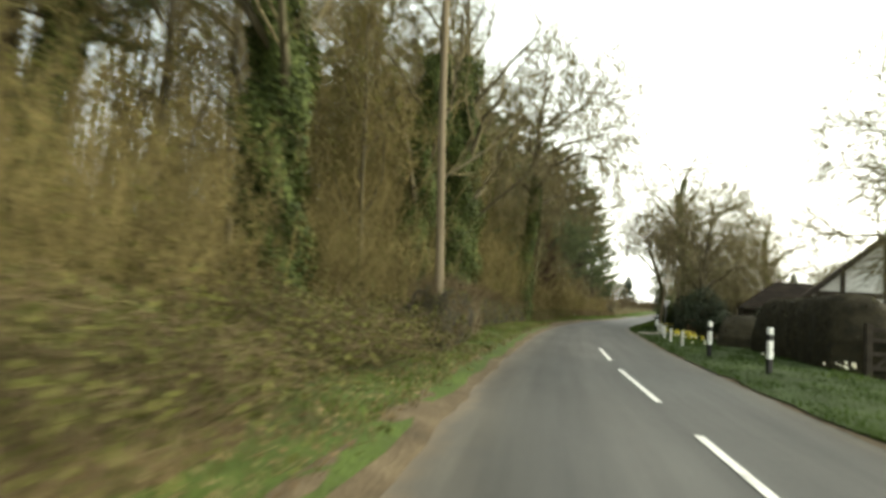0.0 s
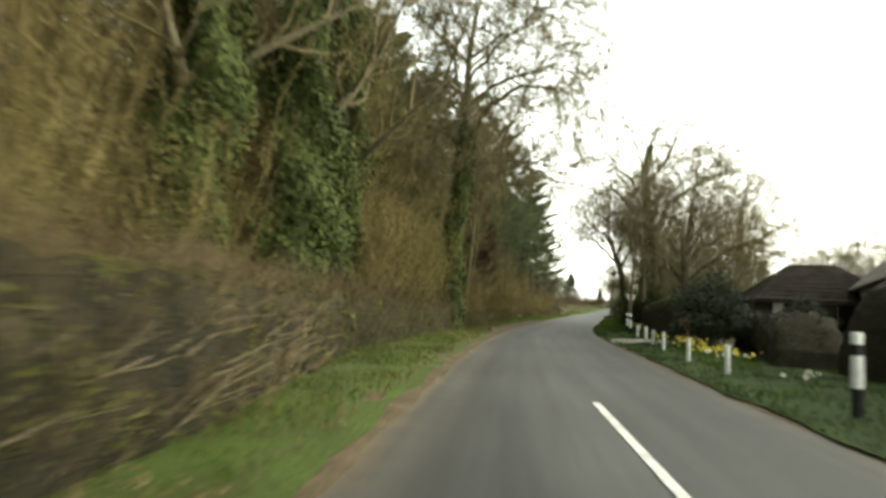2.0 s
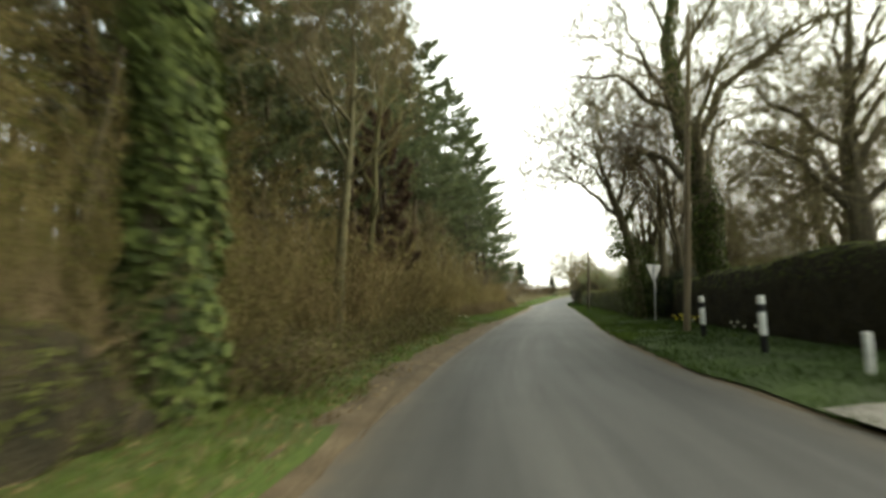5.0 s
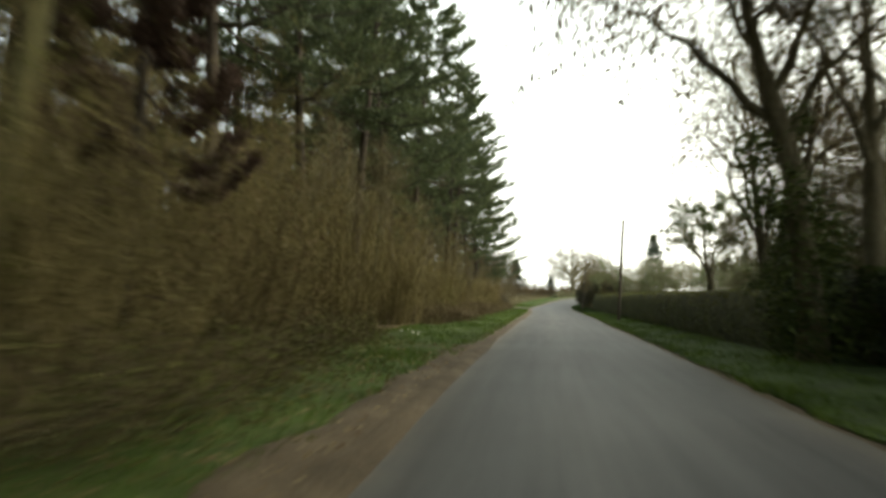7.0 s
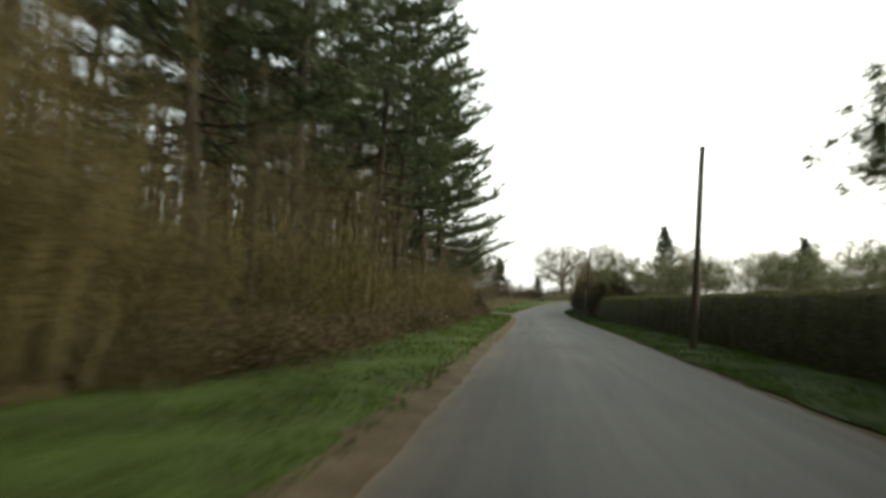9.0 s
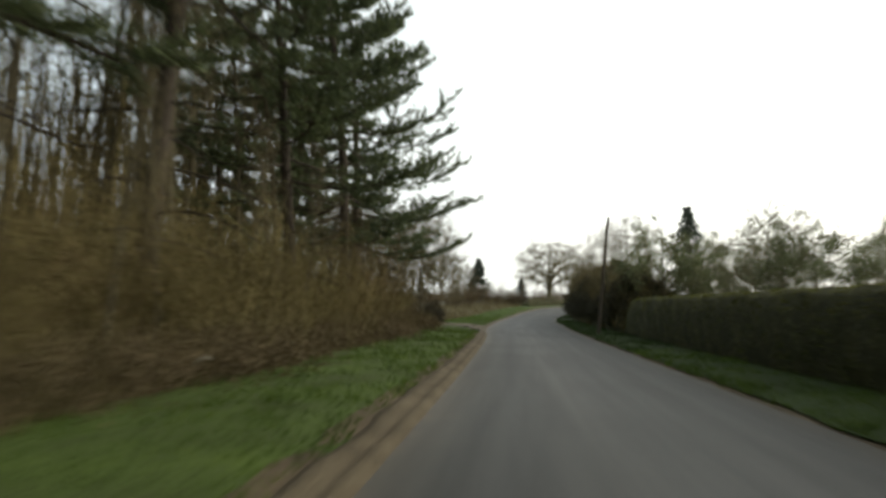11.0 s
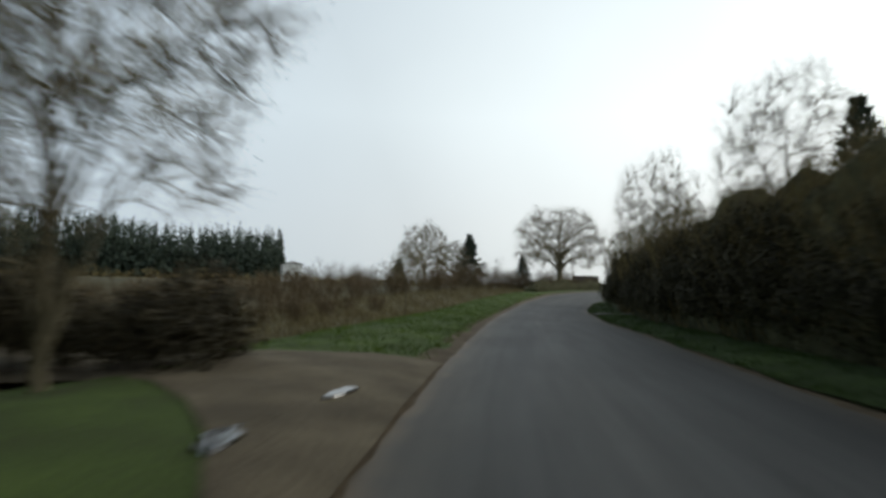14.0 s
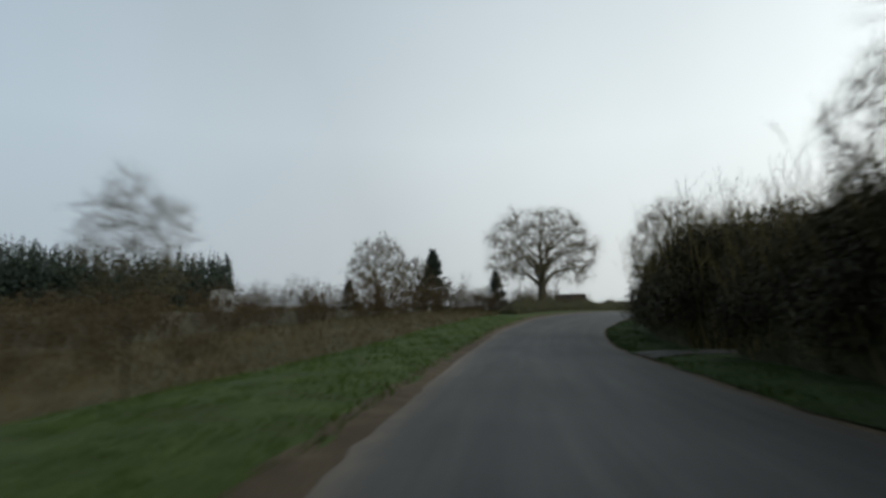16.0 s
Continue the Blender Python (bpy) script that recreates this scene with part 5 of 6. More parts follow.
        part("laid_stem", Geo().tube(pts, [r, r * 0.9, r * 0.6], 4), M["palestem"], laid, "pale cut stem laid sideways")
    # dark brown bramble along the foot of the pines
    w, l = bramble(62, 1.3, 0.75, 200, 0.03)
    bb = tagged(new("bramble_bush"), "dense dark brown bramble at the foot of the pines", "bush", "brambles")
    placed(bb, left_at(70.0, 4.9, 0.05))
    part("stem_tangle", w, M["scrub"], bb)
    part("foliage", l, M["scrubleaf"], bb)
    for u in np.arange(66, 105, 1.5):
        setup(bb, left_at(u, 3.8 + rng.uniform(-0.3, 0.3), 0.05), rng.uniform(0, 360), rng.uniform(0.85, 1.2))
        if u > 84:
            setup(bb, left_at(u + 0.7, 6.6 + rng.uniform(-0.4, 0.4), 0.1), rng.uniform(0, 360), rng.uniform(0.9, 1.3))
            put(3 if rng.uniform() < 0.5 else 1, left_at(u, 5.4 + rng.uniform(-0.5, 0.5), 0.1), rng.uniform(0.55, 0.8))
    for u in np.arange(66, 104, 1.3):
        setup(slim_c, left_at(u + rng.uniform(-0.5, 0.5), 4.5 + rng.uniform(-0.6, 0.9), 0.05), rng.uniform(0, 360), rng.uniform(0.22, 0.42), (rng.uniform(-6, 6), rng.uniform(-6, 6)))
    # deep wood: countless stems and twigs that close the view
    g, r2 = Geo(), np.random.default_rng(9)
    n = 2200
    u, d = r2.uniform(-30, 104, n), 15 + 27 * r2.uniform(0, 1, n) ** 1.6
    d = np.where(u > 64, d - 5.0 * r2.uniform(0.3, 1, n), d)
    p = on_left(u, d)
    b = np.concatenate([p, np.zeros((n, 1))], 1)
    e = b + np.stack([r2.normal(0, 0.6, n), r2.normal(0, 0.6, n), r2.uniform(8, 17, n)], 1)
    g.spikes(b, e, r2.uniform(0.06, 0.16, n))
    f = r2.uniform(0.05, 1.0, (n, 34, 1))
    q = (b[:, None] + (e - b)[:, None] * f).reshape(-1, 3) + r2.normal(0, 1.0, (n * 34, 3)) * np.array([1, 1, 0.4])
    q[:, 2] = np.maximum(q[:, 2], 0.2)
    w = unit(r2.normal(size=q.shape) + np.array([0, 0, 0.5]))
    g.spikes(q, q + w * r2.uniform(0.5, 1.3, len(q))[:, None], 0.022)
    # low growth that closes the end of the wood
    n = 900
    p = on_left(r2.uniform(84, 106, n), r2.uniform(7.5, 20, n))
    b = np.concatenate([p, np.zeros((n, 1))], 1)
    e = b + np.stack([r2.normal(0, 0.4, n), r2.normal(0, 0.4, n), r2.uniform(2.5, 6.0, n)], 1)
    g.spikes(b, e, r2.uniform(0.02, 0.06, n))
    f = r2.uniform(0.05, 1.0, (n, 26, 1))
    q = (b[:, None] + (e - b)[:, None] * f).reshape(-1, 3) + r2.normal(0, 0.5, (n * 26, 3)) * np.array([1, 1, 0.4])
    q[:, 2] = np.maximum(q[:, 2], 0.15)
    w = unit(r2.normal(size=q.shape) + np.array([0, 0, 0.6]))
    g.spikes(q, q + w * r2.uniform(0.3, 0.9, len(q))[:, None], 0.012)
    tagged(part("deep_thicket", g, M["brown"]), "dense brown thicket deep in the wood", "woodland", kind="stuff")


build_woodland()

# ---- right side: posts, signs, poles, hedges and trees ----
def disc(r0, z0, z1, k=16, r1=None):
    g = Geo()
    g.tube([(0, 0, z0), (0, 0, (z0 + z1) / 2), (0, 0, z1)], [r0, ((r1 or r0) + r0) / 2, r1 or r0], k)
    return g


def marker_post(at, turn, h=1.05):
    ob = tagged(new("marker_post"), "black and white roadside marker post on the grass", "post", "marker posts")
    placed(ob, at, turn)
    for n, z0, z1, m in (("base", -0.1, 0.36, "black"), ("white_sleeve", 0.36, 0.76, "white"), ("black_band", 0.76, 0.90, "black"), ("white_top", 0.90, h, "white")):
        part(n, bevelled(Geo().box((-0.055, -0.045, z0), (0.055, 0.045, z1)), 0.012), M[m], ob)
    return ob


def white_post(at, turn, h=0.6):
    ob = tagged(new("verge_post"), "short white painted wooden post on the grass", "post", "white verge posts")
    placed(ob, at, turn)
    part("post", bevelled(Geo().box((-0.038, -0.038, -0.15), (0.038, 0.038, h)), 0.012), M["white"], ob)
    return ob


def utility_pole(at, h, r, lean, label, m, wires=False):
    ob = tagged(new("utility_pole"), label, "pole", "poles")
    ob.matrix_basis = pose(*at, lean[0], lean[1], 0)
    z = np.linspace(-0.3, h, 9)
    part("shaft", Geo().tube(np.stack([0.012 * np.sin(z), 0 * z, z], 1), np.linspace(r, r * 0.68, 9), 14), M[m], ob, smooth=True)
    part("cap", Geo().tube([(0, 0, h), (0, 0, h + 0.02), (0, 0, h + 0.05)], [r * 0.74, r * 0.7, r * 0.2], 12), M["darkpole"], ob)
    return ob


def give_way_sign(at, turn):
    ob = tagged(new("road_sign"), "triangular road sign seen from its grey back on a thin post", "road sign")
    ob.matrix_basis = pose(*at, 0, 4, turn)
    part("post", Geo().tube([(0, 0, -0.2), (0, 0, 1.2), (0, 0, 2.3)], [0.03, 0.03, 0.03], 10), M["signback"], ob, smooth=True)
    tri = [(-0.38, 2.30), (0.38, 2.30), (0.0, 1.64)]
    g = Geo()
    pts = []
    for k, (x, z) in enumerate(tri):
        for a in range(4):
            an = math.radians((150, 30, 270)[k] + (45 - 30 * a) * (1))
            pts.append((x * 0.93 + 0.04 * math.cos(an), z + (-0.02 if k < 2 else 0.03) + 0.04 * math.sin(an)))
    f = [(x, 0.035, z) for x, z in pts]
    b = [(x, 0.045, z) for x, z in pts]
    base = g._add(f + b + [(0, 0.035, 2.08), (0, 0.045, 2.08)])
    n = len(pts)
    for i in range(n):
        j = (i + 1) % n
        g.q.append(np.array([[i, j, n + j, n + i]]) + base)
        g.t.append(np.array([[i, j, 2 * n], [n + j, n + i, 2 * n + 1]]) + base)
    part("plate", g, M["signback"], ob, "grey back of the triangle")
    for z in (1.85, 2.2):
        part("bracket", bevelled(Geo().box((-0.16 if z < 2 else -0.28, 0.018, z - 0.02), (0.16 if z < 2 else 0.28, 0.034, z + 0.02)), 0.004, 1), M["signback"], ob)
    return ob


def daffodils(at, n, R, material, seed, label):
    """A clump of daffodils: leaves, stems and nodding flowers."""
    rng = np.random.default_rng(seed)
    ob = tagged(new("daffodil_clump"), label, "flowers", "daffodils")
    placed(ob, at)
    k = n * 5
    c = np.stack([rng.normal(0, R * 0.5, k), rng.normal(0, R * 0.5, k), np.full(k, -0.03)], 1)
    tip = np.stack([rng.normal(0, 0.09, k), rng.normal(0, 0.09, k), rng.uniform(0.18, 0.34, k)], 1)
    az = rng.uniform(0, 6.28, k)
    part("leaves", Geo().blades(c, np.stack([np.cos(az), np.sin(az), 0 * az], 1) * 0.010, tip), M["grass"], ob)
    s = np.stack([rng.normal(0, R * 0.5, n), rng.normal(0, R * 0.5, n), np.full(n, -0.02)], 1)
    e = s + np.stack([rng.normal(0, 0.03, n), rng.normal(0, 0.03, n), rng.uniform(0.28, 0.42, n)], 1)
    part("stalks", Geo().spikes(s, e, 0.005), M["grass"], ob)
    face = unit(np.stack([rng.normal(0, 0.7, n) - 0.4, rng.normal(0, 0.7, n) - 0.5, rng.normal(0, 0.25, n)], 1))
    a = unit(np.cross(face, np.array([0, 0, 1.0])))
    b = np.cross(face, a)
    for i in range(n):
        g = Geo()
        for p in range(6):
            w = math.cos(p * 1.047) * a[i:i + 1] + math.sin(p * 1.047) * b[i:i + 1]
            g.leaves(e[i:i + 1] + w * 0.021, w * 0.024, np.cross(face[i:i + 1], w) * 0.014)
        g.spikes(e[i:i + 1], e[i:i + 1] + face[i:i + 1] * 0.03, 0.014)
        part("flower", g, M[material], ob)
    return ob


def build_right():
    rng = np.random.default_rng(77)
    for x, y, t in ((7.36, 12.6, 12), (8.13, 17.0, 14), (14.1, 36.8, 20), (15.62, 40.55, 20)):
        marker_post((x, y, 0.08), t)
    for x, y in ((9.17, 21.3), (9.75, 23.8), (10.85, 27.2), (11.75, 29.7), (12.45, 31.7), (13.18, 34.0)):
        white_post((x, y, 0.10), 15 + rng.uniform(-4, 4), rng.uniform(0.52, 0.6))
    utility_pole((0.05, 12.2, 0.08), 9.5, 0.10, (0, -3.2), "tall pale weathered wooden pole on the verge", "pole")
    utility_pole((16.55, 42.6, 0.08), 9.5, 0.10, (0, 5.0), "tall wooden pole beside the hedge", "pole")
    utility_pole((27.9, 72.6, 0.05), 5.9, 0.10, (0, 3.6), "short dark leaning wooden pole by the clipped hedge", "darkpole")
    utility_pole((39.84, 102.3, 0.05), 6.05, 0.088, (0, 5.5), "dark wooden pole among the bushes", "darkpole")
    give_way_sign((19.4, 48.8, 0.08), 15)
    for i, (x, y, n, R, m) in enumerate(((10.6, 25.2, 16, 0.5, "daffodil"), (11.3, 26.4, 14, 0.5, "daffodil"), (12.0, 28.2, 18, 0.5, "daffodil"), (12.9, 29.6, 16, 0.5, "daffodil"), (10.1, 23.6, 14, 0.5, "daffodil"), (12.4, 30.6, 10, 0.4, "daffodil"), (11.0, 24.4, 14, 0.5, "daffodil"), (11.9, 27.2, 14, 0.5, "daffodil"), (13.2, 30.4, 12, 0.4, "daffodil"), (10.3, 22.6, 12, 0.4, "daffodil"),
                                        (9.6, 22.2, 9, 0.35, "paleflower"), (8.9, 15.2, 5, 0.3, "paleflower"), (9.0, 12.6, 9, 0.4, "paleflower"), (8.6, 18.6, 6, 0.3, "paleflower"),
                                        (17.8, 44.2, 12, 0.45, "daffodil"), (17.0, 42.6, 4, 0.3, "paleflower"), (16.1, 40.2, 4, 0.3, "paleflower"), (15.2, 38.2, 4, 0.3, "paleflower"), (18.4, 45.4, 9, 0.4, "daffodil"))):
        daffodils((x, y, 0.1), n, R, m, 100 + i, "clump of yellow daffodils in the grass" if m == "daffodil" else "clump of pale cream narcissi in the grass")
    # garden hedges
    clipped_hedge("garden_hedge", "dark brown clipped beech hedge in front of the house", by_hedge, 15.6, 22.5, 3.05, 1.6, lambda x: 2.2 - 0.012 * (x - 15), "darkleaf", 24000, 0.03, core_m="coreshade")
    clipped_hedge("garden_hedge", "low dark hedge in front of the garage", lambda u, d: by_hedge(u, d + np.interp(u, [22, 24, 28, 31], [0.0, 0.5, 1.7, 2.0])), 23.3, 30.4, 1.75, 1.5, lambda x: 1.34 + 0.012 * (x - 23) + 0.05 * math.sin(x * 1.3), "darkleaf", 26000, 0.03, core_m="coreshade", ragged=0.12)
    clipped_hedge("garden_hedge", "dark clipped hedge behind the marker posts", by_hedge, 34.5, 54.0, 2.8, 1.3, lambda x: 2.05 - 0.022 * max(0.0, x - 38) + 0.05 * math.sin(x), "darkleaf", 40000, 0.03, core_m="coreshade", top_m="hedgeleaf")
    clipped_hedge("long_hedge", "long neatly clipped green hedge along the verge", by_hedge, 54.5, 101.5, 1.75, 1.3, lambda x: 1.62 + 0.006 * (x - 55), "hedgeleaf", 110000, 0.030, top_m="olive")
    # evergreen bushes by the drive
    w, l = dense_bush(71, 3.1, 1.5, 11000, 0.05)
    eg = tagged(new("evergreen_bush"), "rounded dark evergreen garden bush", "bush", "garden bushes")
    eg.matrix_basis = pose(13.2, 28.6, 0, 0, 0, 0) @ Matrix.Scale(0.93, 4)
    part("stem_tangle", w, M["bark"], eg)
    part("foliage", l, M["yew"], eg)
    for x, y, s in ((14.7, 30.3, 0.82), (15.8, 27.6, 0.72), (16.8, 28.8, 0.75), (21.6, 50.0, 0.85), (22.4, 53.2, 0.9), (23.8, 54.6, 0.85), (16.6, 34.2, 0.5), (17.6, 37.0, 0.55), (23.6, 48.3, 0.7), (25.2, 46.5, 0.65), (26.6, 49.5, 0.8)):
        setup(eg, (x, y, 0), rng.uniform(0, 360), s)
    # bare trees over the garden and the junction
    w, c, tips, ways, tr, rd, r = crown_tree(81, 0.27, 2.6, (0.7, -0.4, 5.9), (4.0, 4.0, 4.2), 15, 170, 3600, 6, 0.42, 0.009, 0.28, low=-0.9, lumpy=0.07, limb=0.5)
    garden = make_tree("garden_tree", "bare rounded garden tree with heavy limbs and fine upright twigs", (17.2, 37.7, 0), 30, w, c, "bark", "twig", [("leaves", leafage(r, tips, 0.024, 0.7), "olive")], "roadside trees")
    w, c, tips, ways, tr, rd, r = crown_tree(82, 0.42, 4.3, (0.1, 0, 9.4), (5.8, 5.8, 5.6), 12, 120, 2100, 5, 0.6, 0.012, 0.05, 0.15, low=-0.6, lumpy=0.2, limb=0.55)
    ash = make_tree("roadside_tree", "big bare tree with a thick trunk forking into heavy limbs", (20.0, 45.9, 0), 110, w, c, "bark", "twig", [("ivy", ivy_on(r, tr, rd, 0.9, 9000, 0.055, 0.26), "ivy"), ("hanging_foliage", leafage(r, tips, 0.06, 0.25, True), "keys")], "roadside trees")
    w, c, tips, ways, tr, rd, r = crown_tree(80, 0.19, 3.4, (-0.3, 0, 8.2), (2.8, 2.8, 4.2), 8, 70, 1000, 5, 0.6, 0.010, 0.05, 0.2, lumpy=0.25, limb=0.6)
    slim = make_tree("ash_tree", "slender forked ash tree hung with brown seed bunches", (21.6, 51.4, 0), 40, w, c, "bark", "twig", [("ivy", ivy_on(r, tr, rd, 0.30, 1800, 0.05, 0.14), "ivy"), ("hanging_foliage", leafage(r, tips, 0.07, 0.5, True), "keys")], "roadside trees")
    setup(slim, (21.9, 50.3, 0), 200, 0.92, (0, 7))
    setup(garden, (22.5, 43.0, 0), 250, 0.8)
    setup(garden, (11.5, 11.3, 0), 140, 0.85)
    setup(garden, (25.5, 34.0, 0), 150, 0.56)
    setup(garden, (29.0, 41.0, 0), 60, 0.6)
    for x, y, t, z in ((31.5, 36.5, 20, 0.66), (28.0, 31.5, 200, 0.52), (30.0, 52.5, 40, 0.62), (27.5, 56.0, 130, 0.55), (33.5, 48.0, 250, 0.65)):
        setup(garden, (x, y, 0), t, z)
    setup(ash, (29.0, 50.0, 0), 75, 0.75)
    setup(garden, (24.6, 51.2, 0), 20, 0.5)
    for x, y, t, z in ((27.7, 59.0, 0, 0.85), (30.4, 57.2, 100, 0.95)):
        setup(garden, (x, y, 0), t, z)
    w, c, tips, ways, tr, rd, r = crown_tree(83, 0.24, 4.6, (-2.1, -0.6, 7.3), (3.3, 2.9, 3.1), 8, 70, 900, 5, 0.6, 0.010, 0.0, 0.25, lumpy=0.25, limb=0.6)
    lumps = [(0.1, 0.0, 0.7, 0.85), (-0.1, 0.2, 1.6, 0.8), (0.0, -0.2, 2.5, 0.7), (-0.5, -0.1, 3.4, 0.62), (-1.1, 0.0, 3.2, 0.45), (0.4, 0.3, 2.0, 0.55), (-0.9, 0.2, 4.3, 0.5), (-0.4, -0.2, 4.8, 0.38)]
    iv = make_tree("ivy_clad_tree", "leaning tree clad in dark ivy beside the junction", (20.5, 51.8, 0), 0, w, c, "bark", "twig",
              [("ivy", leaf_lumps(r, lumps, 7500, 0.045), "ivy"), ("hanging_foliage", leafage(r, tips, 0.095, 0.8, True), "keys")], "roadside trees")
    setup(iv, (23.7, 56.2, 0), 75, 0.82)
    setup(slim, (24.9, 57.6, 0), 310, 0.85, (0, -5))
    setup(garden, (26.6, 59.5, 0), 80, 0.5)
    setup(garden, (28.6, 56.5, 0), 190, 0.62)
    w, c, tips, ways, tr, rd, r = crown_tree(84, 0.17, 2.3, (-0.1, 0, 4.5), (2.1, 2.1, 1.8), 9, 50, 420, 4, 0.35, 0.010, 0.2, lumpy=0.3, lean=(0.25, 0))
    cl = np.concatenate([tips[r.integers(0, len(tips), 190)], r.uniform(0.10, 0.34, (190, 1))], 1)
    ob = make_tree("gnarled_tree", "gnarled half-evergreen tree standing behind the clipped hedge", (29.3, 66.6, 0), 0, w, c, "bark", "twig", [("foliage", leaf_lumps(r, cl, 13000, 0.040, 0.0), "ivy")], "garden trees")
    setup(ob, (33.0, 65.5, 0), 200, 0.72)
    # trees behind the long hedge
    w, b, l = conifer(85, 12.0, 3.4, 26, 8, needle=0.32)
    con = tagged(new("conifer"), "dark pointed conifer behind the hedge", "tree", "conifers")
    placed(con, (63, 124.5, 0))
    part("trunk", w, M["pinebark"], con)
    part("bough_frame", b, M["pinebark"], con)
    part("needles", l, M["spruce"], con)
    w, c, tips, ways, tr, rd, r = crown_tree(86, 0.11, 1.5, (0, 0, 3.5), (2.4, 2.4, 2.4), 9, 60, 700, 4, 0.35, 0.008, 0.2, lumpy=0.2)
    bl = make_tree("blossoming_tree", "small garden tree in pale spring blossom behind the hedge", (44.5, 96.0, 0), 0, w, c, "bark", "twig", [("blossom", leafage(r, tips, 0.04, 2.2), "blossom")], "blossoming trees")
    w, c, tips, ways, tr, rd, r = crown_tree(87, 0.12, 1.3, (0, 0, 3.3), (2.3, 2.3, 2.6), 9, 50, 420, 4, 0.3, 0.008, 0.2, lumpy=0.2)
    cl = np.concatenate([tips[r.integers(0, len(tips), 80)], r.uniform(0.25, 0.6, (80, 1))], 1)
    gr = make_tree("leafy_tree", "bushy garden tree in fresh grey-green leaf", (43.0, 101.5, 0), 0, w, c, "bark", "twig", [("foliage", leaf_lumps(r, cl, 11000, 0.05, 0.1), "greygreen")], "leafy trees")
    for u, d, s, k in ((62, 10, 0.6, gr), (66, 10, 0.65, bl), (70.5, 12, 0.7, gr), (75, 12, 0.75, bl), (80, 11, 0.75, gr), (84.5, 12, 0.85, bl), (89, 11, 0.85, gr), (93, 10, 0.85, bl), (97.0, 8, 0.85, gr), (100.5, 7.0, 0.62, bl), (104, 6.5, 0.68, gr)):
        setup(k, right_at(u, d), rng.uniform(0, 360), s)
    for x, y, s, k in ((48, 104, 0.95, gr), (49.0, 88.0, 0.85, gr), (52.0, 96.0, 1.0, bl), (51.0, 80.0, 0.8, bl), (55.0, 90.0, 1.0, gr), (46.0, 76.0, 0.7, gr), (58, 100, 1.1, gr), (57, 110, 1.2, bl),
                       (40.0, 68.0, 0.7, gr), (36.5, 62.0, 0.7, gr), (53, 104, 1.0, bl), (62, 92, 1.1, bl)):
        setup(k, (x, y, 0), rng.uniform(0, 360), s)
    setup(con, (38.0, 61.0, 0), 30, 0.55)
    setup(con, (56.0, 96.0, 0), 30, 0.6)
    # tall unclipped hedge on the bend
    w, l = dense_bush(88, 4.3, 1.6, 12000, 0.05, 40, 34)
    tall = tagged(new("hedgerow_bush"), "tall dense unclipped hedgerow bush of dark twigs", "bush", "hedgerow bushes")
    tall.matrix_basis = pose(*right_at(103.5, 2.6), 0, 0, 0) @ Matrix.Scale(1.0, 4)
    part("stem_tangle", w, M["brown"], tall)
    part("foliage", l, M["thornleaf"], tall)
    for u in np.arange(105, 134, 1.4):
        s = float(np.interp(u, [104, 112, 118, 127, 133], [0.8, 1.1, 1.32, 1.3, 1.1]))
        setup(tall, right_at(u, 2.4 + rng.uniform(-0.2, 0.3)), rng.uniform(0, 360), s * rng.uniform(0.8, 0.98))
        setup(tall, right_at(u + 0.7, 4.2 + rng.uniform(-0.4, 0.4)), rng.uniform(0, 360), s * rng.uniform(0.92, 1.1))
    for u in np.arange(138.0, 172, 1.6):
        s = 1.5 if u < 150 else 0.75
        setup(tall, right_at(u, 2.9 + rng.uniform(-0.3, 0.3)), rng.uniform(0, 360), s * rng.uniform(0.75, 0.95))
        setup(tall, right_at(u + 0.8, 4.9 + rng.uniform(-0.3, 0.3)), rng.uniform(0, 360), s * rng.uniform(0.95, 1.2))
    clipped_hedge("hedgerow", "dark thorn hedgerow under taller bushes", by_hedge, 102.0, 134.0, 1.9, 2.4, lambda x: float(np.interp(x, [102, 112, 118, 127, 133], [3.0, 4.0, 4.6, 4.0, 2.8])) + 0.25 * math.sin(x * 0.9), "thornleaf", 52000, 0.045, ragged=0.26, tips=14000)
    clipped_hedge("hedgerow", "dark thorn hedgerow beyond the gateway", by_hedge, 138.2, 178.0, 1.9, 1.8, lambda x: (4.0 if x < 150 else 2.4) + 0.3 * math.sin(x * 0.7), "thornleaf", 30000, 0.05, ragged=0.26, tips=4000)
    w, c, tips, ways, tr, rd, r = crown_tree(89, 0.05, 2.2, (0, 0, 4.9), (1.8, 1.8, 2.4), 12, 70, 1200, 5, 0.45, 0.006, 0.35, low=-0.7)
    sap = make_tree("sapling", "thin bare sapling rising out of the hedge", (49.6, 123.0, 0), 0, w, c, "bark", "twig", (), "saplings")
    for x, y, s in ((47.6, 114.6, 1.05), (51.5, 124.2, 0.85), (53.2, 127.0, 0.85), (56.5, 131.5, 0.62), (44.5, 107.0, 1.0), (58.5, 128.0, 0.68), (40.5, 130.6, 0.50)):
        setup(sap, (x, y, 0), rng.uniform(0, 360), s)


build_right()


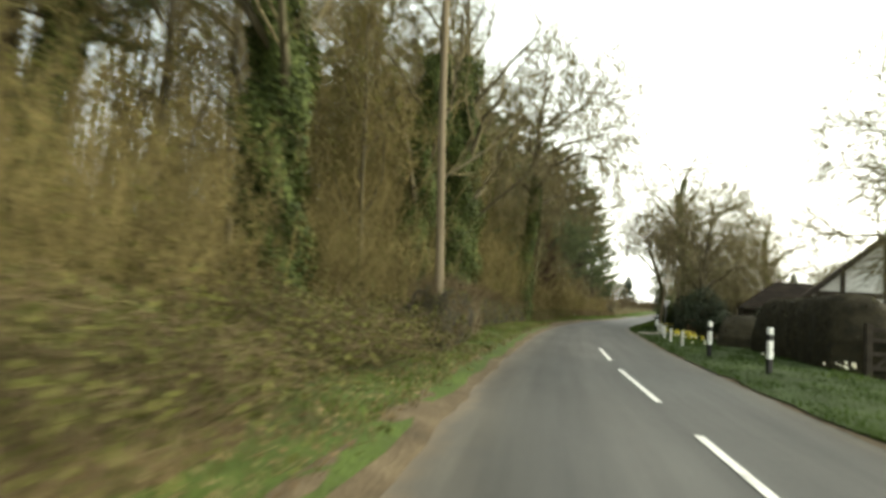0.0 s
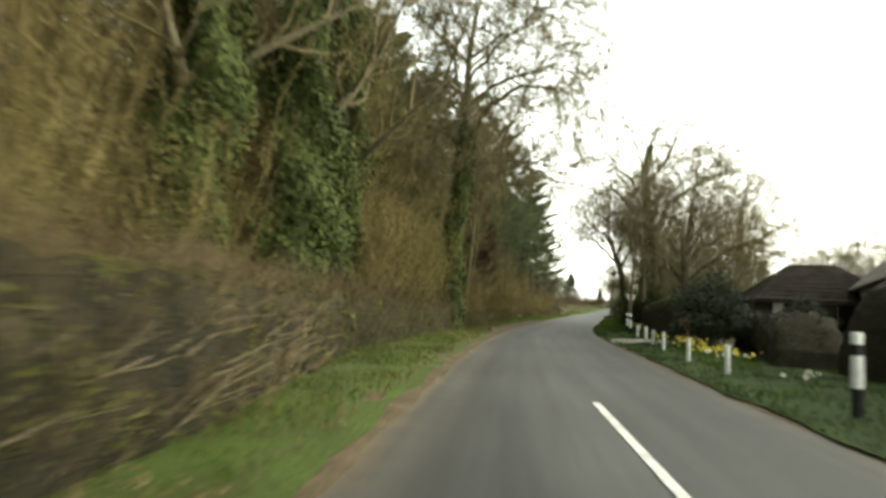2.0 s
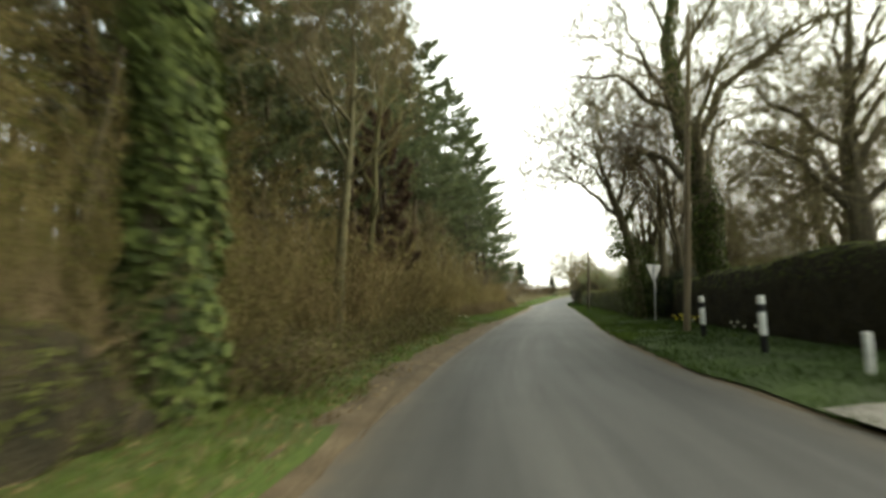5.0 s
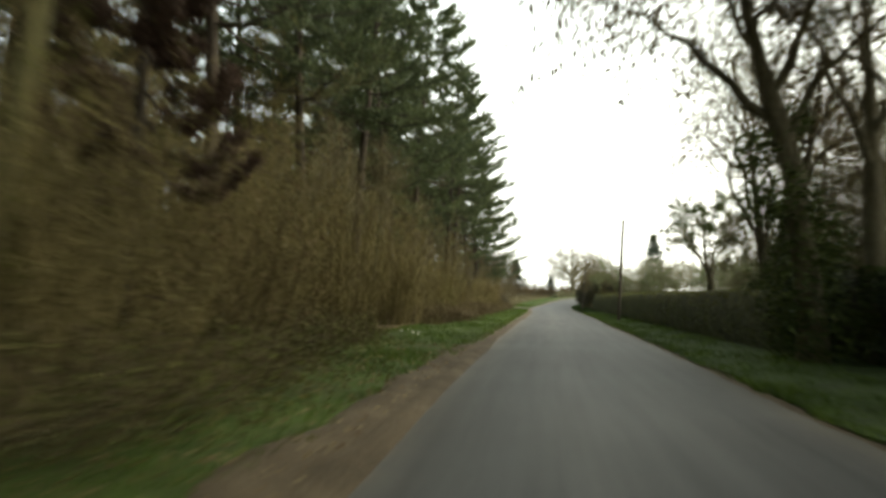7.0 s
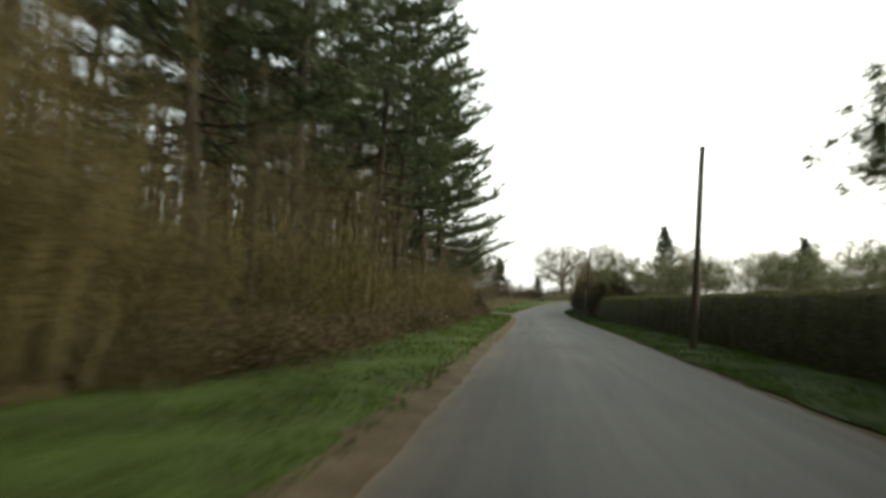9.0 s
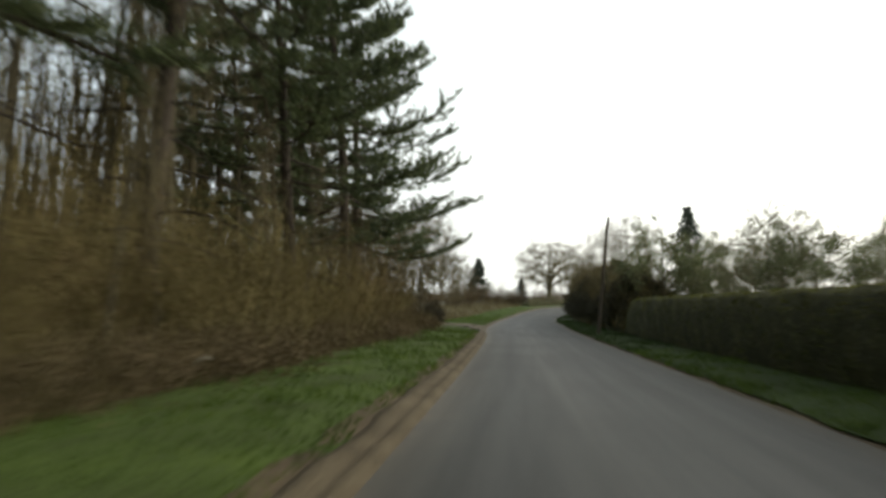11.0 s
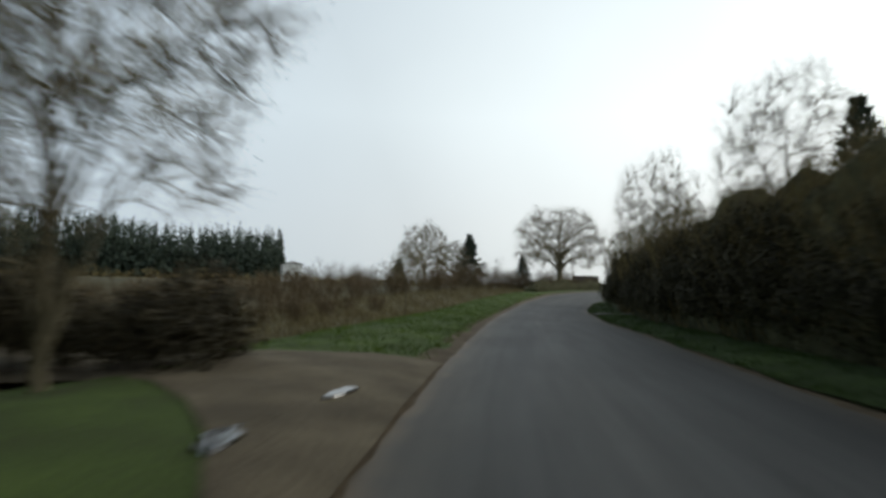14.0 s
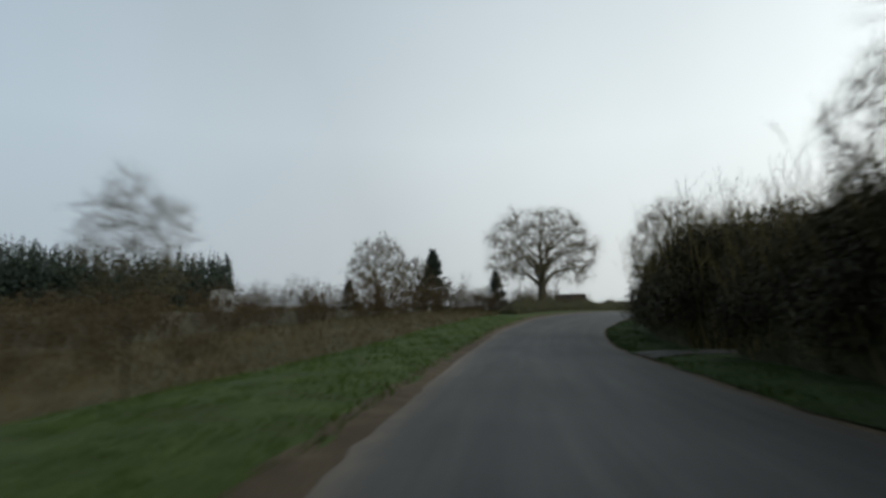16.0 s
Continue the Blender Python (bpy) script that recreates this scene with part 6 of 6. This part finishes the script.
# ---- open land beyond the wood ----
def build_far():
    rng = np.random.default_rng(5)
    clipped_hedge("hedgerow", "low dark hedgerow round the outside of the bend", on_left, 168, 204, 2.2, 1.6, lambda x: 1.5 + 0.2 * math.sin(x), "darkleaf", 9000, 0.07, ragged=0.22, tips=2500)
    w, c, tips, ways, tr, rd, r = crown_tree(91, 0.55, 3.0, (0, 0, 7.7), (7.6, 7.6, 5.8), 16, 170, 3000, 4, 0.8, 0.024, 0.1, low=-0.8, lumpy=0.12, limb=0.62)
    oak = make_tree("oak_tree", "large spreading bare oak at the bend", (77.2, 186.0, 0), 0, w, c, "bark", "twig", (), "field trees", 1.0)
    w, c, tips, ways, tr, rd, r = crown_tree(92, 0.36, 2.8, (0, 0, 7.0), (5.3, 5.3, 5.6), 13, 130, 1900, 4, 0.8, 0.028, 0.2, low=-0.75, lumpy=0.12, limb=0.6)
    b = make_tree("field_tree", "round-headed bare tree in the field hedge", (62.8, 220.0, 0), 0, w, c, "bark", "twig", (), "field trees", 1.05)
    setup(b, (70.5, 224.0, 0), 120, 0.75)
    w, b, l = conifer(93, 11.6, 4.4, 18, 8, needle=0.6)
    con = tagged(new("conifer"), "dark pointed conifer beyond the field", "tree", "conifers")
    placed(con, (74.0, 223.8, 0))
    part("trunk", w, M["pinebark"], con)
    part("bough_frame", b, M["pinebark"], con)
    part("needles", l, M["spruce"], con)
    setup(con, (73.6, 192.5, 0), 60, 0.48)
    setup(con, (58.5, 226.0, 0), 60, 0.5)
    # scrub along the field
    w, l = shrub(94, 2.9, 2.0, 34, 8, 3, 0.06, share=1.6, r=0.013)
    sc = tagged(new("field_scrub"), "brown leafless scrub along the field edge", "shrub", "field scrub")
    sc.matrix_basis = pose(24.0, 116.0, -0.1)
    part("stem_tangle", w, M["scrub"], sc)
    part("foliage", l, M["scrubleaf"], sc)
    for u in np.arange(112, 192, 2.5):
        base = np.interp(u, [112, 150, 187], [14.0, 15.0, 9.0])
        for d in (0.0, 3.2, 7.0):
            if u > 160 and d > 4:
                continue
            setup(sc, left_at(u + rng.uniform(-1, 1), base + d + rng.uniform(-1, 1), -0.1), rng.uniform(0, 360), rng.uniform(0.85, 1.2) * (1.1 if d > 2 else 0.85) * float(np.interp(u, [112, 130, 150, 162, 175], [0.48, 0.6, 0.76, 1.05, 1.2])))
    for u in np.arange(113, 140, 1.8):
        setup(sc, left_at(u + rng.uniform(-0.6, 0.6), 8.6 + rng.uniform(-1.2, 1.6), -0.12), rng.uniform(0, 360), rng.uniform(0.32, 0.5))
    # bush where the wood ends
    w, c, tips, ways, tr, rd, r = crown_tree(95, 0.085, 0.45, (0.0, -0.3, 4.4), (2.35, 2.35, 3.1), 20, 130, 2400, 5, 0.4, 0.008, 0.2, low=-0.8, lumpy=0.16, limb=0.55)
    end = make_tree("thorn_tree", "many-limbed bare thorn tree at the end of the wood", (32.2, 109.6, 0), 0, w, c, "bark", "twig", [("leaves", leafage(r, tips, 0.02, 0.35), "bud")], "thorn trees")
    setup(end, (30.4, 108.4, 0), 120, 0.9)
    setup(end, (61.9, 143.9, 0), 70, 0.95)
    setup(end, (63.7, 141.4, 0), 170, 0.85)
    setup(end, (28.4, 106.4, 0), 20, 0.95)
    w, l = dense_bush(96, 1.7, 1.3, 7000, 0.045)
    dk = tagged(new("dark_bush"), "dense dark rounded bush by the field track", "bush", "dark bushes")
    dk.matrix_basis = pose(31.0, 112.6, -0.05)
    part("stem_tangle", w, M["bark"], dk)
    part("foliage", l, M["darkleaf"], dk)
    setup(dk, (33.2, 111.6, -0.05), 90, 0.95)
    setup(dk, (29.0, 111.4, -0.05), 190, 1.0)
    # far plantation and tree line
    g = Geo()
    n, m = 1500, 40
    x, y = rng.uniform(-260, 32, n), rng.uniform(335, 395, n)
    y = y + np.maximum(0, -x) * 0.15
    h = rng.uniform(21.0, 24.5, n) + 6 * np.clip(-x / 60, 0, 1) + 1.2 * np.sin(x * 0.11)
    k = rng.uniform(0, 1, (n, m))
    a = rng.uniform(0, 6.28, (n, m))
    R = 2.5 * (1 - k) ** 0.85
    c = np.stack([x[:, None] + np.cos(a) * R, y[:, None] + np.sin(a) * R, h[:, None] * (0.12 + 0.87 * k)], -1).reshape(-1, 3)
    u = unit(np.stack([np.cos(a), np.sin(a), -0.8 + 0 * a], -1).reshape(-1, 3))
    v = unit(np.cross(u, rng.normal(size=u.shape)))
    s = 1.45 * (1.05 - 0.8 * k.reshape(-1, 1))
    g.leaves(c, u * s, v * s * 0.7)
    g.spikes(np.stack([x, y, 0 * x - 0.2], 1), np.stack([x, y, h], 1), 0.25)
    g.raise_all(3.0)
    tagged(part("far_plantation", g, M["spruce"]), "distant dark conifer plantation behind the field", "woodland", kind="stuff")
    g = Geo()
    n = 22000
    t = rng.uniform(0, 1, n)
    x, y = -80 + 420 * t, 330 - 40 * t + rng.uniform(0, 70, n)
    h = 2.6 + 3.0 * np.maximum(0, wobble(x * 0.05, x * 0.11, 1.0)) + rng.uniform(0, 1.0, n)
    c = np.stack([x, y, h * rng.uniform(0, 1, n)], 1)
    u = unit(rng.normal(size=c.shape))
    v = unit(np.cross(u, rng.normal(size=c.shape)))
    g.leaves(c, u * 0.5, v * 0.4)
    g.raise_all(3.0)
    tagged(part("far_hedgerow", g, M["brown"]), "distant brown hedgerows on the skyline", "hedgerow", kind="stuff")


build_far()


# ---- buildings, gate, car and small things ----
def gabled_house(name, label, at, turn, w, l, eave, ridge, wall_m, roof_m, beams=True, windows=()):
    """w across the gable, l along the ridge; the gable faces -y."""
    ob = tagged(new(name), label, "house")
    placed(ob, at, turn)
    g = Geo()
    prof = [(-w / 2, -0.2), (w / 2, -0.2), (w / 2, eave), (0, ridge), (-w / 2, eave)]
    b = g._add([(x, 0, z) for x, z in prof] + [(x, l, z) for x, z in prof])
    for i in range(5):
        j = (i + 1) % 5
        g.q.append(np.array([[i, j, 5 + j, 5 + i]]) + b)
    for o in (0, 5):
        g.q.append(np.array([[o, o + 1, o + 2, o + 4]]) + b)
        g.t.append(np.array([[o + 4, o + 2, o + 3]]) + b)
    part("wall", g, M[wall_m], ob)
    s = math.atan2(ridge - eave, w / 2)
    ln = math.hypot(w / 2, ridge - eave) + 0.45
    for sg in (-1, 1):
        m = Matrix.Translation((0, 0, ridge + 0.06)) @ Matrix.Rotation(sg * s, 4, "Y")
        roof = part("roof", bevelled(Geo().box((min(0, sg * ln), -0.35, -0.06), (max(0, sg * ln), l + 0.35, 0.09), m), 0.02, 1), M[roof_m], ob)
        n = int(ln / 0.32)
        for i in range(n):
            x0 = sg * (i + 0.08) * ln / n
            x1 = sg * (i + 1.02) * ln / n
            mm = m @ Matrix.Translation((0, 0, 0.095)) @ Matrix.Rotation(sg * 0.03, 4, "Y")
            part("tile_course", Geo().box((min(x0, x1), -0.37, 0), (max(x0, x1), l + 0.37, 0.03), mm), M[roof_m], roof)
        part("bargeboard", bevelled(Geo().box((min(0, sg * ln), -0.39, -0.16), (max(0, sg * ln), -0.35, 0.05), m), 0.006, 1), M["timber"], ob)
    if beams:
        for x in (-w * 0.32, -w * 0.08, w * 0.18, w * 0.40):
            top = eave + (ridge - eave) * (1 - abs(x) / (w / 2)) - 0.1
            part("timber_post", bevelled(Geo().box((x - 0.09, -0.05, 0.0), (x + 0.09, 0.03, top)), 0.01, 1), M["timber"], ob)
        part("timber_rail", bevelled(Geo().box((-w / 2, -0.06, eave - 0.1), (w / 2, 0.02, eave + 0.1)), 0.01, 1), M["timber"], ob)
    for x, z, ww, hh in windows:
        fr = part("window", bevelled(Geo().box((x - ww / 2 - 0.07, -0.07, z - 0.07), (x + ww / 2 + 0.07, -0.01, z + hh + 0.07)), 0.01, 1), M["signback"], ob)
        for i in (0, 1):
            part("pane", Geo().box((x - ww / 2 + i * ww / 2 + 0.02, -0.085, z), (x + i * ww / 2 - 0.02, -0.068, z + hh)), M["glass"], fr)
    return ob


gabled_house("cottage", "whitewashed timber-framed cottage with a dark tiled roof", (18.4, 22.6, 0), -36, 6.0, 9.0, 2.65, 5.5, "limewash", "rooftile", True, ((-1.75, 1.0, 0.9, 1.4), (0.3, 1.0, 0.9, 1.2), (0.3, 3.2, 0.7, 0.9)))
gabled_house("barn", "distant low barn with a dark roof", (94.6, 204.3, 0), 62, 3.6, 4.4, 1.3, 2.8, "weathered", "timber", False)
gabled_house("farmhouse", "distant white farmhouse below the plantation", (35.8, 241.5, 0), 4, 4.4, 6.0, 4.2, 4.7, "white", "rooftile", False, ((-1.2, 1.2, 0.8, 1.1), (1.2, 1.2, 0.8, 1.1)))


def timber_gate(at, turn):
    ob = tagged(new("garden_gate"), "weathered dark wooden gate at the end of the hedge", "gate")
    placed(ob, at, turn)
    for x in (0.0, 1.25):
        part("post", bevelled(Geo().box((x - 0.07, -0.07, -0.2), (x + 0.07, 0.07, 1.35)), 0.012), M["timber"], ob)
    for z in (0.25, 0.6, 0.95, 1.22):
        part("rail", bevelled(Geo().box((0.07, -0.02, z - 0.05), (1.18, 0.02, z + 0.05)), 0.008, 1), M["timber"], ob)
    part("brace", Geo().tube([(0.1, 0.03, 0.2), (0.6, 0.03, 0.7), (1.15, 0.03, 1.2)], [0.035] * 3, 4), M["timber"], ob)
    return ob


timber_gate((10.9, 14.4, 0.05), -12)


def brick_pillar(at, turn):
    ob = tagged(new("gate_pillar"), "red brick gate pillar with a stone cap beside the drive", "pillar")
    placed(ob, at, turn)
    part("core", Geo().box((-0.19, -0.19, -0.1), (0.19, 0.19, 1.23)), M["concrete"], ob)
    me = bevelled(Geo().box((-0.1025, -0.05, -0.0325), (0.1025, 0.05, 0.0325)), 0.004, 1)
    for k in range(16):
        z = 0.04 + k * 0.075
        for sgn in (-1, 1):
            for off in (-0.107, 0.107):
                for ax in (0, 1):
                    b = part("brick", me, M["brick"], ob)
                    shift = off + (0.05 if k % 2 else -0.05) * (1 if abs(off) < 0.2 else 0)
                    shift = max(-0.11, min(0.11, shift))
                    b.matrix_basis = pose(shift, sgn * 0.165, z) if ax == 0 else pose(sgn * 0.165, shift, z, 0, 0, 90)
    part("cap", bevelled(Geo().box((-0.23, -0.23, 1.225), (0.23, 0.23, 1.30)), 0.02), M["concrete"], ob)
    return ob


brick_pillar((14.4, 32.3, 0), -15)


def parked_car(at, turn):
    """A dark hatchback standing in the garage."""
    ob = tagged(new("car"), "dark hatchback parked inside the open garage", "car")
    placed(ob, at, turn)
    side = [(-1.95, 0.35), (-2.0, 0.62), (-1.9, 0.88), (-1.25, 0.98), (-0.65, 1.38), (0.0, 1.46), (0.9, 1.44), (1.55, 1.20), (1.85, 0.95), (1.95, 0.7), (1.93, 0.35)]
    w = np.array([0.80, 0.84, 0.85, 0.80, 0.62, 0.58, 0.58, 0.66, 0.76, 0.82, 0.80])
    p = np.array(side)
    rows = []
    for f in (-1, -0.96, -0.6, 0, 0.6, 0.96, 1):
        rows.append(np.stack([p[:, 0], f * w, p[:, 1] - 0.03 * (abs(f) > 0.95)], 1))
    g = Geo().grid(np.array(rows))
    for f in (-1, 1):
        low = np.stack([p[:, 0], f * w, np.full(len(p), 0.3)], 1)
        g.grid(np.stack([low, np.stack([p[:, 0], f * w, p[:, 1] - 0.03], 1)], 0))
    part("body", g, M["carpaint"], ob, smooth=True)
    for f in (-1, 1):
        part("side_window", Geo().grid(np.array([[(-0.95, f * 0.775, 0.99), (-0.58, f * 0.66, 1.30), (0.0, f * 0.63, 1.37)], [(1.4, f * 0.775, 0.99), (1.3, f * 0.70, 1.2), (0.9, f * 0.63, 1.37)]])), M["glass"], ob)
        for x in (-1.25, 1.25):
            wh = part("wheel", Geo().tube([(x, f * 0.66, 0.31), (x, f * 0.76, 0.31), (x, f * 0.86, 0.31)], [0.31, 0.315, 0.30], 20), M["rubber"], ob)
            part("rim", Geo().tube([(x, f * 0.82, 0.31), (x, f * 0.86, 0.31), (x, f * 0.872, 0.31)], [0.2, 0.2, 0.17], 14), M["signback"], wh)
    part("windscreen", Geo().grid(np.array([[(-1.2, -0.70, 1.0), (-0.68, -0.56, 1.375)], [(-1.2, 0.70, 1.0), (-0.68, 0.56, 1.375)]])), M["glass"], ob)
    part("rear_window", Geo().grid(np.array([[(0.98, -0.52, 1.435), (1.56, -0.6, 1.21)], [(0.98, 0.52, 1.435), (1.56, 0.6, 1.21)]])), M["glass"], ob)
    for f in (-1, 1):
        part("headlight", bevelled(Geo().box((-1.98, f * 0.62 - 0.14, 0.66), (-1.86, f * 0.62 + 0.14, 0.80)), 0.02), M["glass"], ob)
    return ob


parked_car((20.2, 33.0, 0.0), 66)


def garage(at, turn):
    """A dark timber garage with an open front between pale posts."""
    ob = tagged(new("garage"), "dark timber garage with a broad roof and pale front posts", "garage")
    placed(ob, at, turn)
    part("back_wall", bevelled(Geo().box((-0.3, 4.4, -0.2), (3.3, 4.55, 1.95)), 0.01, 1), M["timber"], ob)
    for x in (-0.9, 3.3):
        part("side_wall", bevelled(Geo().box((x, 0.0, -0.2), (x + 0.6, 4.39, 1.95)), 0.01, 1), M["timber"], ob)
    for x in (-0.24, 2.86):
        part("post", bevelled(Geo().box((x, -0.12, -0.2), (x + 0.36, -0.004, 1.87)), 0.012), M["limewash"], ob)
    part("lintel", bevelled(Geo().box((-0.9, -0.1, 1.874), (3.9, 0.05, 1.97)), 0.01), M["concrete"], ob)
    for sg, y0 in ((1, -0.6), (-1, 5.1)):
        rows = 9
        roof = part("roof", Geo().grid(np.array([[(-1.0 + 1.9 * k, y0 + sg * 2.85 * k, 1.95 + 1.65 * k), (4.3 - 1.7 * k, y0 + sg * 2.85 * k, 1.95 + 1.65 * k)] for k in (0.0, 0.5, 1.0)])), M["darkroof"], ob)
        for i in range(rows):
            a, b = i / rows, (i + 1.05) / rows
            g = Geo().grid(np.array([[(-1.02 + 1.9 * a, y0 + sg * (2.85 * a - 0.02), 2.01 + 1.65 * a), (4.32 - 1.7 * a, y0 + sg * (2.85 * a - 0.02), 2.01 + 1.65 * a)], [(-1.02 + 1.9 * b, y0 + sg * 2.85 * b, 1.97 + 1.65 * b), (4.32 - 1.7 * b, y0 + sg * 2.85 * b, 1.97 + 1.65 * b)]]))
            part("tile_course", g, M["darkroof"], roof)
    for x0, x1 in ((-1.0, 0.9), (4.3, 2.6)):
        part("hip", Geo().grid(np.array([[(x0, -0.6, 1.95), (x1, 2.25, 3.6)], [(x0, 5.1, 1.95), (x1, 2.25, 3.6)]])), M["darkroof"], ob)
    return ob


garage((18.0, 31.7, 0), -24)


def puddle(at, a, b, turn, seed):
    """Standing rain water, sinking into the mud at its rim."""
    k = np.linspace(0, 2 * np.pi, 29)
    rag = 1 + 0.22 * np.sin(k * 2 + seed) + 0.12 * np.sin(k * 5 + seed * 2)
    rows = [np.stack([np.cos(k) * a * f * rag, np.sin(k) * b * f * rag, 0 * k + z], 1) for f, z in ((0.0, 0.0), (0.5, 0.0), (0.9, 0.0), (1.0, -0.03))]
    ob = tagged(part("puddle", Geo().grid(np.array(rows)[:, ::-1]), M["puddle"]), "shallow rain puddle in the muddy mouth of the track", "puddle", "puddles", "structure")
    placed(ob, at, turn)


puddle((34.1, 104.95, 0.095), 0.24, 0.55, -20, 1)
puddle((34.3, 107.0, 0.170), 0.15, 0.32, -20, 3)
puddle((35.35, 108.9, 0.150), 0.12, 0.3, -30, 5)
for i, (x, y, n) in enumerate(((13.3, 55.9, 5), (23.6, 84.2, 3), (24.6, 87.1, 3))):
    if n:
        daffodils((x, y, 0.1), n, 0.25, "paleflower", 140 + i, "small clump of pale flowers in the verge grass")


# ---- verge growth ----
grass_along("verge_grass", "green spring grass along the lane", on_left, 5, 36, 0.5, 2.2, 20000, 0.12, "grass", 0.010)
grass_along("verge_grass", "sparse green grass under the wood's edge", on_left, 36, 54, 0.5, 2.2, 9000, 0.12, "grass", 0.010)
grass_along("verge_grass", "wide green grass verge beside the wood", on_left, 52, 104.6, 0.25, 4.2, 60000, 0.12, "grass", 0.010)
grass_along("verge_grass", "green grass verge beside the field", on_left, 112.2, 165, 0.25, 4.6, 36000, 0.13, "grass", 0.011)
grass_along("verge_grass", "green grass verge in front of the garden hedge", on_right, 2, 50, -0.04, 3.6, 44000, 0.12, "dimmedgrass", 0.010)
# undimmed grass on the sunlit stretch, between the two with painted shade
grass_along("verge_grass", "narrow bright green grass verge under the hedge", on_right, 42, 92, -0.04, 1.9, 34000, 0.12, "grass", 0.010)
grass_along("verge_grass", "narrow green grass verge under the tall hedge", on_right, 92, 170, -0.04, 1.9, 40000, 0.12, "dimmedgrass", 0.010)
grass_along("dry_grass", "withered blades among the verge grass", on_left, -3, 36, 0.3, 2.2, 14000, 0.17, "dry", 0.007)
grass_along("dry_grass", "pale dry grass in front of the field scrub", on_left, 112, 185, 4.2, 15.0, 60000, 0.34, "dry", 0.010, -0.12)
grass_along("dead_stems", "pale dead stems at the foot of the wood", on_left, 64, 104, 2.7, 4.4, 18000, 0.95, "dry", 0.010, 0.1, "dead stems")
scatter_leaves("dead_leaves", "brown fallen leaves on the bank", on_left, -4, 14, 0.35, 3.0, 7000, 0.026, "deadleaf")
scatter_leaves("dead_leaves", "brown fallen leaves along the muddy edge", on_left, 30, 56, 0.1, 2.6, 4500, 0.028, "deadleaf")
